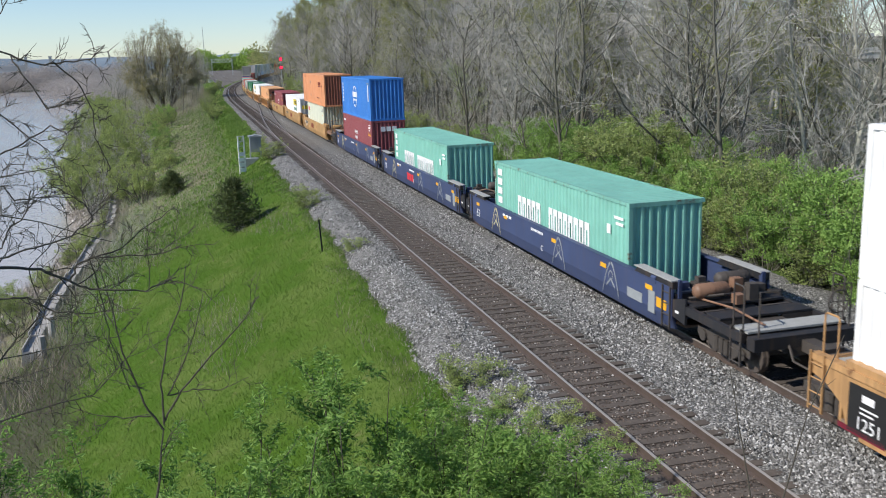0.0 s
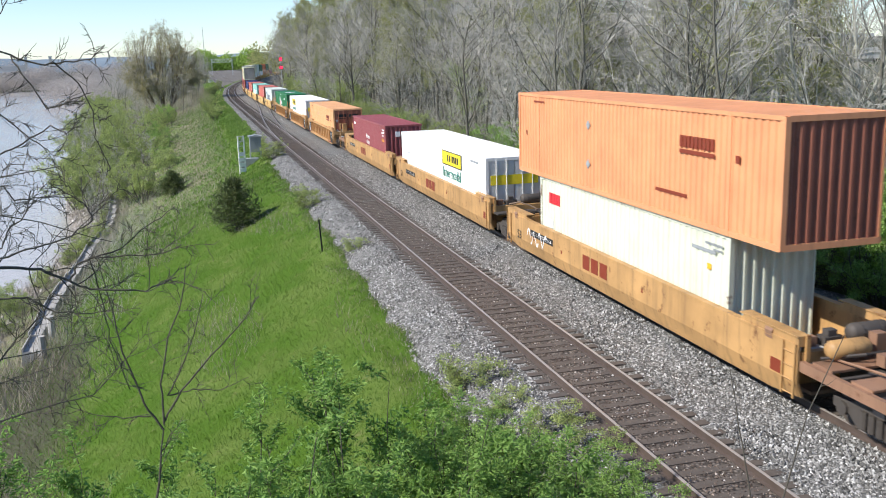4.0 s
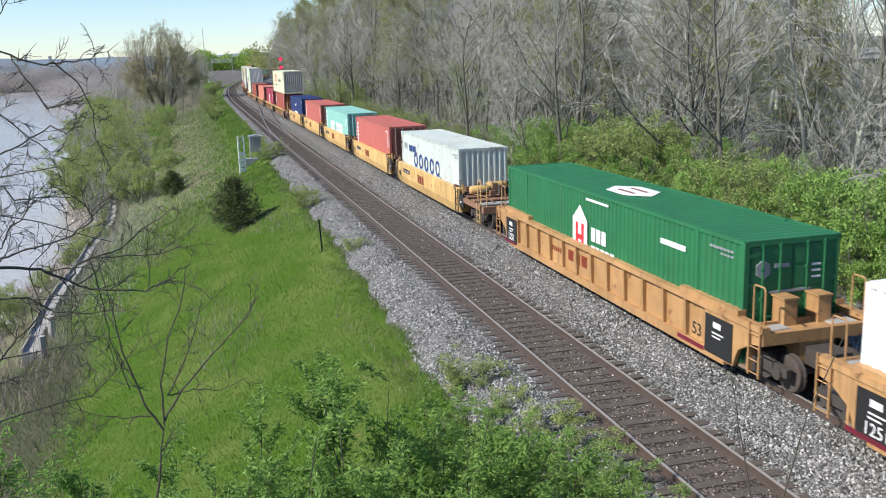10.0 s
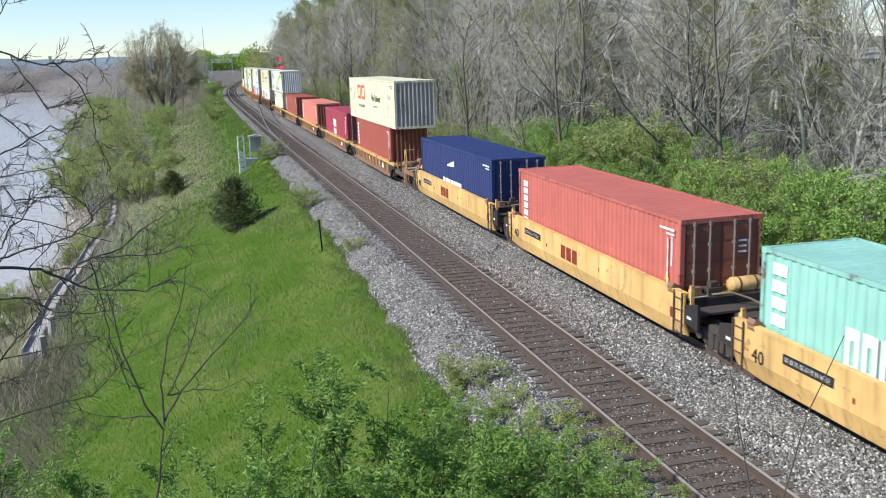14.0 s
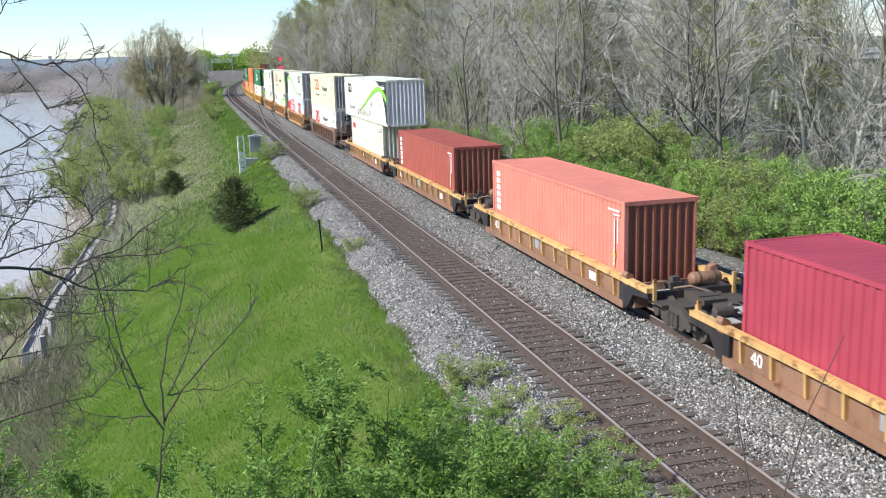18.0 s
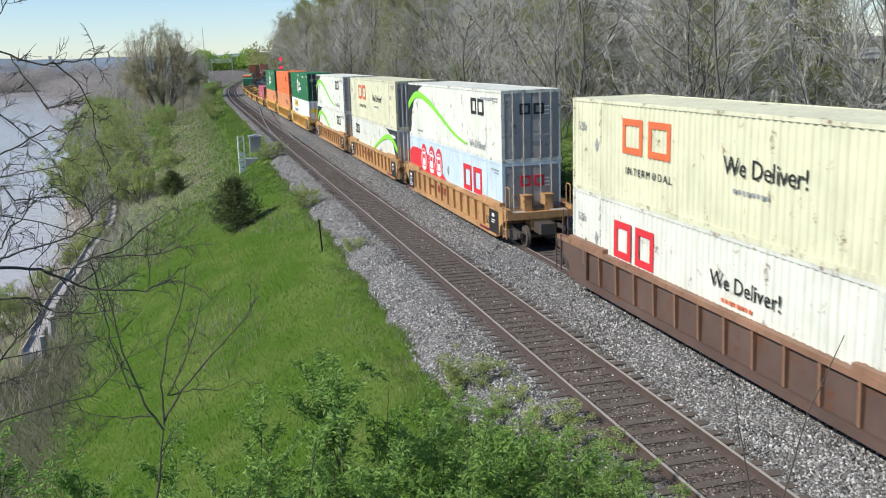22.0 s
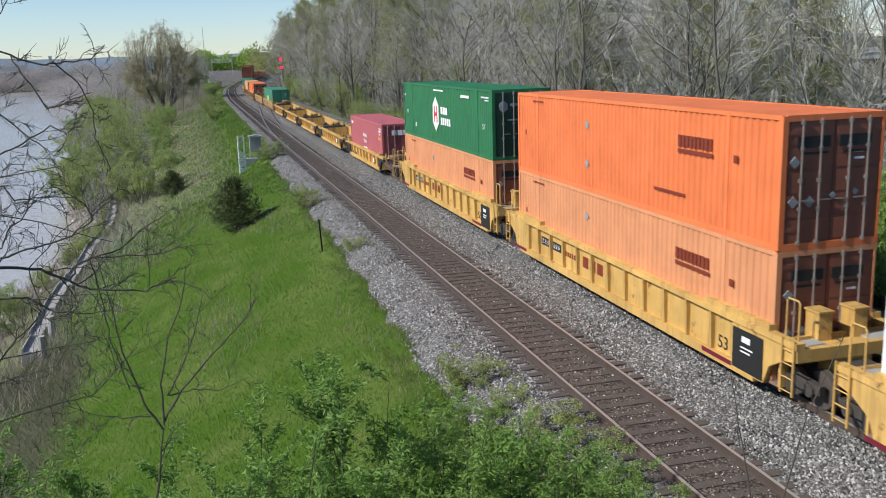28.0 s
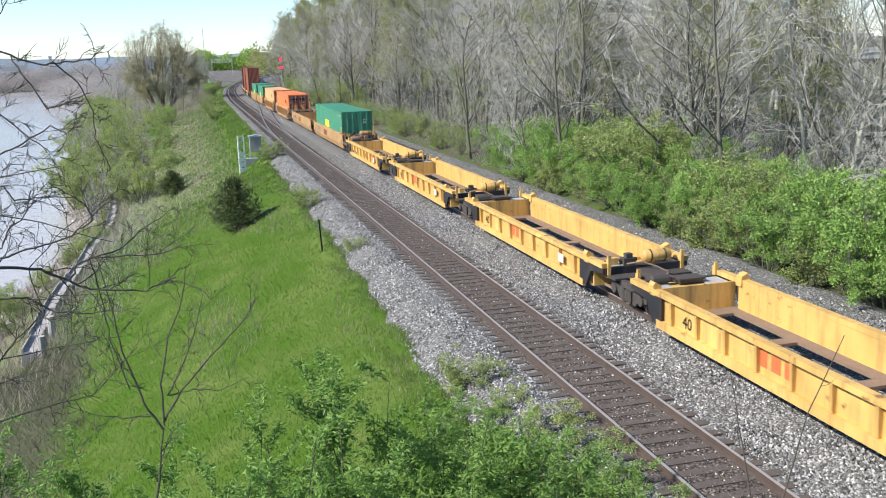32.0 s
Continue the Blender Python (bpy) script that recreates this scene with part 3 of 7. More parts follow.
        sd.shape([(c - 0.035, 0.22), (c + 0.035, 0.22), (c + 0.035, 0.66), (c, 0.82), (c - 0.035, 0.66)], "ink_white")
        sd.bars([(c - 0.020, c - 0.008, 0.30, 0.62), (c + 0.008, c + 0.020, 0.30, 0.62), (c - 0.008, c + 0.008, 0.43, 0.49)], "ink_red", lift=0.004)
        sd.blocks(0.485, 0.555, 0.47, 0.62, 3, "ink_white")
        sd.blocks(0.485, 0.59, 0.27, 0.42, 5, "ink_white")
        sd.bars([(0.46, 0.56, 0.90, 0.925), (0.76, 0.84, 0.74, 0.79)], "ink_white")
        for a in (0.03, 0.91):
            words("53'", 0.36, "ink_white", sd.p, sd.x - 0.008, sd.y(a), sd.z(0.22))
    elif kind == "bigletters":
        for k in range(5):
            sd.ring(0.285 + k * 0.097, 0.53, 0.34, 0.14, "ink_navy")
        sd.blocks(0.06, 0.13, 0.68, 0.80, 3, "ink_grey", 0.4)
        sd.blocks(0.16, 0.30, 0.66, 0.78, 4, "ink_navy", 0.35)
    elif kind == "upright":
        sd.bars([(0.045, 0.08, 0.80 - i * 0.095, 0.87 - i * 0.095) for i in range(6)], "ink_white")
        sd.blocks(0.945, 0.949, 0.30, 0.80, 1, "ink_white", 0.1)
        sd.blocks(0.962, 0.967, 0.55, 0.82, 1, "ink_white", 0.1)
        sd.shape([(0.935, 0.40), (0.955, 0.40), (0.945, 0.48)], "ink_amber")
    elif kind == "seaword":
        sd.blocks(0.36, 0.63, 0.28, 0.44, 7, "ink_white", 0.2)
        sd.band(lambda a: 0.68 + 0.6 * (a - 0.45), 0.43, 0.53, (0.03, 0.10), "ink_white", 6)
        small_print(sd, "ink_white")
    elif kind == "ship":
        sd.blocks(0.40, 0.53, 0.50, 0.72, 3, "ink_white", 0.12)
        for h in (0.42, 0.36, 0.30):
            sd.band(lambda a, h=h: h + 0.02 * math.sin((a - 0.4) * 70), 0.40, 0.53, 0.035, "ink_white", 16)
        sd.bars([(0.91, 0.92, 0.40, 0.78), (0.94, 0.945, 0.45, 0.82)], "ink_white")
        sd.shape([(0.935, 0.20), (0.955, 0.20), (0.945, 0.30)], "ink_amber")
    elif kind == "smallred":
        sd.blocks(0.07, 0.15, 0.70, 0.83, 4, "ink_red", 0.12)
        sd.bars([(0.04, 0.10, 0.40, 0.50), (0.80, 0.92, 0.08, 0.22)], "ink_white")
        sd.bars([(0.86, 0.95, 0.80, 0.83)], "ink_grey")
        sd.bars([(0.92, 0.935, 0.66, 0.71)], "ink_amber")
    elif kind in ("swoosh_far", "swoosh_both", "swoosh_near"):
        near = kind == "swoosh_near"
        flip = (lambda a: 1 - a) if near else (lambda a: a)
        ink = "ink_green"
        edge = 0.105
        dark = [(0.0, 0.36), (0.0, 0.97), (0.20, 0.97), (0.15, 0.90), (0.11, 0.80), (0.075, 0.66), (0.05, 0.50), (0.035, 0.36), (0.02, 0.08), (0.0, 0.05)]
        pts = [(flip(a), h) for a, h in dark]
        sd.shape(pts[::-1] if near else pts, "ink_black", "dark_panel")

        def crest(a):
            q = flip(a)
            return 0.56 + 0.24 * math.sin(min(q, 0.14) / 0.14 * math.pi / 2) - (0.66 * smooth(0.13, 0.72, q) if q > 0.13 else 0)
        lo, hi = (0.0, 0.70) if not near else (0.42, 1.0)
        sd.band(crest, lo, hi, (0.14, 0.03) if not near else (0.03, 0.14), ink, 24, 0.004, "green_stripe")
        if near:
            twin(sd, 0.11, 0.20, 0.62, 0.84, "ink_black")
            sd.bars([(0.86, 0.97, 0.80, 0.86)], "ink_white", lift=0.004)
            words("We Deliver!", 0.42, "ink_grey", sd.p, sd.x - 0.008, sd.y(0.20), sd.z(0.20))
            for i in range(14):
                a = 0.33 + 0.024 * i
                b = a + 0.02 * random.random()
                sd.bars([(b, b + 0.001 + 0.002 * random.random(), 0.10, 0.18 + 0.22 * random.random() ** 2)], "ink_rust", "rust_streak")
            sd.shape([(0.67, 0.42), (0.68, 0.50), (0.69, 0.42), (0.68, 0.34)], "ink_grey")
        else:
            ink2 = "ink_black"
            twin(sd, 0.745, 0.855, 0.62, 0.86, ink2)
            sd.shape([(0.115, 0.62), (0.123, 0.68), (0.131, 0.62), (0.123, 0.56)], "ink_grey")
            sd.bars([(0.83, 0.92, 0.85, 0.885)], "ink_grey")
            words("We Deliver!", 0.48, "ink_grey", sd.p, sd.x - 0.008, sd.y(0.80), sd.z(0.12))
            sd.blocks(0.12, 0.19, 0.12, 0.15, 8, "ink_grey", 0.35)
    elif kind in ("twoletter_red", "twoletter_orange", "twoletter_black"):
        ink = {"red": "ink_red", "orange": "ink_orange", "black": "ink_black"}[kind.split("_")[1]]
        if kind == "twoletter_red":
            twin(sd, 0.19, 0.34, 0.42, 0.80, ink)
            words("We Deliver!", 0.56, "ink_black", sd.p, sd.x - 0.008, sd.y(0.605), sd.z(0.55))
            sd.blocks(0.55, 0.63, 0.44, 0.475, 8, "ink_orange", 0.4)
        else:
            twin(sd, 0.22, 0.39, 0.50, 0.84, ink)
            words("I N T E R M O D A L", 0.30, "ink_black", sd.p, sd.x - 0.008, sd.y(0.315), sd.z(0.30))
            words("We Deliver!", 0.62, "ink_black", sd.p, sd.x - 0.008, sd.y(0.64), sd.z(0.50))
            sd.blocks(0.57, 0.66, 0.36, 0.395, 8, "ink_grey", 0.4)
        words("53ft", 0.36, "ink_grey", sd.p, sd.x - 0.008, sd.y(0.045), sd.z(0.66))
        words("53ft", 0.36, "ink_grey", sd.p, sd.x - 0.008, sd.y(0.90), sd.z(0.60))
        sd.shape([(0.105, 0.52), (0.113, 0.60), (0.121, 0.52), (0.113, 0.44)], "ink_grey")
    elif kind == "redcloud":
        sd.shape([(0.0, 0.12), (0.0, 0.70), (0.04, 0.78), (0.10, 0.80), (0.16, 0.78), (0.30, 0.70), (0.40, 0.56), (0.47, 0.40), (0.51, 0.12)][::-1], "ink_red", "red_field")
        for a in (0.20, 0.30, 0.39):
            sd.disc(a, 0.62, 0.62, "ink_red", lift=0.004, squash=1.35)
            sd.ring(a, 0.62, 0.56, 0.05, "ink_white", lift=0.006)
            sd.bars([(a - 0.018, a + 0.018, 0.52, 0.76), (a - 0.022, a + 0.022, 0.44, 0.50)], "ink_white", lift=0.010)
            sd.bars([(a - 0.013, a + 0.013, 0.64, 0.72)], "ink_red", lift=0.014)
        sd.shape([(0.485, 0.60), (0.495, 0.68), (0.505, 0.60), (0.495, 0.52)], "ink_grey")
        twin(sd, 0.66, 0.83, 0.42, 0.82, "ink_red")
    elif kind == "pale":
        sd.bars([(0.40, 0.55, 0.40, 0.62)], "ink_yellow")
        small_print(sd, "ink_grey")
    if kind not in ("intermodal", "intermodal_late", "shipping", "dark_word"):
        small_print(sd, "ink_white" if kind in ("upright", "stars", "ship", "seaword", "hex") else "ink_grey", 0.94)


def container(name, length, colour, end, mark, label, endcolour=None, end_ink=None):
    """A freight container; its floor at z = 0. Long in y; the -y end is the one that shows."""
    dom = length > 14
    L, W, H = length, (2.6 if dom else 2.44), 2.896
    root = thing(name, label, "container", "containers on the train")
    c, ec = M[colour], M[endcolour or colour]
    part("frame", frame_mesh(L, H, W, dom), M.get(colour + "_frame", c), root)
    pitch, depth = (0.26, 0.038) if dom else (0.278, 0.040)
    for rz in (0, 180):
        o = part("side_panel", side_mesh(L, H, pitch, depth, W), c, root)
        o.matrix_basis = pose(0, 0, 0, 0, 0, rz)
    part("roof_panel", roof_mesh(L, H, W), c, root)
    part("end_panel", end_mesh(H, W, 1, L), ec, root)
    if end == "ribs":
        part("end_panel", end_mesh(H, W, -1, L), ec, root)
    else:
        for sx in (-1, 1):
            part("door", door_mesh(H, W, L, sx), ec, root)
        for x in (-0.82, -0.36, 0.36, 0.82):
            o = part("locking_rod", rod_mesh(H, L), M["rod"] if end == "rods" else ec, root)
            o.matrix_basis = pose(x, 0, 0) if x < 0 else pose(x, 0, 0) @ Matrix.Diagonal((-1, 1, 1, 1))
    for x in (-W / 2 + 0.079, W / 2 - 0.079):
        for y in ((-6.0, 6.0) if dom else (-L / 2 + 0.085, L / 2 - 0.085)):
            for z in (0.058, H - 0.058):
                o = part("corner_casting", casting_mesh(), c, root)
                o.matrix_basis = pose(x * 1.004, y * 1.001, z)
    if mark:
        mark_line(Side(root, -W / 2, L, H), mark, dom)
    if mark == "dark_word" and end in ("rods", "doors"):
        for x, z in ((-0.98, 1.9), (-0.98, 1.05), (-0.58, 1.05), (0.0, 1.15), (0.56, 1.2)):
            k = 0.13 if x < -0.5 else 0.08
            o = part("placard_holder", Geo().prism([(0, -k), (k, 0), (0, k), (-k, 0)], -L / 2 - 0.006, -L / 2 + 0.02, "y"), M["ink_grey"], root)
            o.matrix_basis = pose(x, 0, z)
    if mark == "house":
        part("marking", Geo().prism([(-0.62, -0.65), (0.0, -1.25), (0.62, -0.65), (0.62, 0.65), (0.0, 1.25), (-0.62, 0.65)], H - 0.004, H + 0.006, "z"), M["ink_white"], root)
        for x in (-0.28, 0.16):
            part("marking", Geo().box(x, -0.55, H + 0.002, x + 0.12, 0.55, H + 0.010), M["ink_brown"], root)
    if mark and mark.startswith("intermodal"):
        part("sign_band", Geo().box(-1.08, -L / 2 - 0.004, 1.72, 1.08, -L / 2 + 0.019, 2.14), M["ink_yellow"], root)
    if mark in ("hex", "house"):
        part("marking", Geo().prism([(-0.80 + 0.20 * math.sin(k * math.pi / 3), 2.20 + 0.24 * math.cos(k * math.pi / 3)) for k in range(6)], -L / 2 - 0.006, -L / 2 + 0.02, "y"), M["ink_grey"], root)
        part("marking", Geo().box(-0.50, -L / 2 - 0.006, 2.22, -0.12, -L / 2 + 0.02, 2.32), M["ink_grey"], root)
        part("marking", Geo().box(-0.62, -L / 2 - 0.006, 1.62, 0.50, -L / 2 + 0.02, 1.68), M["ink_grey"], root)
        words("53", 0.26, "ink_white", root, 0.05, -L / 2 - 0.008, 1.05, True)
    if mark == "dark_word" and end != "ribs":
        for x in (-0.93, 0.10):
            part("marking", Geo().box(x, -L / 2 - 0.006, 2.20, x + 0.80, -L / 2 + 0.02, 2.44), M["ink_black"], root)
            part("marking", Geo().box(x + 0.1, -L / 2 - 0.006, 2.06, x + 0.75, -L / 2 + 0.02, 2.11), M["ink_black"], root)
    if mark and mark.startswith(("swoosh", "redcloud", "twoletter")) and end != "ribs":
        for x in (-0.52, 0.08):
            g = Geo()
            for q in ((0, 0, 0.08, 0.44), (0.36, 0, 0.44, 0.44), (0.08, 0, 0.36, 0.08), (0.08, 0.36, 0.36, 0.44)):
                g.box(x + q[0], -L / 2 - 0.016, 1.92 + q[1], x + q[2], -L / 2 + 0.02, 1.92 + q[3])
            part("marking", g, M["ink_red" if mark == "redcloud" else "ink_black"], root)
    if end_ink:
        g = Geo()
        n = 3
        for i in range(n):
            g.box(-0.55 + i * 0.40, -L / 2 - 0.012, 2.15, -0.55 + i * 0.40 + 0.32, -L / 2 + 0.004, 2.48)
        part("marking", g, M[end_ink], root)
    if end in ("rods", "doors"):
        g = Geo()
        for z in (2.2, 2.05, 1.9):
            g.box(0.50, -L / 2 + 0.002, z, 0.74, -L / 2 + 0.019, z + 0.05)
        part("marking", g, M["ink_white"], root)
    return root


# ---- well cars ----
def bogie(parent, y):
    b = part("bogie", shared("bolster", lambda: Geo().box(-0.95, -0.25, 0.42, 0.95, 0.25, 0.80).box(-0.35, -0.3, 0.8, 0.35, 0.3, 0.95).mesh("bogie")), M["steel"], parent, "dark steel bogie")
    b.matrix_basis = pose(0, y, 0)

    def side():
        out = [(-1.15, 0.62), (-1.15, 0.42), (-0.70, 0.40), (-0.42, 0.20), (0.42, 0.20), (0.70, 0.40), (1.15, 0.42), (1.15, 0.62), (0.62, 0.66), (0.42, 0.80), (-0.42, 0.80), (-0.62, 0.66)]
        g = Geo().prism(out, -0.07, 0.07, "x")
        for k in (-0.85, 0.85):
            g.wheel(-0.13, 0.13, k, 0.46, 0.15, 10)
        for k in (-0.22, 0.0, 0.22):
            g.tube([(-0.10, k, 0.26), (-0.10, k, 0.62)], 0.08, 7)
        return g.mesh("side_frame")
    for x in (-1.02, 1.02):
        o = part("side_frame", shared("sideframe", side), M["steel"], b)
        o.matrix_basis = pose(x, 0, 0)

    def axle():
        g = Geo().tube([(-0.95, 0, 0.42), (0.95, 0, 0.42)], 0.075, 8)
        for s in (-1, 1):
            g.tube([(s * 0.68, 0, 0.42), (s * 0.715, 0, 0.42), (s * 0.718, 0, 0.42), (s * 0.82, 0, 0.42), (s * 0.83, 0, 0.42)], [0.448, 0.446, 0.424, 0.418, 0.33], 20)
        return g.mesh("wheelset")
    for dy in (-0.85, 0.85):
        o = part("wheelset", shared("wheelset", axle), M["wheelsteel"], b)
        o.matrix_basis = pose(0, dy, 0)


def hand_rail(parent, x, y0, y1, z0, z1, mat):
    def make():
        return Geo().tube([(0, y0, z0), (0, y0, z1 - 0.06), (0, y0 + 0.05 * (1 if y1 > y0 else -1), z1), (0, y1 - 0.05 * (1 if y1 > y0 else -1), z1), (0, y1, z1 - 0.06), (0, y1, z0)], 0.022, 6).mesh("hand_rail")
    o = part("hand_rail", shared(("hr", round(y0, 2), round(y1, 2), z0, z1), make), mat, parent)
    o.matrix_basis = pose(x, 0, 0)


def ladder(parent, x, y, z0, z1, mat):
    def make():
        g = Geo()
        for d in (-0.2, 0.2):
            g.box(-0.02, d - 0.02, z0, 0.02, d + 0.02, z1)
        z = z0 + 0.08
        while z < z1:
            g.tube([(0, -0.2, z), (0, 0.2, z)], 0.016, 5)
            z += 0.30
        return g.mesh("ladder")
    o = part("ladder", shared(("ladder", z0, z1), make), mat, parent)
    o.matrix_basis = pose(x, y, 0)


SPEC = dict(
    # name: side style, half length of the side, half length of the well, top of the side, body paint, chord paint, end paint, number
    navy=("smooth", 9.05, 8.3, 1.42, "navy", "navy", "carblack", "53"),
    gold=("smooth", 9.05, 8.3, 1.45, "cargold", "cargold", "cargold", "53"),
    buff=("ribbed", 9.1, 8.3, 1.50, "carbuff", "carbuff", "carbuff", "53"),
    yellow=("smooth", 6.75, 6.3, 1.42, "caryellow", "caryellow", "carblack", "40"),
    rust=("ribbed", 8.0, 6.9, 1.12, "carrust", "carchord", "carblack", "40"),
    brown=("ribbed", 9.1, 8.3, 1.50, "carbrown", "carrust", "carbrown", "53"),
    lemon=("ribbed", 9.1, 8.3, 1.50, "carlemon", "carlemon", "carlemon", "53"),
    lemon40=("ribbed", 7.3, 6.3, 1.20, "carlemon", "carlemon", "carblack", "40"),
    tan=("smooth", 9.05, 8.3, 1.42, "cartan", "cartan", "carblack", "53"))
FLOOR = 0.34


def end_platform(root, sy, half, top, deck, rail):
    """The long end of an articulated set: a sill over the last bogie, cross walkways, steps and hand rails."""
    a, b = sy * (half + 0.02), sy * (half + 3.6)

    def bar(name, x0, y0, z0, x1, y1, z1, mat):
        part(name, Geo().box(x0, min(y0, y1), z0, x1, max(y0, y1), z1), mat, root)
    z = top - 0.30
    bar("centre_sill", -0.42, a, 0.62, 0.42, b, z - 0.06, M["steel"])
    for s in (-1, 1):
        x0, x1 = sorted((s * 1.42, s * 1.30))
        bar("outer_sill", x0, a, z - 0.22, x1, b - sy * 0.5, z, deck)
        hand_rail(root, s * 1.34, b - sy * 0.55, b - sy * 0.95, z, top + 0.80, rail)
        ladder(root, s * 1.40, b - sy * 0.75, 0.30, z + 0.1, rail)
        part("grab_iron", Geo().tube([(s * 1.2, b - sy * 0.15, 0.7), (s * 1.2, b - sy * 0.15, top + 0.75), (s * 0.7, b - sy * 0.15, top + 0.75)], 0.022, 6), rail, root)
    for k in range(3):
        y = a + sy * (0.55 + k * 1.15)
        bar("cross_walk", -1.30, y - 0.30, z, 1.30, y + 0.30, z + 0.05, M["grating"] if k == 2 else deck)
    for k in range(4):
        y = a + sy * (0.25 + k * 0.85)
        bar("bracket", -1.28, y - 0.05, z - 0.20, -0.45, y + 0.05, z - 0.02, M["steel"])
        bar("bracket", 0.45, y - 0.05, z - 0.20, 1.28, y + 0.05, z - 0.02, M["steel"])
    for x, dy, hh in ((0.22, 0.30, 0.55), (0.80, 0.45, 0.38), (0.42, 0.70, 0.48), (-0.12, 0.95, 0.30)):
        bar("brake_valve", x - 0.13, a + sy * (dy - 0.12), z + 0.05, x + 0.13, a + sy * (dy + 0.12), z + hh, M["carrust"] if x < 0.3 else M["steel"])
    part("brake_pipe", Geo().tube([(-1.15, a + sy * 0.3, z + 0.12), (-0.4, a + sy * 0.7, z + 0.25), (0.3, a + sy * 0.5, z + 0.18), (1.1, a + sy * 0.9, z + 0.22)], 0.035, 6), M["steel"], root)
    part("brake_pipe", Geo().tube([(-0.9, a + sy * 0.2, z + 0.1), (-0.7, a + sy * 1.6, z + 0.16), (-0.75, a + sy * 3.0, z + 0.12)], 0.03, 6), M["carrust"], root)
    bar("end_sill", -1.40, b - sy * 0.30, z - 0.30, 1.40, b, z, deck)
    part("coupler", Geo().box(-0.16, min(b, b + sy * 0.85), 0.72, 0.16, max(b, b + sy * 0.85), 1.0).box(-0.26, min(b + sy * 0.55, b + sy * 0.9), 0.66, 0.26, max(b + sy * 0.55, b + sy * 0.9), 1.04), M["steel"], root)
    o = part("brake_wheel", ring_mesh(0.27), M["steel"], root)
    o.matrix_basis = pose(0.85, b - sy * 0.12, top + 0.35)
    o = part("air_reservoir", tank_mesh(), rail if deck == M["carrust"] else M["carrust"], root)
    o.matrix_basis = pose(-0.55, a + sy * 0.36, z + 0.30)
    part("air_hose", Geo().tube([(-0.5, b, 0.9), (-0.55, b + sy * 0.25, 0.6), (-0.4, b + sy * 0.55, 0.5), (-0.2, b + sy * 0.8, 0.62)], 0.03, 6), M["steel"], root)


def tank_mesh():
    return shared("tank", lambda: Geo().tube([(-0.50, 0, 0), (-0.47, 0, 0), (-0.40, 0, 0), (0.40, 0, 0), (0.47, 0, 0), (0.50, 0, 0)], [0.05, 0.15, 0.20, 0.20, 0.15, 0.05], 14).mesh("air_reservoir", True))


def ring_mesh(r):
    def make():
        return Geo().tube([(r * math.cos(a), 0, r * math.sin(a)) for a in np.linspace(0, 2 * math.pi, 17)], 0.022, 6, False).tube([(-r, 0, 0), (r, 0, 0)], 0.014, 4).tube([(0, 0, -r), (0, 0, r)], 0.014, 4).mesh("brake_wheel")
    return shared(("ring", r), make)


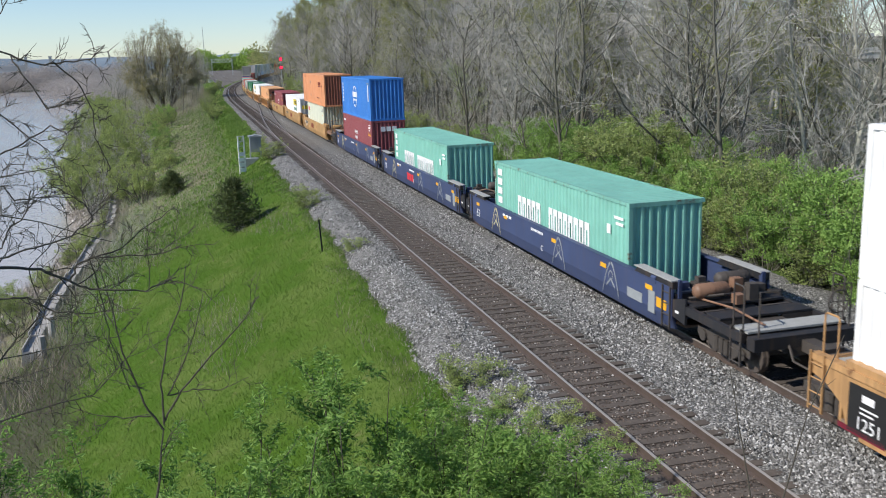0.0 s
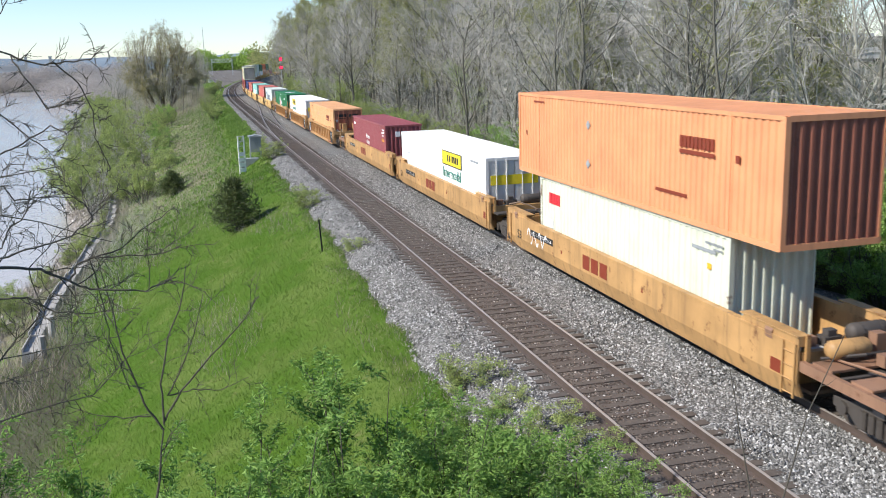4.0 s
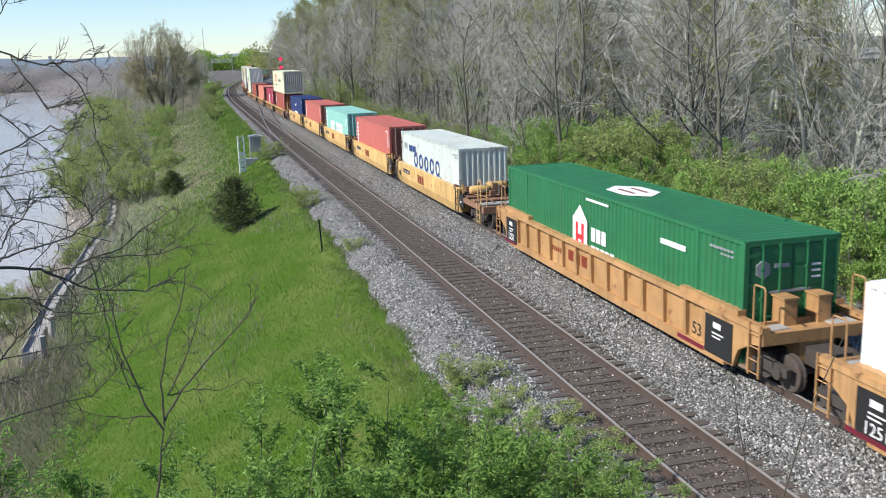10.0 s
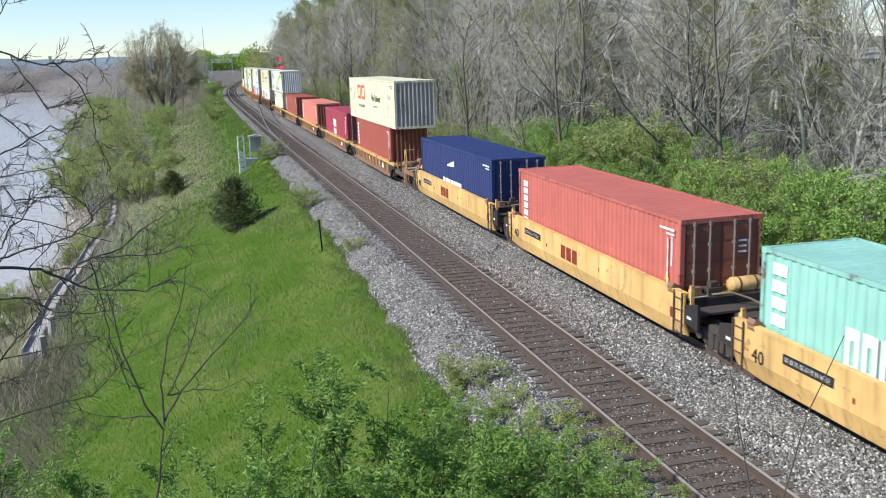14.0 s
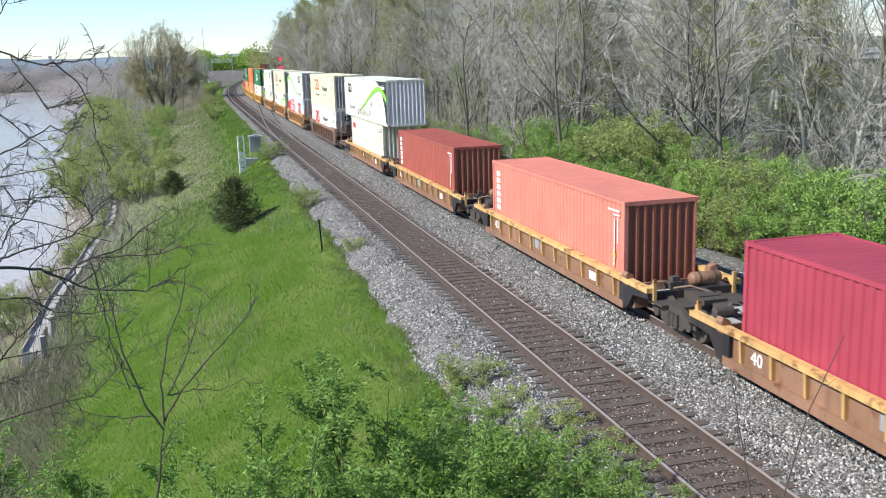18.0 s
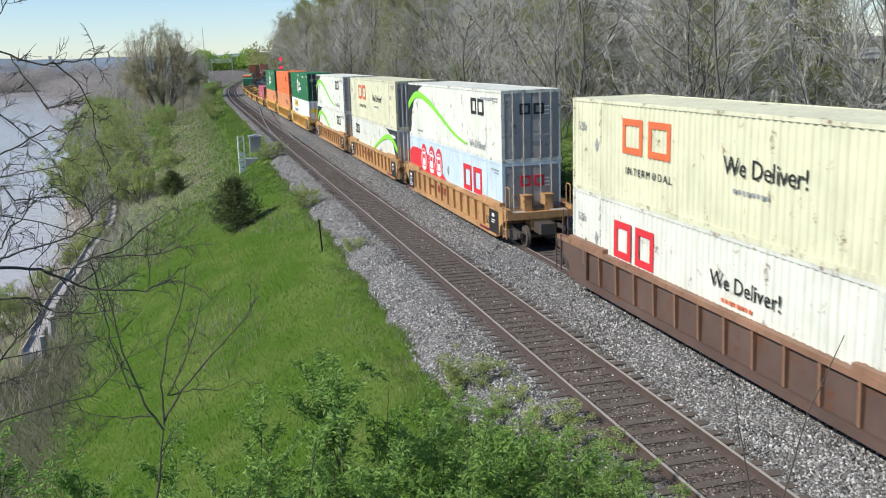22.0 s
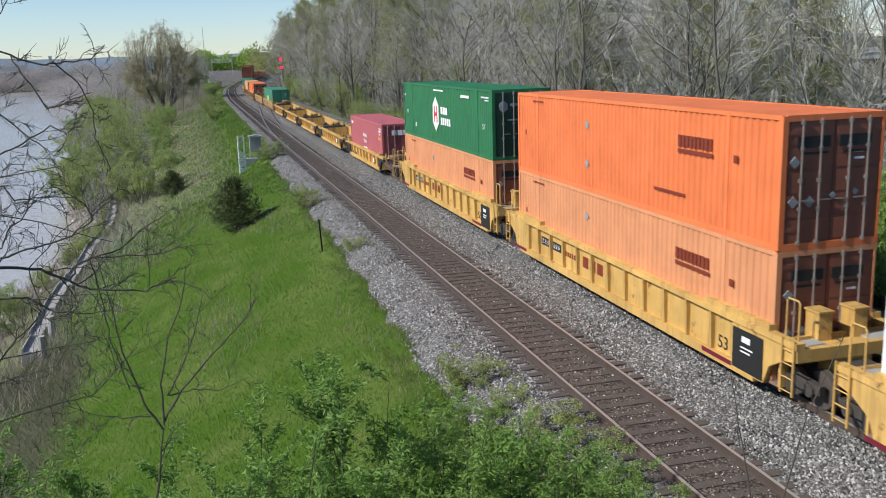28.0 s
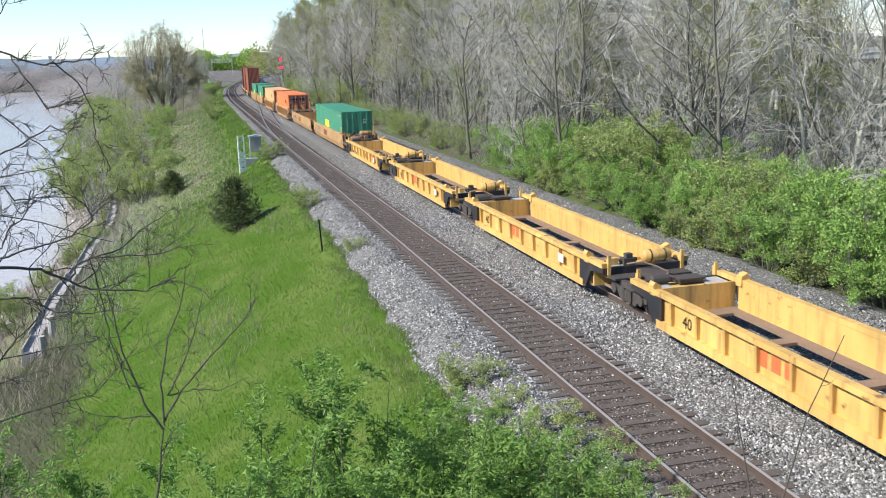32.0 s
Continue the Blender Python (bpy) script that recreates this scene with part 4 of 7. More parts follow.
def end_gear(root, style, sy, half, well, top, body, chord):
    """The close-coupled end of a unit: ears and posts at the corners, a tank, valves and hoses on a dark deck."""
    warm = M["carrust"] if style in ("yellow", "rust", "gold") else body
    deck = top - 0.16
    for sx in (-1, 1):
        o = part("corner_ear", shared(("ear", sx), lambda: Geo().prism([(sx * 1.22, -0.22), (sx * 1.44, -0.22), (sx * 1.49, 0.08), (sx * 1.43, 0.17), (sx * 1.24, 0.08)], -0.13, 0.13, "y").mesh("corner_ear")), warm, root)
        o.matrix_basis = pose(0, sy * (well - 0.25), top + 0.02)
        o = part("end_post", shared(("epost", sx), lambda: Geo().box(sx * 1.24 - 0.05, -0.07, -0.45, sx * 1.24 + 0.05, 0.07, 0.12).box(sx * 1.24 - 0.05, -0.07, 0.12, sx * 1.24 + 0.05, 0.0, 0.24).mesh("end_post")), chord, root)
        o.matrix_basis = pose(0, sy * (half - 0.02), top)
        if style in ("yellow", "navy"):
            a, b = sorted((sx * 1.43, sx * 1.36))
            y0, y1 = sorted((sy * (half - 0.1), sy * (half + 0.62)))
            part("end_skirt", shared((style, "skirt", sx, sy, half), lambda: Geo().prism([(y0, 0.62), (y1, 0.72), (y1, top - 0.28), (y0, top - 0.10)], a, b, "x").mesh("end_skirt")), M["carblack"], root)
            if sx < 0:
                part("car_mark", shared((style, "skirtmark", sy, half), lambda: Geo().box(-1.437, sy * (half + 0.22) - 0.09, top - 0.58, -1.428, sy * (half + 0.22) + 0.09, top - 0.51).mesh("car_mark")), M["ink_white"], root)
    y0, y1 = sorted((sy * (half - 0.05), sy * (half + 0.55)))
    part("end_step", shared((style, "estep", sy, half), lambda: Geo().box(-1.30, y0, top - 0.42, 1.30, y1, top - 0.36).mesh("end_step")), M["steel"], root)
    y = sy * (half - 0.38)
    if sy < 0:
        o = part("air_reservoir", tank_mesh(), body if style in ("yellow", "lemon40", "rust", "tan") else M["steel"], root)
        o.matrix_basis = pose(0.55, y, deck + 0.20)
        for x in (0.32, 0.80):
            o = part("tank_strap", shared("strap", lambda: Geo().tube([(-0.025, 0, 0), (0.025, 0, 0)], 0.208, 14).mesh("tank_strap")), M["steel"], root)
            o.matrix_basis = pose(x, y, deck + 0.20)
        o = part("brake_valve", shared("valve", lambda: Geo().box(-0.20, -0.15, 0, 0.20, 0.15, 0.20).box(-0.10, -0.10, 0.20, 0.12, 0.10, 0.34).tube([(-0.26, 0.02, 0.12), (0.30, 0.02, 0.12)], 0.07, 8).mesh("brake_valve")), M["steel"], root)
        o.matrix_basis = pose(-0.42, y, deck)
        o = part("valve_box", shared("vbox", lambda: Geo().box(-0.13, -0.10, 0, 0.13, 0.10, 0.22).mesh("valve_box")), warm, root)
        o.matrix_basis = pose(-0.88, y + 0.05, deck)
    else:
        o = part("hatch_plate", shared("hatch", lambda: Geo().box(-0.42, -0.26, 0.10, 0.42, 0.26, 0.15).box(-0.36, -0.20, 0.0, 0.36, 0.20, 0.10).mesh("hatch_plate")), M["grating"] if style in ("yellow", "rust") else M["steel"], root)
        o.matrix_basis = pose(0.15, y, deck)
        o = part("brake_cylinder", shared("bcyl", lambda: Geo().tube([(-0.30, 0, 0.14), (-0.28, 0, 0.14), (0.22, 0, 0.14), (0.24, 0, 0.14), (0.40, 0, 0.14)], [0.08, 0.13, 0.13, 0.05, 0.04], 10).mesh("brake_cylinder")), M["steel"], root)
        o.matrix_basis = pose(-0.72, y, deck)
    o = part("air_hose", shared(("hose", sy), lambda: Geo().tube([(-0.55, 0.0, 0.05), (-0.20, 0.32 * sy, 0.16), (0.20, 0.55 * sy, 0.02), (0.45, 0.75 * sy, -0.12)], 0.028, 6).mesh("air_hose")), M["wellfloor"], root)
    o.matrix_basis = pose(0, y + sy * 0.2, deck)


def well_car(style, pitch, label, single=False):
    side, half, well, top, body, chord, endp, number = SPEC[style]
    root = thing("well_car", label, "rail car", "rail cars of the train")
    mb, mc, me = M[body], M[chord], M[endp]
    half = min(half, pitch / 2 - 0.45)
    ribs = side == "ribbed"
    for sx in (-1, 1):
        X = sx * 1.46
        if not ribs:
            prof = [(sx * 1.46, top), (sx * 1.46, 0.66), (sx * 1.33, 0.23), (sx * 1.27, 0.23), (sx * 1.40, 0.66), (sx * 1.40, top)]
            g = Geo()
            vs = []
            stations = [(-half, 0.10), (-half + 1.0, 0.0), (half - 1.0, 0.0), (half, 0.10)]
            for y, up in stations:
                vs += [(x, y, z + (up if z < 0.5 else 0)) for x, z in prof]
            n = len(prof)
            fs = [(j * n + k, j * n + (k + 1) % n, (j + 1) * n + (k + 1) % n, (j + 1) * n + k) for j in range(3) for k in range(n)]
            g.add(vs, fs + [tuple(range(n)), tuple(range(3 * n, 4 * n))])
            part("side_sill", shared((style, pitch, "sill", sx), lambda: g.mesh("side_sill")), mb, root)
            a, b = sorted((sx * 1.475, sx * 1.30))
            part("top_chord", shared((style, pitch, "chord", sx), lambda: Geo().box(a, -half + 0.05, top, b, half - 0.05, top + 0.05).mesh("top_chord")), mc, root)
            for sy in (-1, 1) if style in ("navy", "gold") else ():
                y0, y1 = sorted((sy * half, sy * (half - 2.2)))
                a, b = sorted((sx * 1.45, sx * 1.20))
                part("coaming", shared((style, pitch, "coam", sx, sy), lambda: Geo().prism([(y0, top), (y1, top), (y1 - 0.25 if sy < 0 else y1, top + 0.20), (y0 if sy < 0 else y0 + 0.25, top + 0.20)], a, b, "x").mesh("coaming")), me, root)
                part("coaming_cap", shared((style, pitch, "coamcap", sx, sy), lambda: Geo().box(a - 0.03, y0, top + 0.202, b + 0.03, y1 - 0.1, top + 0.23).mesh("coaming_cap")), M["grating"] if style == "navy" else mb, root)
        else:
            a, b = sorted((sx * 1.33, sx * 1.27))
            part("side_sheet", shared((style, pitch, "sheet", sx), lambda: Geo().box(a, -half + 1.2, 0.30, b, half - 1.2, top - 0.05).mesh("side_sheet")), mb, root)
            a, b = sorted((sx * 1.48, sx * 1.26))
            part("top_chord", shared((style, pitch, "chord", sx), lambda: Geo().box(a, -half, top - 0.14, b, half, top).mesh("top_chord")), mc, root)
            a, b = sorted((sx * 1.45, sx * 1.28))
            part("bottom_chord", shared((style, pitch, "bchord", sx), lambda: Geo().box(a, -half + 1.5, 0.17, b, half - 1.5, 0.40).mesh("bottom_chord")), mb, root)
            n = int((2 * half - 3.2) / 1.15)
            rib = shared((style, "rib", sx), lambda: Geo().prism([(sx * 1.33, 0.39), (sx * 1.42, 0.41), (sx * 1.46, top - 0.135), (sx * 1.33, top - 0.135)], -0.045, 0.045, "y").mesh("rib"))
            for i in range(n):
                o = part("rib", rib, mc if style in ("rust", "brown") else mb, root)
                o.matrix_basis = pose(0, -half + 1.6 + (i + 0.5) * (2 * half - 3.2) / n, 0)
            for sy in (-1, 1):
                e, q = sy * half, sy * (half - (2.4 if top > 1.3 else 1.75))
                out = [(q, 0.26), (q, top - 0.14), (e, top - 0.14), (e, top - 0.42), (e - sy * 0.45, top - 0.50), (e - sy * 0.95, 0.72), (e - sy * 1.15, 0.26)]
                if top < 1.3:
                    out = [(q, 0.26), (q, top - 0.14), (e, top - 0.14), (e, top - 0.30), (e - sy * 0.9, top - 0.40), (e - sy * 1.25, 0.26)]
                a, b = sorted((sx * 1.44, sx * 1.34))
                part("end_gusset", shared((style, pitch, "gus", sx, sy), lambda: Geo().prism(out, a, b, "x").mesh("end_gusset")), me if top < 1.3 else mb, root)
            if top > 1.3:
                for sy in (-1, 1):
                    y0, y1 = sorted((sy * (half - 1.0), sy * (half - 3.6)))
                    a, b = sorted((sx * 1.44, sx * 1.22))
                    part("guide", shared((style, pitch, "guide", sx, sy), lambda: Geo().box(a, y0, top, b, y1, top + 0.14).mesh("guide")), mc, root)
    # well floor: side ledges, cross beams and open gaps

    def floor():
        g = Geo()
        for s in (-1, 1):
            a, b = sorted((s * 1.30, s * 0.92))
            g.box(a, -well, 0.26, b, well, 0.335)
        k = max(3, int(2 * well / 3.0))
        for i in range(k + 1):
            y = -well + i * 2 * well / k
            g.box(-0.92, y - (0.55 if i in (0, k) else 0.20), 0.255, 0.92, y + (0.55 if i in (0, k) else 0.20), 0.33)
        return g.mesh("well_floor")
    part("well_floor", shared((style, "floor"), floor), M["wellfloor"], root)
    for sy in (-1, 1):
        e = sy * (pitch / 2)
        y0, y1 = sorted((sy * well, sy * (well + 0.07)))
        part("bulkhead", shared((style, "bulk", sy), lambda: Geo().box(-1.30, y0, 0.28, 1.30, y1, top - 0.12).mesh("bulkhead")), mb, root)
        pl0, pl1 = sorted((sy * (well + 0.08), sy * (half - 0.05)))
        part("end_deck", shared((style, pitch, "deck", sy), lambda: Geo().box(-1.24, pl0, top - 0.30, 1.24, pl1, top - 0.20).box(-0.45, pl0, 0.62, 0.45, pl1, top - 0.30).mesh("end_deck")), mb if ribs and style != "rust" else me, root)
        w0, w1 = sorted((sy * (well + 0.15), sy * (half - 0.1)))
        for wx in (-1.20, 0.55):
            part("walkway", shared((style, pitch, "walk", sy, wx), lambda: Geo().box(wx, w0, top - 0.198, wx + 0.65, w1, top - 0.16).mesh("walkway")), M["grating"], root)
        c0, c1 = sorted((sy * (half - 0.1), e - sy * 0.02))
        part("drawbar", shared((style, pitch, "draw", sy), lambda: Geo().box(-0.32, c0, 0.55, 0.32, c1, 0.98).mesh("drawbar")), M["steel"], root)
        part("cross_beam", shared((style, pitch, "xb", sy), lambda: Geo().box(-1.34, min(sy * (half - 0.16), sy * half), top - 0.42, 1.34, max(sy * (half - 0.16), sy * half), top - 0.14).mesh("cross_beam")), me, root)
        mr = mb if style not in ("navy",) else M["steel"]
        if single is True or style in ("navy", "yellow", "gold"):
            ladder(root, -1.49, sy * (half - 0.25), 0.32, top + 0.05, mr if style != "yellow" else M["steel"])
        if single is True:
            y = sy * (half - 0.18)
            hand_rail(root, -1.30, y, y - sy * 0.42, top - 0.15, top + 0.85, mr)
            hand_rail(root, 1.30, y, y - sy * 0.42, top - 0.15, top + 0.85, mr)
            for x in (-0.55, 0.35):
                b0 = sy * (half - 0.75)
                o = part("brake_box", shared(("bbox",), lambda: Geo().box(0, -0.22, -0.2, 0.34, 0.22, 0.42).box(-0.03, -0.25, 0.42, 0.37, 0.25, 0.46).mesh("brake_box")), mb, root)
                o.matrix_basis = pose(x, b0, top)
        else:
            end_gear(root, style, sy, half, well, top, mb, mc)
    if single is True:
        bogie(root, -(pitch / 2 - 1.5))
        bogie(root, pitch / 2 - 1.5)
    else:
        bogie(root, -pitch / 2 if single != "near" else -(half + 1.85))
        if single:
            sy = -1 if single == "near" else 1
            end_platform(root, sy, half, top, M[{"gold": "carrust", "yellow": "carrust", "lemon40": "carbrown", "rust": "carbrown"}.get(style, "carblack")], mb if style != "navy" else M["steel"])
            if sy > 0:
                bogie(root, half + 1.85)
    # markings on the side
    sx = -1.462 if not ribs else -1.456
    sd = Side(root, sx, 2 * half, top - 0.3, 0.3)
    if style != "brown":
        zt = 0.50 if ribs else 0.66
        panel = (2 * half - 3.2) / int((2 * half - 3.2) / 1.15)
        words(number, 0.46, {"navy": "ink_white", "rust": "ink_white"}.get(style, "ink_black"), root, -1.342 if ribs else sx - 0.012, (-half + 1.6 + (1.30 if top > 1.3 else 2 * half - 3.2 - panel * (4.95 if single else 1.05 if style == "lemon40" else 0.95))) if ribs else sd.y(0.075), zt)
    if style == "navy":
        sd.bars([(0.06 + k, 0.082 + k, 0.74, 0.86) for k in (0, 0.20, 0.48, 0.70, 0.86)] + [(0.955, 0.985, 0.42, 0.66)], "ink_amber", "reflector")
        sd.bars([(0.43 + 0.0075 * i, 0.435 + 0.0075 * i, 0.80, 0.88) for i in range(9)] + [(0.255 + 0.02 * i, 0.268 + 0.02 * i, 0.82, 0.90) for i in range(3)], "ink_white", "car_mark", apart=False)
        sd.bars([(0.86, 0.91, 0.30, 0.55), (0.93, 0.95, 0.20, 0.75)], "ink_grey", "car_mark")
        for c, ink in ((0.205, "ink_straw"), (0.575, "ink_grey"), (0.80, "ink_grey")):
            arch = lambda a, c=c, k=0.030: 0.10 + 0.86 * (1 - (abs(a - c) / k) ** 1.7)
            for a0, a1 in ((c - 0.030, c - 0.001), (c + 0.001, c + 0.030)):
                sd.band(arch, a0, a1, 0.075, ink, 10, name="chalk_drawing")
            sd.ring(c, 0.62, 0.13, 0.03, ink)
            for s in (-1, 1):
                sd.band(lambda a, c=c, s=s: 0.52 - s * (a - c) * 13, min(c, c + s * 0.016), max(c, c + s * 0.016), 0.05, ink, 5, name="chalk_drawing")
        words("C", 0.30, "ink_white", root, sx - 0.012, sd.y(0.49), 0.62)
        if not single:
            sd.blocks(0.40, 0.49, 0.30, 0.66, 3, "ink_red", 0.2, "car_mark")
    elif style in ("yellow", "gold", "tan"):
        if style == "gold" and single == "near":
            for k in range(5):
                sd.band(lambda a, k=k: 0.55 + 0.22 * math.sin((a - 0.12) * 160 + k), 0.12 + 0.022 * k, 0.14 + 0.022 * k, 0.07, "ink_white", 8, name="chalk_drawing")
        sd.blocks(0.40, 0.505, 0.40, 0.80, 3, "ink_brown", 0.2, "car_mark")
        sd.bars([(0.14, 0.26, 0.58, 0.78)], "ink_black", "number_board")
        sd.blocks(0.145, 0.255, 0.63, 0.73, 9, "ink_white", 0.3, "car_mark")
        sd.bars([(0.62, 0.625, 0.55, 0.65), (0.30, 0.305, 0.5, 0.6), (0.95, 0.97, 0.35, 0.6)], "ink_brown", "car_mark")
    elif style in ("buff", "lemon"):
        sd.bars([(0.872, 0.936, 0.0, 0.80)] + ([(0.064, 0.128, 0.0, 0.80)] if style == "buff" else []), "ink_black", "black_panel")
        for a in (0.880, 0.072) if style == "buff" else (0.880,):
            sd.bars([(a + 0.012, a + 0.03, 0.56, 0.68), (a + 0.01, a + 0.036, 0.44, 0.47), (a + 0.01, a + 0.03, 0.36, 0.39)], "ink_white", "car_mark", 0.004)
        if style == "buff":
            words("1251", 0.36, "ink_white", root, sx - 0.016, sd.y(0.096), 0.42)
        else:
            plate = Side(root, -1.332, 2 * half, top - 0.3, 0.3)
            plate.bars([(0.19, 0.29, 0.42, 0.66)], "ink_black", "number_board")
            plate.blocks(0.195, 0.285, 0.47, 0.61, 9, "ink_white", 0.3, "car_mark")
        sd.bars([(0.80, 0.87, -0.03, 0.06), (0.05, 0.12, -0.03, 0.06)], "ink_maroon", "red_strip")
        xs = Side(root, -1.332, 2 * half, top - 0.3, 0.3)
        xs.blocks(0.39, 0.48, 0.36, 0.66, 3, "ink_brown", 0.25, "car_mark")
        xs.blocks(0.30, 0.36, 0.42, 0.56, 6, "ink_brown", 0.35, "car_mark")
    elif style in ("rust", "lemon40"):
        xs = Side(root, -1.332, 2 * half, top - 0.3, 0.3)
        xs.blocks(*((0.62, 0.72) if single else (0.41, 0.51)), 0.30, 0.72, 3, "ink_grey" if style == "rust" else "ink_orange", 0.3, "car_mark")
        if single:
            xs.bars([(0.13, 0.27, 0.06, 0.30)], "ink_black", "number_board")
            xs.blocks(0.14, 0.26, 0.11, 0.25, 9, "ink_white", 0.3, "car_mark")
        sd.bars([(0.76, 0.79, 0.3, 0.62)], "ink_white", "car_mark")
    return root


# ---- the train: place along the train, car, pitch, single, boxes from the floor up ----
CAR_WORDS = dict(navy="dark blue smooth-sided well car with amber reflectors", gold="rust-stained ochre smooth-sided well car", buff="weathered ochre well car with ribbed sides",
                 yellow="bright yellow smooth-sided well car with slanted sills", rust="rusty brown well car with a yellow top chord", brown="dark rusty brown ribbed well car",
                 lemon="clean yellow well car with ribbed sides", lemon40="yellow ribbed well car", tan="tan smooth-sided well car")
L40, L53 = 12.19, 16.15
# orange boxes and hexsign: darker end paint, the end's shade put into colour
BOX = dict(
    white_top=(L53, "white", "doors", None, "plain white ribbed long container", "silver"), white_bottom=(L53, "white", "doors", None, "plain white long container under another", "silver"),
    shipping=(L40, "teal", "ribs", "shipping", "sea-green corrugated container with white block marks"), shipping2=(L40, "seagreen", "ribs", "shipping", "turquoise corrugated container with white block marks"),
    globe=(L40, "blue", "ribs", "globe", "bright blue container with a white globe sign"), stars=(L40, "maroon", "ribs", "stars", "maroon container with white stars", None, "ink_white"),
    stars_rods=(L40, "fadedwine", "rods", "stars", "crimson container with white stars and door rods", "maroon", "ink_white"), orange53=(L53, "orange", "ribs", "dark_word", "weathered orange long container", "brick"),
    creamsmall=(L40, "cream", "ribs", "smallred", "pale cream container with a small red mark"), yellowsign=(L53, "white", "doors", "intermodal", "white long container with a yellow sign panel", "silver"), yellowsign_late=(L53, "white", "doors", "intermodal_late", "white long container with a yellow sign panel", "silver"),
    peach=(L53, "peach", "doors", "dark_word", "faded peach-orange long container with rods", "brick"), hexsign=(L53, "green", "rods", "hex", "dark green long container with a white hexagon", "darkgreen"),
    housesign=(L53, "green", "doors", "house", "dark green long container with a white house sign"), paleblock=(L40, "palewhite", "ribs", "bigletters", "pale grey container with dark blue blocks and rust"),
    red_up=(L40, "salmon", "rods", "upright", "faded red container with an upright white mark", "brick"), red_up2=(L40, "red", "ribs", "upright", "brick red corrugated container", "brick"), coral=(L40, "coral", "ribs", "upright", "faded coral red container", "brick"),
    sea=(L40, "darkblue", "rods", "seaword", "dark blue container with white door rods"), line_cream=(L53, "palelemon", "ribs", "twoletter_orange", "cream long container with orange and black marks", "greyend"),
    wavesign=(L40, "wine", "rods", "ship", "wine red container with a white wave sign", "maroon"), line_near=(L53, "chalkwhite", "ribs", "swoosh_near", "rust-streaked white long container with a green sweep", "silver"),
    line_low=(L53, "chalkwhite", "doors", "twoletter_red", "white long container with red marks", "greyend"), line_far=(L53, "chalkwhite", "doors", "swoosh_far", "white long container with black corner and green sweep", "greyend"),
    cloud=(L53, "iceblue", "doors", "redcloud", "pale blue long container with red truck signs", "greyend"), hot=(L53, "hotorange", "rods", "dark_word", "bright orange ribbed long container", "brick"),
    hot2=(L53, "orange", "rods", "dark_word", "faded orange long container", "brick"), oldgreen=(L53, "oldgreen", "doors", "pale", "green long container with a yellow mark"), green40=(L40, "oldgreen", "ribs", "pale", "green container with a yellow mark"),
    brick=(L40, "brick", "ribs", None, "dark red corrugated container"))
TRAIN = [
    (-266.36, "buff", 20.2, True, ["white_bottom", "white_top"]),
    (-242.62, "navy", 19.85, "near", ["shipping"]), (-223.02, "navy", 19.85, False, ["shipping"]), (-203.40, "navy", 19.85, "far", ["stars", "globe"]),
    (-179.54, "gold", 19.85, "near", ["creamsmall", "orange53"]), (-159.19, "gold", 19.85, False, ["yellowsign_late"]), (-139.85, "gold", 19.85, "far", ["stars"]),
    (-115.89, "buff", 19.7, True, ["peach"]), (-96.08, "buff", 19.7, True, ["yellowsign"]), (-76.04, "buff", 19.7, True, ["housesign"]),
    (-54.59, "yellow", 15.65, "near", ["paleblock"]), (-38.92, "yellow", 15.65, False, ["red_up"]), (-22.83, "yellow", 15.65, False, ["shipping2"]), (-7.12, "yellow", 15.65, False, ["red_up"]), (8.41, "yellow", 15.65, "far", ["sea"]),
    (28.71, "rust", 17.6, "near", ["red_up2", "line_cream"]), (45.47, "rust", 17.6, False, ["wavesign"]), (63.73, "rust", 17.6, False, ["coral"]), (81.82, "rust", 17.6, False, ["red_up2"]), (98.72, "rust", 17.6, "far", ["creamsmall", "line_near"]),
    (120.42, "brown", 20.2, True, ["line_low", "line_cream"]),
    (143.72, "buff", 19.7, True, ["cloud", "line_far"]), (163.28, "buff", 19.7, True, ["line_near", "line_cream"]), (182.94, "buff", 19.7, True, ["line_far", "line_far"]),
    (206.30, "lemon", 19.5, True, ["yellowsign", "hexsign"]), (225.69, "lemon", 19.5, True, ["hot2", "hot"]), (244.95, "lemon", 19.5, True, ["hot2", "hexsign"]),
    (266.43, "lemon40", 16.6, "near", ["stars_rods"]), (282.82, "lemon40", 16.6, False, []), (299.31, "lemon40", 16.6, False, []), (316.01, "lemon40", 16.6, False, []), (332.51, "lemon40", 16.6, "far", []),
    (350.71, "tan", 20.2, False, ["oldgreen"]), (371.31, "tan", 20.2, False, []), (393.31, "buff", 20.2, True, ["hot"]), (414.51, "buff", 20.2, True, ["peach"]),
    (434.51, "gold", 16.0, False, ["green40"]), (450.51, "gold", 16.0, False, ["green40"]), (477.51, "rust", 17.6, False, ["brick", "brick"]), (495.11, "rust", 17.6, False, ["brick", "brick"]),
    (512.71, "rust", 17.6, False, []), (530.31, "rust", 17.6, False, ["stars"]), (547.91, "brown", 17.6, False, ["brick", "brick"]), (569.11, "brown", 20.2, True, []), (589.31, "brown", 20.2, True, ["brick"]), (609.51, "brown", 20.2, True, []),
    (629.71, "gold", 20.2, True, ["orange53"]), (649.91, "gold", 20.2, True, [])]
MOVING = []
MASTERS = {}
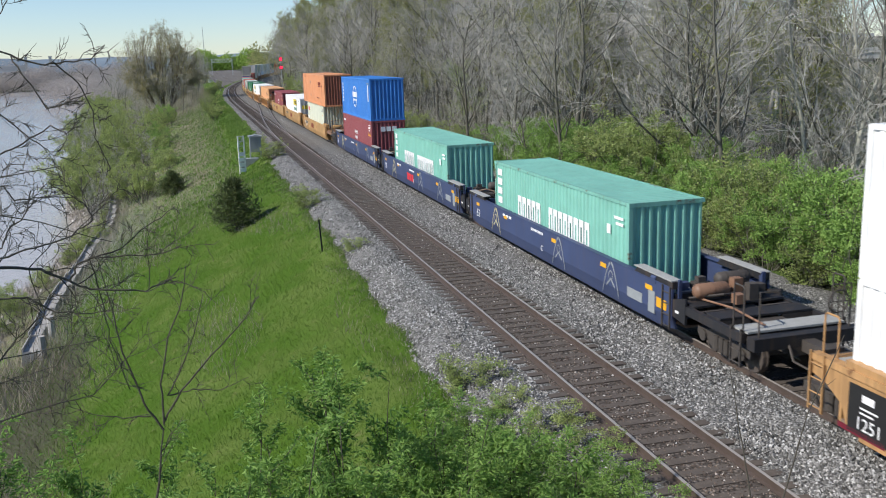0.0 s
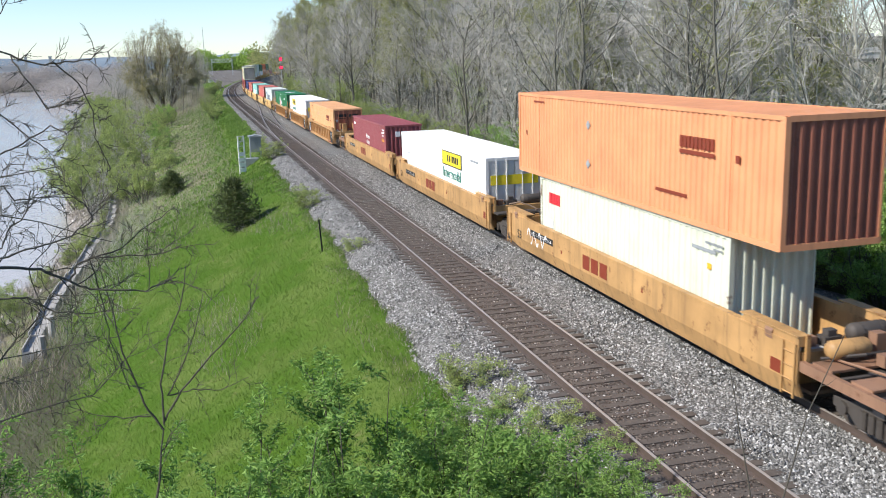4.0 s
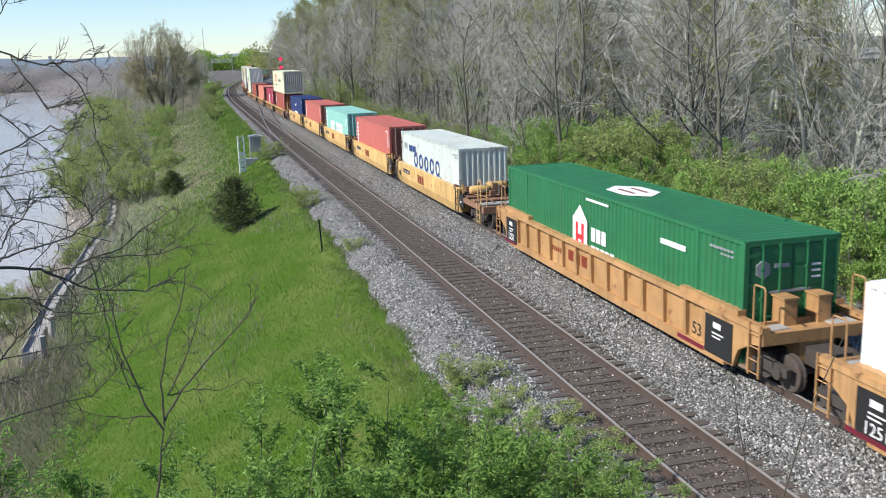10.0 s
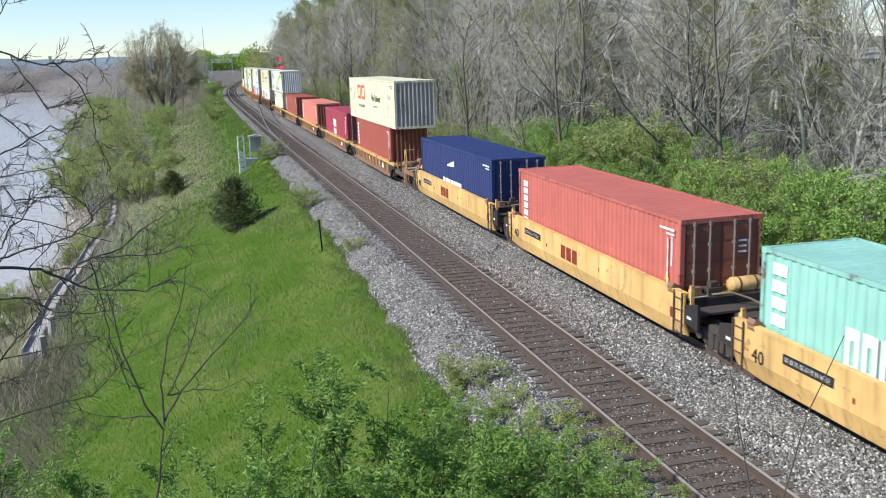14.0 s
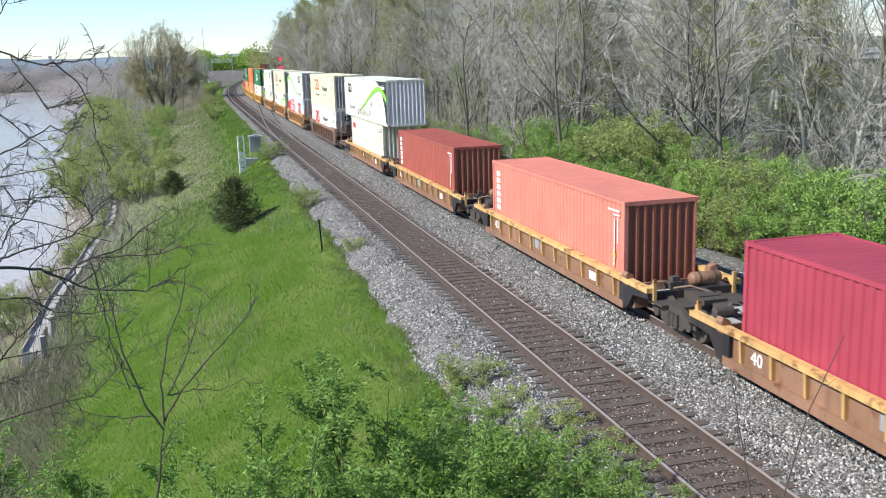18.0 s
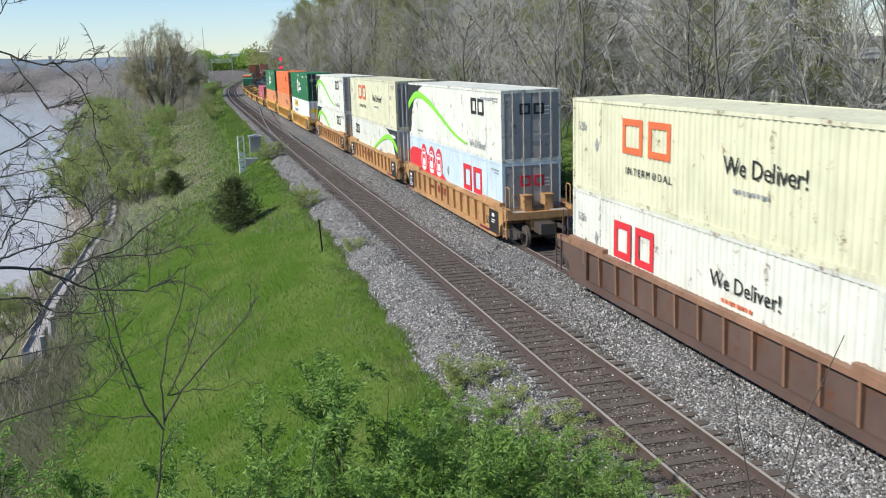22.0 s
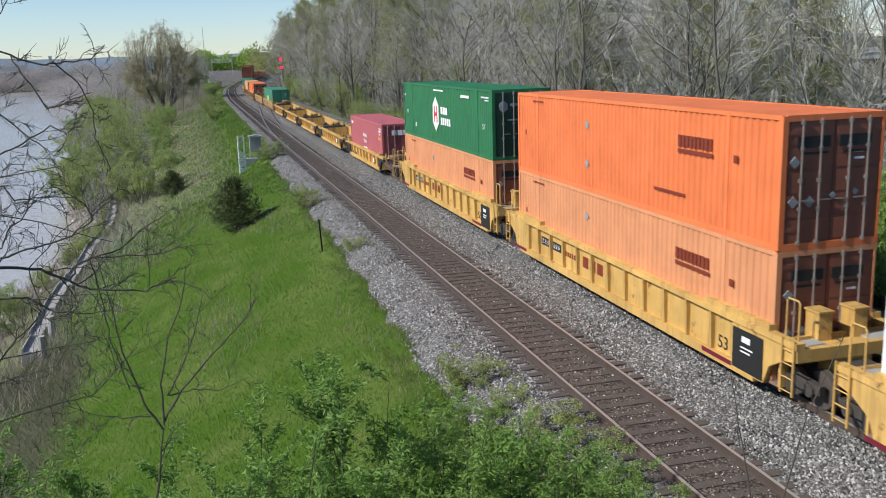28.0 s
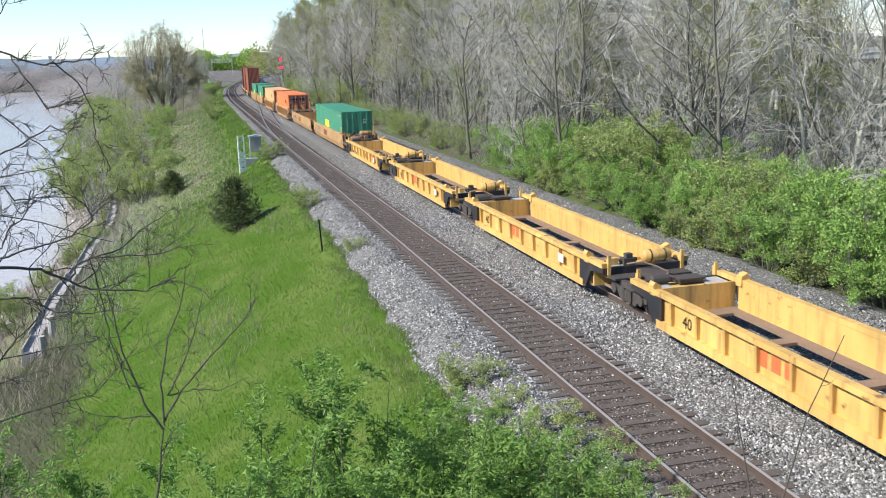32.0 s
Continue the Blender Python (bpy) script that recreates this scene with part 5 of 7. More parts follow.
for place, style, pitch, single, boxes in TRAIN:
    key = (style, pitch, single)
    if key in MASTERS:
        car = copy_thing(MASTERS[key], pose(0, 0, 0))
    else:
        car = MASTERS[key] = well_car(style, pitch, CAR_WORDS[style], single)
    if not boxes:
        tagged(car, "empty " + CAR_WORDS[style])
    MOVING.append((car, place, 0.0))
    z = FLOOR
    for b in boxes:
        if b in MASTERS:
            box = copy_thing(MASTERS[b], pose(0, 0, 0))
        else:
            box = MASTERS[b] = container("container", *BOX[b])
        MOVING.append((box, place, z))
        z += 2.90


def run(t):
    """How far the train has come at t seconds: 17 m/s, slowing a little."""
    return 17.07 * t - 0.000207 * t ** 3 - 272.272


def motions():
    for ob, place, z in MOVING:
        rows = []
        for k in range(17):
            x, y, w = on_line(place - run(2.0 * k), D)
            rows.append((2.0 * k, pose(x, y, z, 0, 0, -math.degrees(w))))
        walk(ob, rows)


# ---- ties, stones and line-side things ----
TIE = Geo().box(-1.3, -0.115, -0.17, 1.3, 0.115, 0.0).mesh("tie")
for i in range(284):
    o = part("tie", TIE, M["tie"], near_track)
    o.matrix_basis = pose(random.uniform(-0.05, 0.05), 9.0 + i * 0.5, TIE_TOP + random.uniform(-0.012, 0.004), 0, random.uniform(-0.5, 0.5), random.uniform(-1.2, 1.2))


def joined_ties(cx, spans, parent):
    g = Geo()
    for a, b in spans:
        s = a
        while s < b:
            x, y, w = on_line(s, cx)
            k = len(g.v)
            g.box(-1.3, -0.115, TIE_TOP - 0.17, 1.3, 0.115, TIE_TOP)
            for i in range(k, k + 8):
                q = g.v[i]
                g.v[i] = (x + q[0] * math.cos(w) + q[1] * math.sin(w), y - q[0] * math.sin(w) + q[1] * math.cos(w), q[2])
            s += 0.5
    tagged(part("ties", g, M["tie"], parent), kind="stuff")


joined_ties(0.0, [(-60, 9.0), (151, 420)], near_track)
joined_ties(D, [(-60, 420)], train_track)


def np_mesh(name, v, f):
    me = bpy.data.meshes.new(name)
    me.from_pydata(v.reshape(-1, 3).tolist(), [], f.tolist())
    return me


def stones(name, n, xr, yr, zf, size, material, label, seed):
    rng = np.random.default_rng(seed)
    x = rng.uniform(*xr, n)
    y = yr[0] + (yr[1] - yr[0]) * rng.random(n) ** 1.6
    z = np.array([zf(a) for a in x])
    r = rng.uniform(*size, n)
    base = np.array([(1, 0, 0), (-1, 0, 0), (0, 1, 0), (0, -1, 0), (0, 0, 1), (0, 0, -1)], float)
    v = base[None] * r[:, None, None] * rng.uniform(0.6, 1.25, (n, 6, 1)) + rng.normal(0, 0.25, (n, 6, 3)) * r[:, None, None]
    v = v + np.stack([x, y, z], 1)[:, None]
    tri = np.array([(0, 2, 4), (2, 1, 4), (1, 3, 4), (3, 0, 4), (2, 0, 5), (1, 2, 5), (3, 1, 5), (0, 3, 5)])
    f = (tri[None] + 6 * np.arange(n)[:, None, None]).reshape(-1, 3)
    ob = part(name, np_mesh(name, v, f), material)
    return tagged(ob, label, "gravel", kind="stuff")


def island_material(name, stops, rough=0.9, spec=0.2):
    m, nt, b, vec = blank(name, rough, spec=spec)
    geo = nt.nodes.new("ShaderNodeNewGeometry")
    c = ramp(nt, geo.outputs["Random Per Island"], stops)
    nt.links.new(c, b.inputs["Base Color"])
    return m


M["pebble"] = island_material("loose_stone", [(0.0, (0.06, 0.06, 0.058)), (0.45, (0.17, 0.167, 0.16)), (0.8, (0.33, 0.325, 0.315)), (1.0, (0.55, 0.545, 0.535))])
M["rustpebble"] = island_material("rusty_stone", [(0.0, (0.06, 0.045, 0.038)), (0.7, (0.16, 0.125, 0.105)), (0.93, (0.27, 0.22, 0.19)), (1.0, (0.62, 0.60, 0.58))])


def shoulder(x):
    return float(np.interp(x, [-3.5, -2.95, -2.0, -1.4, 1.4, 2.3, 2.85, 3.6], [-1.05, -0.63, -0.215, -0.20, -0.20, -0.25, -0.165, -0.16]))


stones("loose_ballast", 24000, (-3.25, -1.25), (11, 75), shoulder, (0.022, 0.047), M["pebble"], "loose pale grey ballast stones on the shoulder", 3)
stones("loose_ballast", 26000, (1.2, 3.6), (11, 75), shoulder, (0.022, 0.047), M["pebble"], "loose pale grey ballast stones between the tracks", 4)
stones("loose_ballast", 9000, (6.0, 11.2), (14, 75), lambda x: float(np.interp(x, [6.0, 6.6, 7.7, 9.3, 10.9, 11.8], [-0.20, -0.21, -0.45, -0.53, -0.59, -0.87])), (0.022, 0.05), M["pebble"], "loose grey ballast stones beyond the train", 6)
stones("crib_stones", 9000, (-1.0, 1.0), (10, 70), lambda x: -0.185, (0.014, 0.032), M["rustpebble"], "rusty brown stones between the ties", 5)

M["galv"] = plain("galvanised_steel", (0.40, 0.42, 0.43), 0.5, 0.4)
M["concrete"] = plain("pale_concrete", (0.52, 0.51, 0.48), 0.9, var=0.12, scale=2, bump=0.3)
M["whitepaint"] = paint("white_sign_paint", (0.78, 0.78, 0.76), dirt=0.25)
M["cabinetgrey"] = paint("grey_cabinet_paint", (0.25, 0.27, 0.28), dirt=0.3)
M["palesteel"] = plain("pale_steel", (0.66, 0.67, 0.66), 0.5, 0.1)
M["oldwood"] = plain("grey_old_wood", (0.40, 0.385, 0.37), 0.95, var=0.2, scale=3, bump=0.7, bscale=14)
M["blackmetal"] = plain("black_metal", (0.015, 0.015, 0.016), 0.6)
lamp_m, lamp_nt, lamp_b, _ = blank("red_signal_lens", 0.3)
lamp_b.inputs["Base Color"].default_value = (0.6, 0.01, 0.02, 1)
lamp_b.inputs["Emission Color"].default_value = (1.0, 0.02, 0.06, 1)
lamp_b.inputs["Emission Strength"].default_value = 3.0
M["redlens"] = lamp_m


def place_cabinet():
    x, y = -3.75, 80.0
    z = height(x, y)
    c = thing("relay_cabinet", "grey steel relay cabinet on a concrete slab beside the track", "cabinet", m=pose(x, y, z))
    part("slab", Geo().box(-1.3, -0.5, -0.6, 1.0, 0.6, 0.22), M["cabinetgrey"], c)
    part("legs", Geo().box(-0.5, -0.2, 0.3, -0.4, 0.2, 0.75).box(0.4, -0.2, 0.2, 0.5, 0.2, 0.75), M["galv"], c)
    part("case", Geo().box(-0.46, -0.35, 0.75, 0.50, 0.40, 2.05), M["cabinetgrey"], c)
    part("door", Geo().box(-0.42, -0.385, 0.82, 0.0, -0.352, 1.98), M["cabinetgrey"], c)
    part("door", Geo().box(0.04, -0.385, 0.82, 0.46, -0.352, 1.98), M["cabinetgrey"], c)
    part("roof", Geo().prism([(-0.55, 2.05), (0.60, 2.05), (0.60, 2.14), (0.02, 2.22), (-0.55, 2.14)], -0.5, 0.52, "y"), M["galv"], c)
    part("handle", Geo().box(-0.02, -0.42, 1.4, 0.0, -0.386, 1.55), M["blackmetal"], c)


def place_board():
    x, y = -5.05, 77.5
    z = height(x, y)
    c = thing("equipment_board", "white painted slatted barrier board standing on the slope", "barrier", m=pose(x, y, z, 0, 0, 12))
    for dx in (-0.24, 0.24):
        part("post", Geo().box(dx - 0.05, -0.05, -0.5, dx + 0.05, 0.05, 3.1), M["whitepaint"], c)
    for i in range(4):
        part("slat", Geo().box(-0.28, -0.08, 0.1 + i * 0.44, 0.28, -0.052, 0.42 + i * 0.44), M["whitepaint"], c)
    for zz in (2.25, 2.65, 3.05):
        part("cross_rail", Geo().tube([(-0.24, 0, zz), (0.24, 0, zz)], 0.035, 6), M["galv"], c)
    part("brace", Geo().tube([(-0.24, 0, 2.25), (0.24, 0, 3.05)], 0.03, 6), M["galv"], c)


def signal_mast():
    x, y = 11.4, 212.0
    z = height(x, y)
    s = thing("signal_mast", "railway signal mast showing two red lights", "signal", m=pose(x, y, z))
    part("pole", Geo().tube([(0, 0, -0.3), (0, 0, 9.6)], 0.10, 8), M["galv"], s)
    part("base", Geo().box(-0.4, -0.4, -0.3, 0.4, 0.4, 0.4), M["concrete"], s)
    for zz in (6.9, 8.7):
        h = part("signal_head", Geo().tube([(0, -0.35, zz), (0, -0.25, zz)], 0.46, 20), M["blackmetal"], s, "round black target plate")
        part("lens", Geo().tube([(0, -0.40, zz), (0, -0.36, zz)], 0.34, 16), M["redlens"], h, "lit red lens")
        part("hood", Geo().prism([(-0.22, zz), (-0.16, zz + 0.16), (0, zz + 0.22), (0.16, zz + 0.16), (0.22, zz), (0.20, zz), (0.14, zz + 0.14), (0, zz + 0.20), (-0.14, zz + 0.14), (-0.20, zz)], -0.60, -0.36, "y"), M["blackmetal"], h)
    ladder(s, 0.0, 0.25, 0.4, 9.2, M["galv"])


def signal_bridge():
    s = thing("signal_bridge", "grey lattice signal bridge spanning the distant tracks", "signal bridge", m=pose(0, 600, 0))
    for x in (0.3, 5.2, 17.7):
        g = Geo()
        for dx in (-0.25, 0.25):
            for dy in (-0.25, 0.25):
                g.box(x + dx - 0.06, dy - 0.06, -0.6, x + dx + 0.06, dy + 0.06, 9.6)
        for k in range(6):
            g.tube([(x - 0.25, -0.25, k * 1.6), (x + 0.25, -0.25, k * 1.6 + 1.6)], 0.09, 4)
        part("tower", g, M["palesteel"], s)
    for zz in (7.4, 9.4):
        for dy in (-0.5, 0.5):
            part("chord", Geo().box(5.0, dy - 0.16, zz, 18.0, dy + 0.16, zz + 0.2), M["palesteel"], s)
    for k in range(10):
        x0 = 5.2 + k * 1.25
        part("lattice_bar", Geo().tube([(x0, -0.5, 7.5 if k % 2 else 9.4), (x0 + 1.25, -0.5, 9.4 if k % 2 else 7.5)], 0.16, 5), M["palesteel"], s)
    b = thing("equipment_hut", "small white hut beside the distant tracks", "hut", m=pose(4.0, 560, height(4, 560)))
    part("wall", Geo().box(-2.4, -1.2, 0, 2.4, 1.2, 2.2), M["whitepaint"], b)
    part("roof", Geo().prism([(-1.4, 2.2), (1.4, 2.2), (0, 2.8)], -2.6, 2.6, "x"), M["galv"], b)
    m = thing("radio_mast", "thin grey radio mast on the horizon", "mast", m=pose(40, 1500, 0))
    part("pole", Geo().tube([(-24, 0, -10), (-24, 0, 62)], [0.7, 0.35], 6), M["galv"], m)


def far_bridges():
    b = thing("highway_bridge", "pale concrete highway bridge behind the bare trees", "bridge", m=pose(150, 200, 0, 0, 0, -12))
    part("deck", Geo().box(-1, -6, 3.6, 150, 6, 5.0), M["concrete"], b)
    for dy in (-6.2, 6.0):
        part("parapet", Geo().box(-1, dy, 5.0, 150, dy + 0.25, 6.2), M["concrete"], b)
    for k in range(5):
        part("pier", Geo().box(4.2 + k * 32, -4, -12, 6.8 + k * 32, 4, 3.6), M["concrete"], b)
    c = thing("river_bridge", "distant concrete bridge over the river", "bridge", m=pose(-103, 600, 0, 0, 0, 8))
    part("deck", Geo().box(-170, -5, 6.0, 0, 5, 8.2), M["concrete"], c)
    part("parapet", Geo().box(-170, -5.3, 8.2, 0, -5, 9.3), M["concrete"], c)
    for k in range(1, 5):
        part("pier", Geo().box(-11 - k * 36, -3, -12, -9.6 - k * 36, 3, 6.0), M["cabinetgrey"], c)
    for x in (0, 18):
        t = thing("bridge_tower", "pale concrete tower standing on the far bank", "tower", "far towers", m=pose(-132 + x, 790, 0))
        part("shaft", Geo().box(-1.0, -1.0, -12, 1.0, 1.0, 15.6), M["concrete"], t)
        part("cap", Geo().box(-1.3, -1.3, 15.6, 1.3, 1.3, 16.3), M["concrete"], t)


def slope_things():
    y = 39.5
    p = thing("fence_post", "thin dark metal post leaning in the grass", "post", m=pose(-3.65, y, height(-3.65, y), 0, -3, 0))
    part("shaft", Geo().box(-0.03, -0.02, -0.3, 0.03, 0.02, 1.45).box(-0.035, -0.05, -0.3, -0.025, 0.05, 1.45), M["blackmetal"], p)
    w = thing("retaining_wall", "weathered grey plank retaining wall along the river bank", "wall")
    k = 0
    for i in range(26):
        y0 = 48 + i * 2.9
        x0 = -17.7 - 0.25 * math.sin(i * 0.7)
        z0 = height(x0, y0 + 1.4) + 0.2
        o = part("plank", Geo().box(-0.30, 0.0, -0.9, 0.30, 2.86, 0.36 + 0.04 * math.sin(i * 2.3)).box(-0.36, 0.0, -0.9, -0.302, 2.86, 0.55), M["oldwood"], w)
        o.matrix_basis = pose(x0, y0, z0, random.uniform(-0.8, 0.8), random.uniform(-3, 6), random.uniform(-1.5, 1.5))
    for i in range(2):
        y0 = 47.5 + i * 3.5
        o = part("post", Geo().tube([(0, 0, -0.6), (0.03, 0, 1.5)], [0.22, 0.19], 8), M["oldwood"], w)
        o.matrix_basis = pose(-17.0, y0, height(-17.0, y0) - 0.3)


def yard():
    g = Geo()
    n = 0
    ys = list(range(290, 900, 10))
    vs = []
    for y in ys:
        off = (y - BEND_Y) ** 2 / (2 * BEND_R)
        for x in (0.6 + 0.004 * (y - 290), 2.0 + min(off, 30)):
            vs.append((x, y, max(height(x, y), -0.62) + 0.14))
    g.add(vs, [(2 * i, 2 * i + 1, 2 * i + 3, 2 * i + 2) for i in range(len(ys) - 1)])
    tagged(part("yard_gravel", g, M["yard"]), "pale gravel of the distant junction", "gravel", kind="structure")
    side = thing("branch_track", "straight branch track running on to the distant signal bridge", "railway track", "tracks", kind="structure")
    for cx in (0.0, 5.5):
        for dx in (-0.755, 0.755):
            rail_along([(cx + dx + (y - 260) * 0.012, y, 0.012) for y in (262, 400, 600, 880)], side)


place_cabinet()
place_board()
signal_mast()
signal_bridge()
far_bridges()
slope_things()
yard()


# ---- plants ----
def leaf_material(name, dark, light, through_light=0.35, patch=None):
    m = bpy.data.materials.new(name)
    m.use_nodes = True
    nt = m.node_tree
    b = nt.nodes["Principled BSDF"]
    b.inputs["Roughness"].default_value = 0.6
    b.inputs["Specular IOR Level"].default_value = 0.3
    geo = nt.nodes.new("ShaderNodeNewGeometry")
    c = ramp(nt, geo.outputs["Random Per Island"], [(0.0, dark), (0.75, tuple((p + 2 * q) / 3 for p, q in zip(dark, light))), (1.0, light)])
    info = nt.nodes.new("ShaderNodeObjectInfo")
    c = mixed(nt, 0.18, c, ramp(nt, info.outputs["Random"], [(0.0, tone(dark, 0.8)), (1.0, tone(light, 1.25))]))
    if patch:
        c = mixed(nt, ramp(nt, tex_noise(nt, geo.outputs["Position"], 0.28, 6, 0.65), [(0.45, 0.0), (0.68, 0.75)]), c, patch)
        c = mixed(nt, ramp(nt, tex_noise(nt, geo.outputs["Position"], 0.9, 5, 0.7), [(0.30, 0.55), (0.48, 0.0)]), c, tone(dark, 0.75))
    nt.links.new(c, b.inputs["Base Color"])
    tr = nt.nodes.new("ShaderNodeBsdfTranslucent")
    nt.links.new(c, tr.inputs[0])
    mx = nt.nodes.new("ShaderNodeMixShader")
    mx.inputs[0].default_value = through_light
    nt.links.new(b.outputs[0], mx.inputs[1])
    nt.links.new(tr.outputs[0], mx.inputs[2])
    nt.links.new(mx.outputs[0], nt.nodes["Material Output"].inputs[0])
    return m


M["leaf"] = leaf_material("shrub_leaf", (0.115, 0.23, 0.042), (0.35, 0.51, 0.14))
M["youngleaf"] = leaf_material("young_leaf", (0.185, 0.255, 0.075), (0.41, 0.465, 0.175))
M["domebud"] = leaf_material("tan_bud", (0.235, 0.22, 0.10), (0.44, 0.40, 0.195), 0.5)
# brown buds lightened to grey, the haze of distance put into the colour
M["farbud"] = leaf_material("hazed_wood_bud", (0.33, 0.305, 0.29), (0.52, 0.48, 0.45), 0.5)
M["oliveleaf"] = leaf_material("olive_bud", (0.21, 0.225, 0.085), (0.42, 0.43, 0.175), 0.5)
M["frontleaf"] = leaf_material("bank_shrub_leaf", (0.10, 0.21, 0.042), (0.31, 0.47, 0.125), 0.5)
M["freshleaf"] = leaf_material("fresh_leaf", (0.16, 0.28, 0.04), (0.34, 0.46, 0.10))
M["needle"] = leaf_material("cedar_needle", (0.050, 0.078, 0.028), (0.15, 0.18, 0.065), 0.4)
M["blade"] = leaf_material("grass_blade", (0.052, 0.110, 0.011), (0.115, 0.205, 0.024), 0.5, (0.165, 0.21, 0.058))
M["paleblade"] = leaf_material("pale_grass_blade", (0.075, 0.150, 0.028), (0.17, 0.25, 0.065))
M["straw"] = leaf_material("dry_stalk", (0.21, 0.185, 0.145), (0.40, 0.36, 0.29), 0.3)
M["bark"] = plain("grey_bark", (0.125, 0.12, 0.095), 0.95, var=0.22, scale=4, bump=0.7, bscale=14)
M["palebark"] = plain("pale_bark", (0.37, 0.37, 0.31), 0.9, var=0.25, scale=2.5, bump=0.4, bscale=10)
M["darkbark"] = plain("dark_bark", (0.078, 0.070, 0.056), 0.95, var=0.2, scale=6, bump=0.6, bscale=20)
# twig grey made darker: shade inside the wood is painted into it
M["deepwood"] = plain("shaded_brushwood", (0.34, 0.328, 0.296), 0.95, var=0.3, scale=0.5, bump=0.0)
M["brownbark"] = plain("brown_bark", (0.13, 0.105, 0.085), 0.95, var=0.2, scale=6, bump=0.6, bscale=20)
M["twig"] = plain("grey_twig", (0.405, 0.392, 0.356), 0.95, var=0.2, scale=1.5, bump=0.0)

# the air's haze is put into this blue-grey ridge colour
M["ridge"] = plain("hazed_ridge", (0.20, 0.25, 0.30), 1.0, var=0.12, scale=0.03, bump=0.0, spec=0.0)
M["rubble"] = island_material("shore_stone", [(0.0, (0.19, 0.17, 0.155)), (0.6, (0.33, 0.30, 0.28)), (1.0, (0.52, 0.49, 0.46))])


def leaves(rng, centres, size, droop=0.0, slim=0.45):
    """One small folded leaf at each centre."""
    n = len(centres)
    d = rng.normal(0, 1, (n, 3))
    d[:, 2] = d[:, 2] * 0.6 - droop
    d /= np.linalg.norm(d, axis=1)[:, None]
    s = np.cross(d, rng.normal(0, 1, (n, 3)))
    s /= np.linalg.norm(s, axis=1)[:, None] + 1e-9
    up = np.cross(s, d)
    L = rng.uniform(0.6, 1.3, (n, 1)) * size
    v = np.stack([centres, centres + d * L * 0.5 + s * L * slim + up * L * 0.12, centres + d * L, centres + d * L * 0.5 - s * L * slim + up * L * 0.12], 1)
    f = np.arange(4 * n).reshape(n, 4)
    return v, f


def wander(rng, p, d, length, segs, bend, lift):
    pts = [p.copy()]
    d = d / np.linalg.norm(d)
    for _ in range(segs):
        d = d + rng.normal(0, bend, 3) + np.array((0, 0, lift))
        d /= np.linalg.norm(d)
        pts.append(pts[-1] + d * length / segs)
    return pts, d


def between(pts, t):
    k = t * (len(pts) - 1)
    i = min(int(k), len(pts) - 2)
    a = k - i
    return pts[i] * (1 - a) + pts[i + 1] * a, pts[i + 1] - pts[i]


def slant(rng, d, angle):
    d = d / np.linalg.norm(d)
    s = np.cross(d, rng.normal(0, 1, 3))
    s /= np.linalg.norm(s)
    return d * math.cos(angle) + s * math.sin(angle)


def grow_tree(seed, h, r, limbs=14, first=0.28, spread=0.36, sub=6, twigs=6, fine=5, wide=1.0, leafy=0, leaf=0.10):
    """Trunk and limbs, twigs, and places for leaves."""
    rng = np.random.default_rng(seed)
    wood, thin = Geo(), Geo()
    tips, ribbons = [], []
    trunk, _ = wander(rng, np.array((0.0, 0, -0.4)), np.array((rng.normal(0, 0.07), rng.normal(0, 0.07), 1.0)), h * 0.92, 9, 0.07, 0.03)
    wood.tube(trunk, [r * (1 - 0.9 * i / 9) + 0.012 for i in range(10)], 8)
    for i in range(limbs):
        t = first + (0.97 - first) * (i + rng.random()) / limbs
        p, d = between(trunk, t)
        ln = h * spread * (1.15 - 0.75 * t) * rng.uniform(0.75, 1.25)
        limb, _ = wander(rng, p, slant(rng, d, rng.uniform(0.55, 1.0) * wide), ln, 6, 0.14, 0.07)
        lr = r * (1 - 0.85 * t) * 0.38 + 0.010
        wood.tube(limb, [lr * (1 - 0.85 * k / 6) + 0.006 for k in range(7)], 5, False)
        for j in range(sub):
            tt = 0.25 + 0.72 * (j + rng.random()) / sub
            q, e = between(limb, tt)
            bl = ln * 0.45 * (1.2 - 0.7 * tt) * rng.uniform(0.7, 1.2)
            br, _ = wander(rng, q, slant(rng, e, rng.uniform(0.5, 0.95)), bl, 4, 0.15, 0.06)
            thin.tube(br, [0.016 * (1 - 0.7 * k / 4) + 0.003 for k in range(5)], 3, False)
            for k in range(twigs):
                w, e2 = between(br, 0.2 + 0.8 * (k + rng.random()) / twigs)
                tl = bl * rng.uniform(0.35, 0.6)
                tw, _ = wander(rng, w, slant(rng, e2, rng.uniform(0.4, 0.9)), tl, 2, 0.14, 0.05)
                thin.tube(tw, [0.008, 0.006, 0.004], 3, False)
                tips.append(tw[-1])
                for _f in range(fine):
                    a, e3 = between(tw, rng.uniform(0.2, 1.0))
                    b = a + slant(rng, e3, rng.uniform(0.3, 0.8)) * tl * rng.uniform(0.4, 0.8)
                    s = np.cross(b - a, rng.normal(0, 1, 3))
                    s = s / (np.linalg.norm(s) + 1e-9) * 0.0075
                    ribbons.append((a - s, a + s, b))
                    tips.append(b)
    if ribbons:
        k = len(thin.v)
        thin.v += [tuple(q) for tri in ribbons for q in tri]
        thin.f += [(k + 3 * i, k + 3 * i + 1, k + 3 * i + 2) for i in range(len(ribbons))]
    foliage = None
    if leafy:
        tips = np.array(tips)
        c = tips[rng.integers(0, len(tips), leafy)] + rng.normal(0, 0.14, (leafy, 3))
        foliage = leaves(rng, c, leaf)
    return wood, thin, foliage


TREES = []


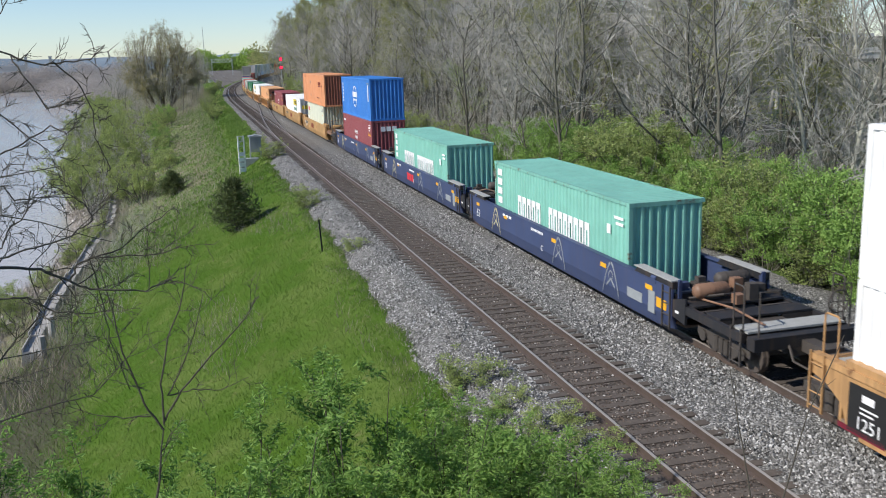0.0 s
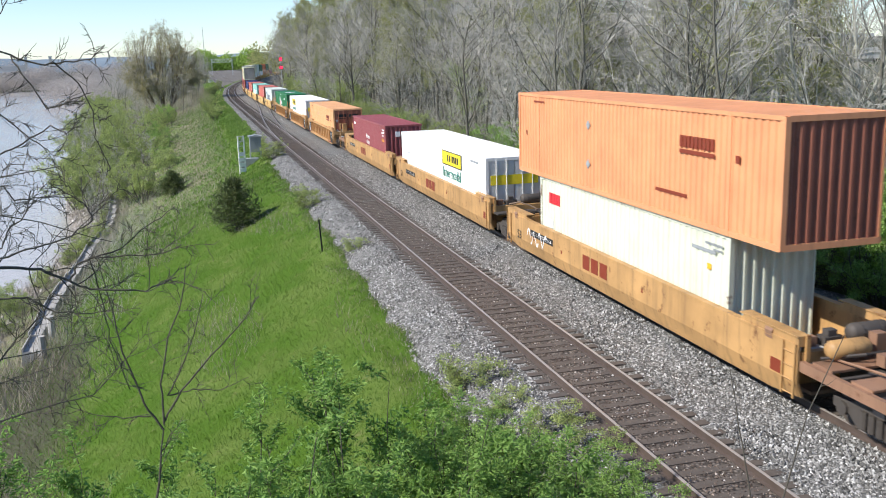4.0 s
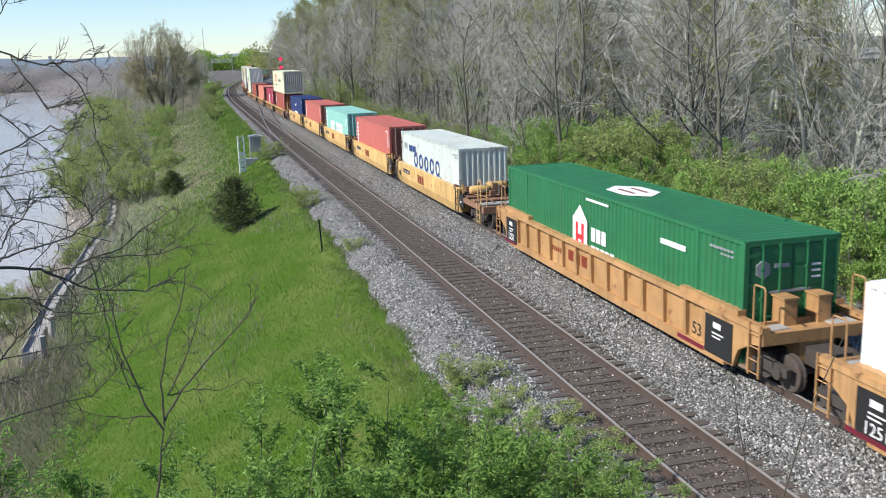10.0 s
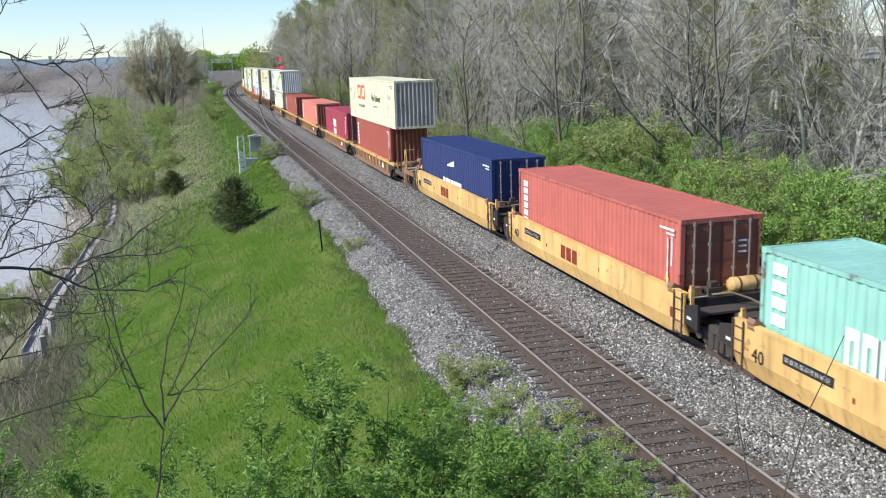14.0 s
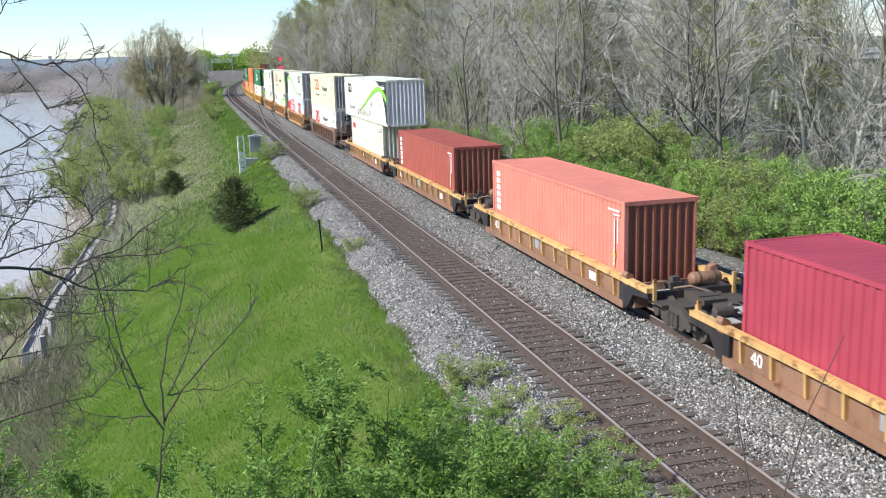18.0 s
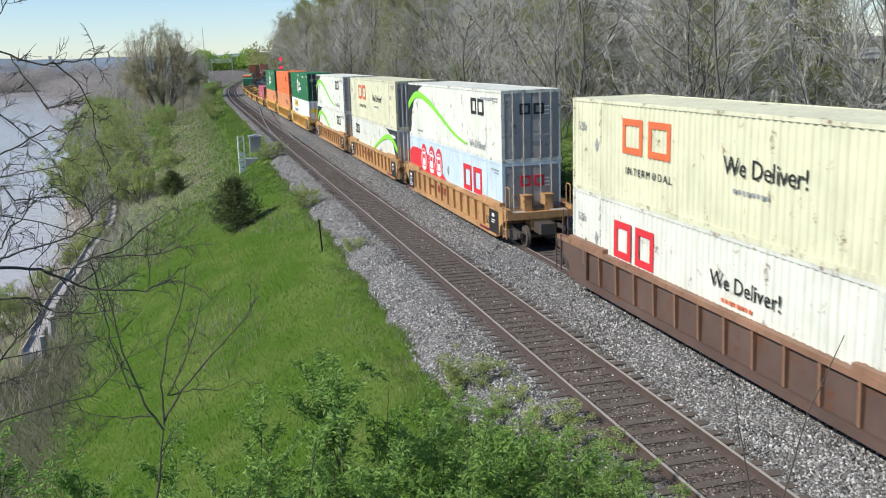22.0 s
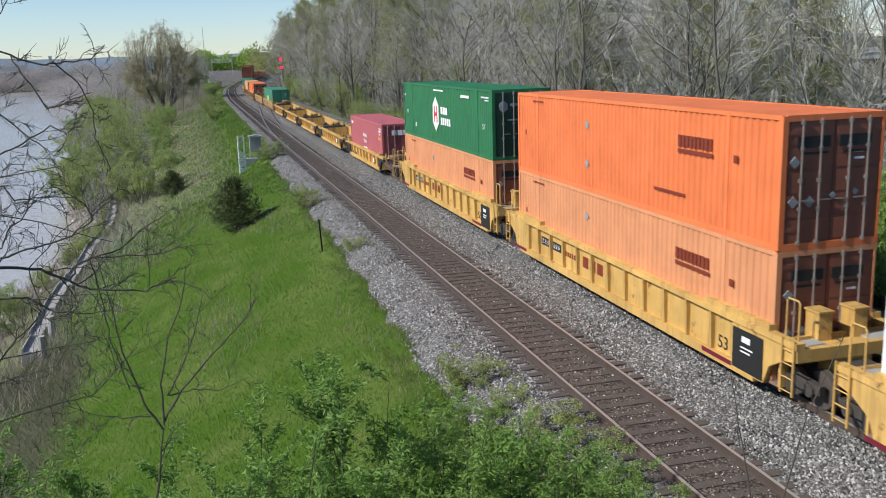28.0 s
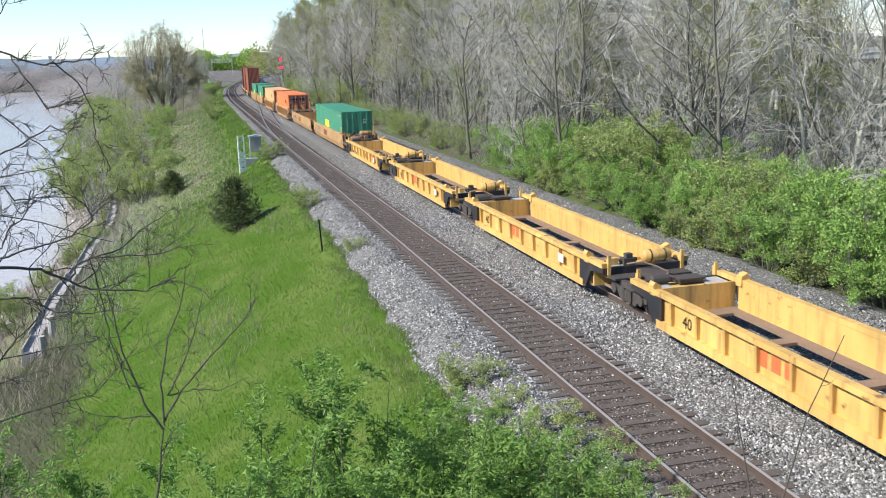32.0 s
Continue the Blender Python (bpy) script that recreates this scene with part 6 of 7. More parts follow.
def tree_kind(name, label, seed, bark, leafmat, **kw):
    wood, thin, foliage = grow_tree(seed, **kw)
    t = thing(name, label, "tree", "woodland trees")
    part("trunk", wood, M[bark], t, smooth=True)
    part("crown", thin, M["twig"], t)
    if foliage:
        part("foliage", np_mesh("foliage", *foliage), M[leafmat], t)
    return t


def keep_off(t):
    """Masters that are only copied stand at their first place."""
    TREES.append(t)
    return t


KINDS = [
    keep_off(tree_kind("bare_tree", "tall bare grey tree at the wood's edge", 11, "bark", None, h=16, r=0.16, limbs=22, spread=0.46, first=0.20)),
    keep_off(tree_kind("bare_tree", "tall slim bare grey tree in the wood", 12, "bark", None, h=17, r=0.13, limbs=22, spread=0.38, first=0.22)),
    keep_off(tree_kind("bare_tree", "forked bare grey-brown tree in the wood", 13, "bark", None, h=14, r=0.16, limbs=18, spread=0.52, first=0.14)),
    keep_off(tree_kind("bare_tree", "slender bare young tree in the wood", 14, "bark", None, h=11, r=0.07, limbs=20, spread=0.36, first=0.06)),
    keep_off(tree_kind("budding_tree", "tree with an olive haze of opening buds", 15, "bark", "oliveleaf", h=16, r=0.13, limbs=20, first=0.16, leafy=13000, leaf=0.12)),
    keep_off(tree_kind("leafing_tree", "small tree with yellow-green young leaves", 16, "bark", "youngleaf", h=10, r=0.11, limbs=13, first=0.12, leafy=3600, leaf=0.11)),
    keep_off(tree_kind("pale_tree", "pale-barked bare tree with upright limbs", 17, "palebark", None, h=17, r=0.13, limbs=18, spread=0.26, first=0.22, wide=0.6)),
]
wood_rng = random.Random(5)
USED = set()


def plant(kind, x, y, turn, scale, sink=0.0):
    m = pose(x, y, height(x, y) - sink, 0, 0, turn)
    if kind not in USED:
        USED.add(kind)
        t = KINDS[kind]
        t.matrix_basis = m
        t.scale = (scale,) * 3
        return t
    t = copy_thing(KINDS[kind], m)
    t.scale = (scale,) * 3
    return t


def woods():
    y = 15.0
    while y < 345:
        off = (y - BEND_Y) ** 2 / (2 * BEND_R) if y > BEND_Y else 0
        step = 5.0 if y < 110 else 6.2
        for col in range(5):
            x = 14.2 + off + col * 5.2 + wood_rng.uniform(-2.1, 2.1)
            yy = y + wood_rng.uniform(-2.2, 2.2)
            q = wood_rng.random()
            if col == 0:
                kind = 3 if q < 0.4 else 1 if q < 0.55 else 0 if q < 0.7 else 5 if q < 0.86 else 2
                if wood_rng.random() < 0.25:
                    continue
            else:
                kind = 0 if q < 0.18 else 1 if q < 0.30 else 2 if q < 0.42 else 3 if q < 0.50 else 4 if q < 0.92 else 5
            if x > 22 and 0.745 < (x + 8.67) / yy < 0.95:
                plant(3, x, yy, wood_rng.uniform(0, 360), wood_rng.uniform(0.42, 0.6))
                continue
            if yy < 52 and x > 16 and wood_rng.random() < 0.40:
                continue
            if yy > 170 and x < -8.67 + 0.096 * yy:
                continue
            plant(kind, x, yy, wood_rng.uniform(0, 360), wood_rng.uniform(0.8, 1.18) * (1.0 if col else 0.78) * (1.0 + 0.25 * smooth(80, 150, yy)))
        y += step
    for kind, x, yy, turn, k in ((6, 22.4, 38.0, 20, 0.95), (6, 23.2, 38.2, 140, 1.0), (6, 20.4, 38.4, 260, 0.9), (2, 14.6, 55.0, 40, 1.15), (2, 17.0, 42.0, 200, 1.1), (0, 12.6, 70.0, 90, 0.8)):
        plant(kind, x, yy, turn, k)
    # the depth of the wood
    g = Geo()
    proto = [grow_tree(31 + i, 15, 0.19, limbs=11, sub=5, twigs=4, fine=2) for i in range(3)]
    vs, fs = [], []
    for i in range(190):
        yy = wood_rng.uniform(22, 560) if i < 150 else wood_rng.uniform(36, 110)
        off = (yy - BEND_Y) ** 2 / (2 * BEND_R) if yy > BEND_Y else 0
        x = (40 + off if yy < 345 else 12 + off) + abs(wood_rng.gauss(0, 22))
        w, t, _ = proto[i % 3]
        low = 0.74 < (x + 8.67) / yy
        if x > yy * 0.95 or (yy > 170 and x < -8.67 + 0.096 * yy):
            continue
        a, k = wood_rng.uniform(0, 6.28), wood_rng.uniform(0.8, 1.25) * (0.4 if low else 1.0)
        ca, sa, z = math.cos(a) * k, math.sin(a) * k, height(x, yy)
        for src in (w, t):
            n = len(vs)
            v = np.array(src.v)
            vs += np.stack([x + v[:, 0] * ca - v[:, 1] * sa, yy + v[:, 0] * sa + v[:, 1] * ca, z + v[:, 2] * k], 1).tolist()
            fs += [tuple(n + j for j in q) for q in src.f]
    g.v, g.f = vs, fs
    tagged(part("woodland", g, M["deepwood"]), "dense bare grey woodland behind the railway", "woods", kind="stuff")
    # brushwood between the trunks
    rng = np.random.default_rng(8)
    n = 60000
    y = 15 + 330 * rng.random(n) ** 1.2
    off = np.where(y > BEND_Y, (y - BEND_Y) ** 2 / (2 * BEND_R), 0)
    x = 12.5 + off + 32 * rng.random(n) ** 1.3
    z = np.array([height(a, b) for a, b in zip(x, y)])
    base = np.stack([x, y, z - 0.1], 1)
    up = np.stack([rng.normal(0, 1.3, n), rng.normal(0, 1.3, n), 0.4 + 3.6 * rng.random(n) ** 1.8], 1)
    sd = np.stack([rng.normal(0, 1, n), rng.normal(0, 1, n), np.zeros(n)], 1)
    sd = sd / np.linalg.norm(sd, axis=1)[:, None] * rng.uniform(0.004, 0.010, (n, 1))
    mid = base + up * 0.55 + rng.normal(0, 0.55, (n, 3))
    v = np.stack([base - sd, base + sd, mid + sd * 0.7, mid - sd * 0.7, base + up], 1)
    k = 5 * np.arange(n)
    f = [(a, a + 1, a + 2, a + 3) for a in k.tolist()] + [(a + 3, a + 2, a + 4) for a in k.tolist()]
    me = bpy.data.meshes.new("brushwood")
    me.from_pydata(v.reshape(-1, 3).tolist(), [], f)
    tagged(part("brushwood", me, M["deepwood"]), "tangled bare grey brushwood under the trees", "brush", kind="stuff")


def shrub_masters():
    out = []
    for i, (n, R, h, size, mat) in enumerate(((12000, 1.7, 3.2, 0.071, "leaf"), (12000, 1.9, 2.8, 0.071, "leaf"), (7000, 1.5, 2.6, 0.08, "youngleaf"), (7500, 1.5, 4.2, 0.085, "youngleaf"))):
        rng = np.random.default_rng(60 + i)
        stems = Geo()
        ends = []
        for _ in range(16):
            a = rng.uniform(0, 6.28)
            st, _d = wander(rng, np.array((0.25 * math.cos(a), 0.25 * math.sin(a), -0.2)), np.array((0.5 * math.cos(a), 0.5 * math.sin(a), 1.0)), h * rng.uniform(0.7, 1.05), 5, 0.16, 0.05)
            stems.tube(st, [0.030, 0.026, 0.02, 0.015, 0.010, 0.005], 4, False)
            for _k in range(9):
                p, d = between(st, rng.uniform(0.2, 1.0))
                b, _d = wander(rng, p, slant(rng, d, rng.uniform(0.5, 1.1)), R * rng.uniform(0.35, 0.75), 3, 0.2, 0.04)
                stems.tube(b, [0.011, 0.009, 0.006, 0.003], 3, False)
                ends += [between(b, t)[0] for t in (0.35, 0.6, 0.8, 1.0)]
        ends = np.array(ends)
        clump = ends[rng.permutation(len(ends))[:len(ends) // 4]]
        c = clump[rng.integers(0, len(clump), n)] + rng.normal(0, 0.13, (n, 3)) * (1, 1, 0.7)
        c = c[c[:, 2] > 0.05]
        s = thing("shrub", "leafy green shrub in new leaf beside the railway" if mat == "leaf" else "yellow-green shrub in young leaf", "shrub", "line-side shrubs")
        part("stem", stems, M["bark"], s)
        part("foliage", np_mesh("foliage", *leaves(rng, c, size)), M[mat], s)
        out.append(s)
    return out


SHRUBS = shrub_masters()
SHRUB_USED = set()


def shrub(kind, x, y, scale, flat=1.0, turn=None, label=""):
    m = pose(x, y, height(x, y), 0, 0, wood_rng.uniform(0, 360) if turn is None else turn)
    if kind in SHRUB_USED:
        s = copy_thing(SHRUBS[kind], m)
    else:
        SHRUB_USED.add(kind)
        s = SHRUBS[kind]
        s.matrix_basis = m
    s.scale = (scale, scale, scale * flat)
    if label:
        tagged(s, label)
    return s


def hedges():
    y = 17.0
    while y < 64:
        for row, x in enumerate((12.5, 14.0, 15.9)):
            k = 0 if wood_rng.random() < 0.5 else 1
            if 42 < y < 47.5 and row == 1:
                k = 3
            if 26 < y < 35 and wood_rng.random() < 0.35:
                k = 2
            if row == 2 and wood_rng.random() < 0.35:
                continue
            tall = 1.16 if row else 0.80
            shrub(k if wood_rng.random() < 0.82 else 2, x + wood_rng.uniform(-0.6, 0.7), y + wood_rng.uniform(-0.8, 0.8), wood_rng.uniform(0.80, 1.15) * tall)
        y += 1.75
    for x, yy, k in ((13.6, 44.6, 1.12), (14.5, 46.4, 1.05), (14.2, 41.5, 0.95), (15.4, 48.5, 0.9)):
        shrub(3, x, yy, k, label="tall yellow-green shrub above the hedge")
    while y < 330:
        off = (y - BEND_Y) ** 2 / (2 * BEND_R) if y > BEND_Y else 0
        if y > 215:
            off += 6
        if wood_rng.random() < 0.92:
            shrub(2 if wood_rng.random() < 0.55 else 0 if y < 130 else 3, 13.4 + off + wood_rng.uniform(-0.9, 2.0), y, wood_rng.uniform(0.6, 1.0) * (1.0 if y < 130 else 1.5))
        y += 2.9
    # the river side
    for i in range(46):
        yy = 95 + i * 5.2 + wood_rng.uniform(-2, 2)
        e = shore(yy)
        shrub(2 if i % 3 else 3, e + wood_rng.uniform(1.5, 8.0), yy, wood_rng.uniform(1.2, 2.0))
    for i in range(14):
        yy = 46 + i * 4.0
        shrub(2, shore(yy) + wood_rng.uniform(1.0, 3.5), yy, wood_rng.uniform(0.4, 0.8))
    for i in range(26):
        yy = 150 + i * 6.5
        off = (yy - BEND_Y) ** 2 / (2 * BEND_R) if yy > BEND_Y else 0
        shrub(2 if i % 3 else 3, -4.9 + off * 0.9 + wood_rng.uniform(-1.6, 0.9), yy, wood_rng.uniform(0.35, 0.72))
    for i in range(20):
        yy = 112 + i * 5.4
        shrub((2, 0, 2, 3)[i % 4], -11.5 - 0.02 * (yy - 112) - wood_rng.uniform(0, 6.5), yy, wood_rng.uniform(0.7, 1.2))
    # weeds on the near shoulder of the ballast
    for x, yy, k, s in ((-2.45, 20.6, 2, 0.52), (-2.2, 18.8, 2, 0.40), (-1.95, 16.9, 2, 0.45), (-1.6, 15.6, 2, 0.42), (-2.9, 16.2, 0, 0.45), (-3.3, 18.0, 0, 0.40), (-2.5, 14.2, 0, 0.5), (-3.6, 14.4, 0, 0.6), (-1.7, 13.6, 0, 0.42), (-4.3, 15.4, 0, 0.6),
                        (-2.4, 37.9, 2, 0.33), (-2.75, 51.0, 2, 0.50), (-2.9, 54.5, 2, 0.38), (-2.6, 77.0, 2, 0.70), (-2.9, 86, 2, 0.6)):
        shrub(k, x, yy, s, 0.8, label="low yellow-green weed bush on the ballast shoulder" if k == 2 else "low green weed bush beside the ballast")


def front_shrubs():
    """Leafy shrubs on the bank just below the viewer."""
    for i, (x, y, h, R, n) in enumerate(((-7.7, 11.6, 4.5, 1.3, 8500), (-6.4, 12.0, 4.5, 1.3, 8500), (-8.9, 11.0, 3.5, 1.2, 6500), (-5.2, 12.2, 3.1, 1.1, 5600), (-10.6, 10.2, 3.1, 1.2, 5600), (-12.0, 11.0, 3.5, 1.3, 5600), (-4.2, 11.6, 2.4, 1.0, 4500), (-3.3, 11.0, 1.7, 0.9, 3200), (-7.0, 10.2, 2.6, 1.2, 5000), (-5.6, 10.6, 2.0, 1.0, 4000))):
        rng = np.random.default_rng(90 + i)
        z = height(x, y)
        s = thing("leafy_shrub", "bright green leafy shrub on the bank below", "shrub", "bank shrubs", m=pose(x, y, z))
        stems, ends = Geo(), []
        for _ in range(11):
            a = rng.uniform(0, 6.28)
            st, _d = wander(rng, np.array((0.3 * math.cos(a), 0.3 * math.sin(a), -0.2)), np.array((0.28 * math.cos(a), 0.28 * math.sin(a), 1.0)), h * rng.uniform(0.75, 1.05), 6, 0.10, 0.05)
            stems.tube(st, [0.024, 0.021, 0.018, 0.014, 0.010, 0.007, 0.004], 5, False)
            for _k in range(12):
                p, d = between(st, rng.uniform(0.3, 1.0))
                b, _d = wander(rng, p, slant(rng, d, rng.uniform(0.5, 1.0)), R * rng.uniform(0.25, 0.6), 3, 0.15, 0.08)
                stems.tube(b, [0.007, 0.006, 0.004, 0.002], 3, False)
                ends += [between(b, t)[0] for t in (0.3, 0.5, 0.7, 0.85, 1.0)]
        ends = np.array(ends)
        n = int(n * 1.45)
        c = ends[rng.integers(0, len(ends), n)] + rng.normal(0, 0.04, (n, 3))
        part("stem", stems, M["darkbark"], s)
        part("foliage", np_mesh("foliage", *leaves(rng, c, 0.098, 0.05, 0.18)), M["frontleaf"], s)


def cedar(x, y, h, R, seed):
    rng = np.random.default_rng(seed)
    s = thing("cedar", "small dark green cedar tree on the grassy slope", "tree", "cedars", m=pose(x, y, height(x, y)))
    wood, ends = Geo(), []
    wood.tube([(0, 0, -0.3), (0.03, 0, h * 0.5), (0, 0.02, h * 0.95)], [0.07, 0.05, 0.01], 7)
    for i in range(260):
        t = rng.uniform(0.04, 0.98) ** 1.1
        prof = (1 - t ** 1.5) ** 0.75 * min(1, (t + 0.16) / 0.24) * rng.uniform(0.6, 1.15)
        a = rng.uniform(0, 6.28)
        p = np.array((0, 0, h * t * 0.93))
        b, _d = wander(rng, p, np.array((math.cos(a), math.sin(a), 0.08 + 0.5 * t)), R * prof + 0.08, 4, 0.12, 0.04)
        wood.tube(b, [0.012, 0.010, 0.008, 0.006, 0.003], 3, False)
        for k in range(15):
            ends.append(between(b, rng.uniform(0.3, 1.0))[0] + rng.normal(0, 0.09, 3))
    part("trunk", wood, M["darkbark"], s)
    part("foliage", np_mesh("foliage", *leaves(rng, np.array(ends), 0.30, -0.6, 0.10)), M["needle"], s)


def big_tree():
    """Several stems from one root, bearing a broad dome of fine twigs."""
    rng = np.random.default_rng(71)
    wood, thin, tips = Geo(), Geo(), []
    h, R = 20.5, 9.4
    stems = []
    for i in range(7):
        a = i * 0.9 + rng.uniform(-0.2, 0.2)
        lean = 0.20 + 0.45 * rng.random()
        st, _d = wander(rng, np.array((0.5 * math.cos(a), 0.5 * math.sin(a), -0.4)), np.array((lean * math.cos(a), lean * math.sin(a), 1.0)), 11.0, 7, 0.08, 0.02)
        wood.tube(st, [0.20 * (1 - 0.1 * k) for k in range(8)], 8)
        stems.append((a, st))
    for i in range(120):
        q = rng.normal(0, 1, 3)
        q /= np.linalg.norm(q)
        if q[2] < -0.72:
            continue
        goal = np.array((0, 0, 0.56 * h)) + q * (R, R, 0.44 * h) * rng.uniform(0.78, 1.02)
        a, st = min(stems, key=lambda s: -math.cos(s[0] - math.atan2(q[1], q[0])) + 0.5 * rng.random())
        p0, d0 = between(st, min(0.95, max(0.22, goal[2] / h * rng.uniform(0.5, 0.8))))
        ctrl = p0 + d0 / np.linalg.norm(d0) * np.linalg.norm(goal - p0) * 0.45 + (goal - p0) * 0.12
        limb = [p0 * (1 - t) ** 2 + ctrl * 2 * t * (1 - t) + goal * t * t + rng.normal(0, 0.12, 3) * (0 < t < 1) for t in np.linspace(0, 1, 8)]
        wood.tube(limb, [0.065 * (1 - k / 8) + 0.02 for k in range(8)], 5, False)
        for j in range(12):
            w, e = between(limb, 0.3 + 0.7 * (j + rng.random()) / 12)
            br, _d = wander(rng, w, slant(rng, e, rng.uniform(0.4, 1.0)), rng.uniform(1.0, 2.1), 3, 0.18, 0.05)
            thin.tube(br, [0.032, 0.026, 0.02, 0.012], 3, False)
            for k in range(7):
                c, e2 = between(br, 0.15 + 0.85 * (k + rng.random()) / 7)
                tw, _d = wander(rng, c, slant(rng, e2, rng.uniform(0.4, 1.0)), rng.uniform(0.5, 1.1), 2, 0.15, 0.06)
                thin.tube(tw, [0.020, 0.016, 0.010], 3, False)
                tips += tw[1:]
    tips = np.array(tips)
    c = tips[rng.integers(0, len(tips), 44000)] + rng.normal(0, 0.22, (44000, 3))
    t = thing("spreading_tree", "large round spreading tree with an olive haze of buds", "tree", m=pose(-14.9, 222, height(-14.9, 222) - 0.5))
    part("trunk", wood, M["brownbark"], t, smooth=True)
    part("crown", thin, M["twig"], t)
    part("foliage", np_mesh("foliage", *leaves(rng, c, 0.18)), M["domebud"], t)
    for i, (x, y, k, kind) in enumerate(((-23.5, 190, 0.62, 3), (-9.0, 225, 0.7, 3), (-11.5, 240, 0.8, 2), (-8.2, 262, 0.7, 3), (-13.0, 270, 0.9, 0), (-20, 260, 0.8, 0), (-25, 245, 0.75, 2), (-10.0, 300, 0.8, 1), (-15, 320, 0.9, 0), (-7.5, 285, 0.6, 5), (-30, 300, 0.8, 2), (-24, 330, 0.9, 0), (-36, 360, 0.9, 2), (-28, 400, 1.0, 0), (-40, 430, 1.0, 2), (-18, 420, 1.0, 4), (-6.5, 300, 0.8, 0), (-4.5, 330, 0.75, 5), (-8.5, 345, 0.95, 2), (-3.0, 375, 0.8, 3), (-6.0, 400, 0.9, 4), (-1.5, 430, 0.8, 5), (-10.5, 380, 1.0, 0), (-4.0, 460, 0.95, 2), (-1.0, 500, 0.9, 0), (-12.0, 285, 0.9, 4), (-9.5, 315, 0.9, 0))):
        plant(kind, x, y, i * 50, k)


def bank_brush():
    # slender bare trees along the foot of the slope
    for i, (x, y, k) in enumerate(((-21.5, 125, 0.85), (-18.6, 108, 0.62), (-18.5, 150, 0.7), (-26.5, 150, 0.8), (-24.0, 165, 0.75), (-17.4, 89, 0.5), (-20.5, 100, 0.6), (-15.5, 118, 0.5), (-19.0, 132, 0.6), (-30.0, 178, 0.8), (-17.0, 172, 0.6))):
        plant(3, max(x, shore(y) + 2.5), y, i * 67, k)
    rng = np.random.default_rng(52)
    n = 16000
    y = 70 + 270 * rng.random(n)
    lo = np.array([shore(q) + 2 for q in y])
    x = lo + (-5.0 - lo) * rng.random(n) ** np.where(y < 190, 1.6, 0.9)
    z = np.array([height(a, b) for a, b in zip(x, y)])
    base = np.stack([x, y, z - 0.1], 1)
    up = np.stack([rng.normal(0, 0.5, n), rng.normal(0, 0.5, n), rng.uniform(0.8, 3.0, n) * np.where(y < 190, 0.32, 1.5)], 1)
    sd = np.stack([rng.normal(0, 1, n), rng.normal(0, 1, n), np.zeros(n)], 1)
    sd = sd / np.linalg.norm(sd, axis=1)[:, None] * rng.uniform(0.010, 0.028, (n, 1))
    v = np.stack([base - sd, base + sd, base + up], 1)
    tagged(part("bank_brush", np_mesh("bank_brush", v, np.arange(3 * n).reshape(n, 3)), M["straw"]), "bare pale brush on the river bank", "brush", kind="stuff")
    n = 5200
    y = 47 + 62 * rng.random(n)
    x = -17.3 + 4.6 * rng.random(n) ** 1.5
    z = np.array([height(a, b) for a, b in zip(x, y)])
    base = np.stack([x, y, z - 0.1], 1)
    up = np.stack([rng.normal(0, 0.5, n), rng.normal(0, 0.5, n), rng.uniform(0.3, 1.3, n)], 1)
    sd = np.stack([rng.normal(0, 1, n), rng.normal(0, 1, n), np.zeros(n)], 1)
    sd = sd / np.linalg.norm(sd, axis=1)[:, None] * rng.uniform(0.005, 0.014, (n, 1))
    v = np.stack([base - sd, base + sd, base + up], 1)
    tagged(part("dead_brush", np_mesh("dead_brush", v, np.arange(3 * n).reshape(n, 3)), M["palebark"]), "pale dead brush above the retaining wall", "brush", kind="stuff")
    n = 8000
    y = 17 + 31 * rng.random(n)
    edge = -11.4 - 0.13 * (y - 17) + 0.6 * np.sin(y * 0.8)
    x = edge - 6.5 * rng.random(n) ** 1.3
    z = np.array([height(a, b) for a, b in zip(x, y)])
    base = np.stack([x, y, z - 0.1], 1)
    up = np.stack([rng.normal(0, 0.45, n), rng.normal(0, 0.45, n), rng.uniform(0.1, 0.8, n)], 1)
    sd = np.stack([rng.normal(0, 1, n), rng.normal(0, 1, n), np.zeros(n)], 1)
    sd = sd / np.linalg.norm(sd, axis=1)[:, None] * rng.uniform(0.006, 0.016, (n, 1))
    v = np.stack([base - sd, base + sd, base + up], 1)
    tagged(part("dead_brush", np_mesh("dead_brush", v, np.arange(3 * n).reshape(n, 3)), M["brownbark"]), "dark tangled dead brush at the foot of the bank", "brush", kind="stuff")
    n = 4200
    y = 44 + 80 * rng.random(n)
    x = np.array([shore(q) for q in y]) - 0.6 + 3.8 * rng.random(n)
    z = np.array([height(a, b) for a, b in zip(x, y)]) + 0.05
    cube = np.array([(1, 0, 0), (-1, 0, 0), (0, 1, 0), (0, -1, 0), (0, 0, 1), (0, 0, -1)], float)
    r = rng.uniform(0.10, 0.34, n)
    v = cube[None] * r[:, None, None] * rng.uniform(0.6, 1.2, (n, 6, 1)) + rng.normal(0, 0.2, (n, 6, 3)) * r[:, None, None] + np.stack([x, y, z], 1)[:, None]
    tri = np.array([(0, 2, 4), (2, 1, 4), (1, 3, 4), (3, 0, 4), (2, 0, 5), (1, 2, 5), (3, 1, 5), (0, 3, 5)])
    f = (tri[None] + 6 * np.arange(n)[:, None, None]).reshape(-1, 3)
    tagged(part("shore_rubble", np_mesh("shore_rubble", v, f), M["rubble"]), "pale pinkish grey rubble stones at the water's edge", "stones", kind="stuff")
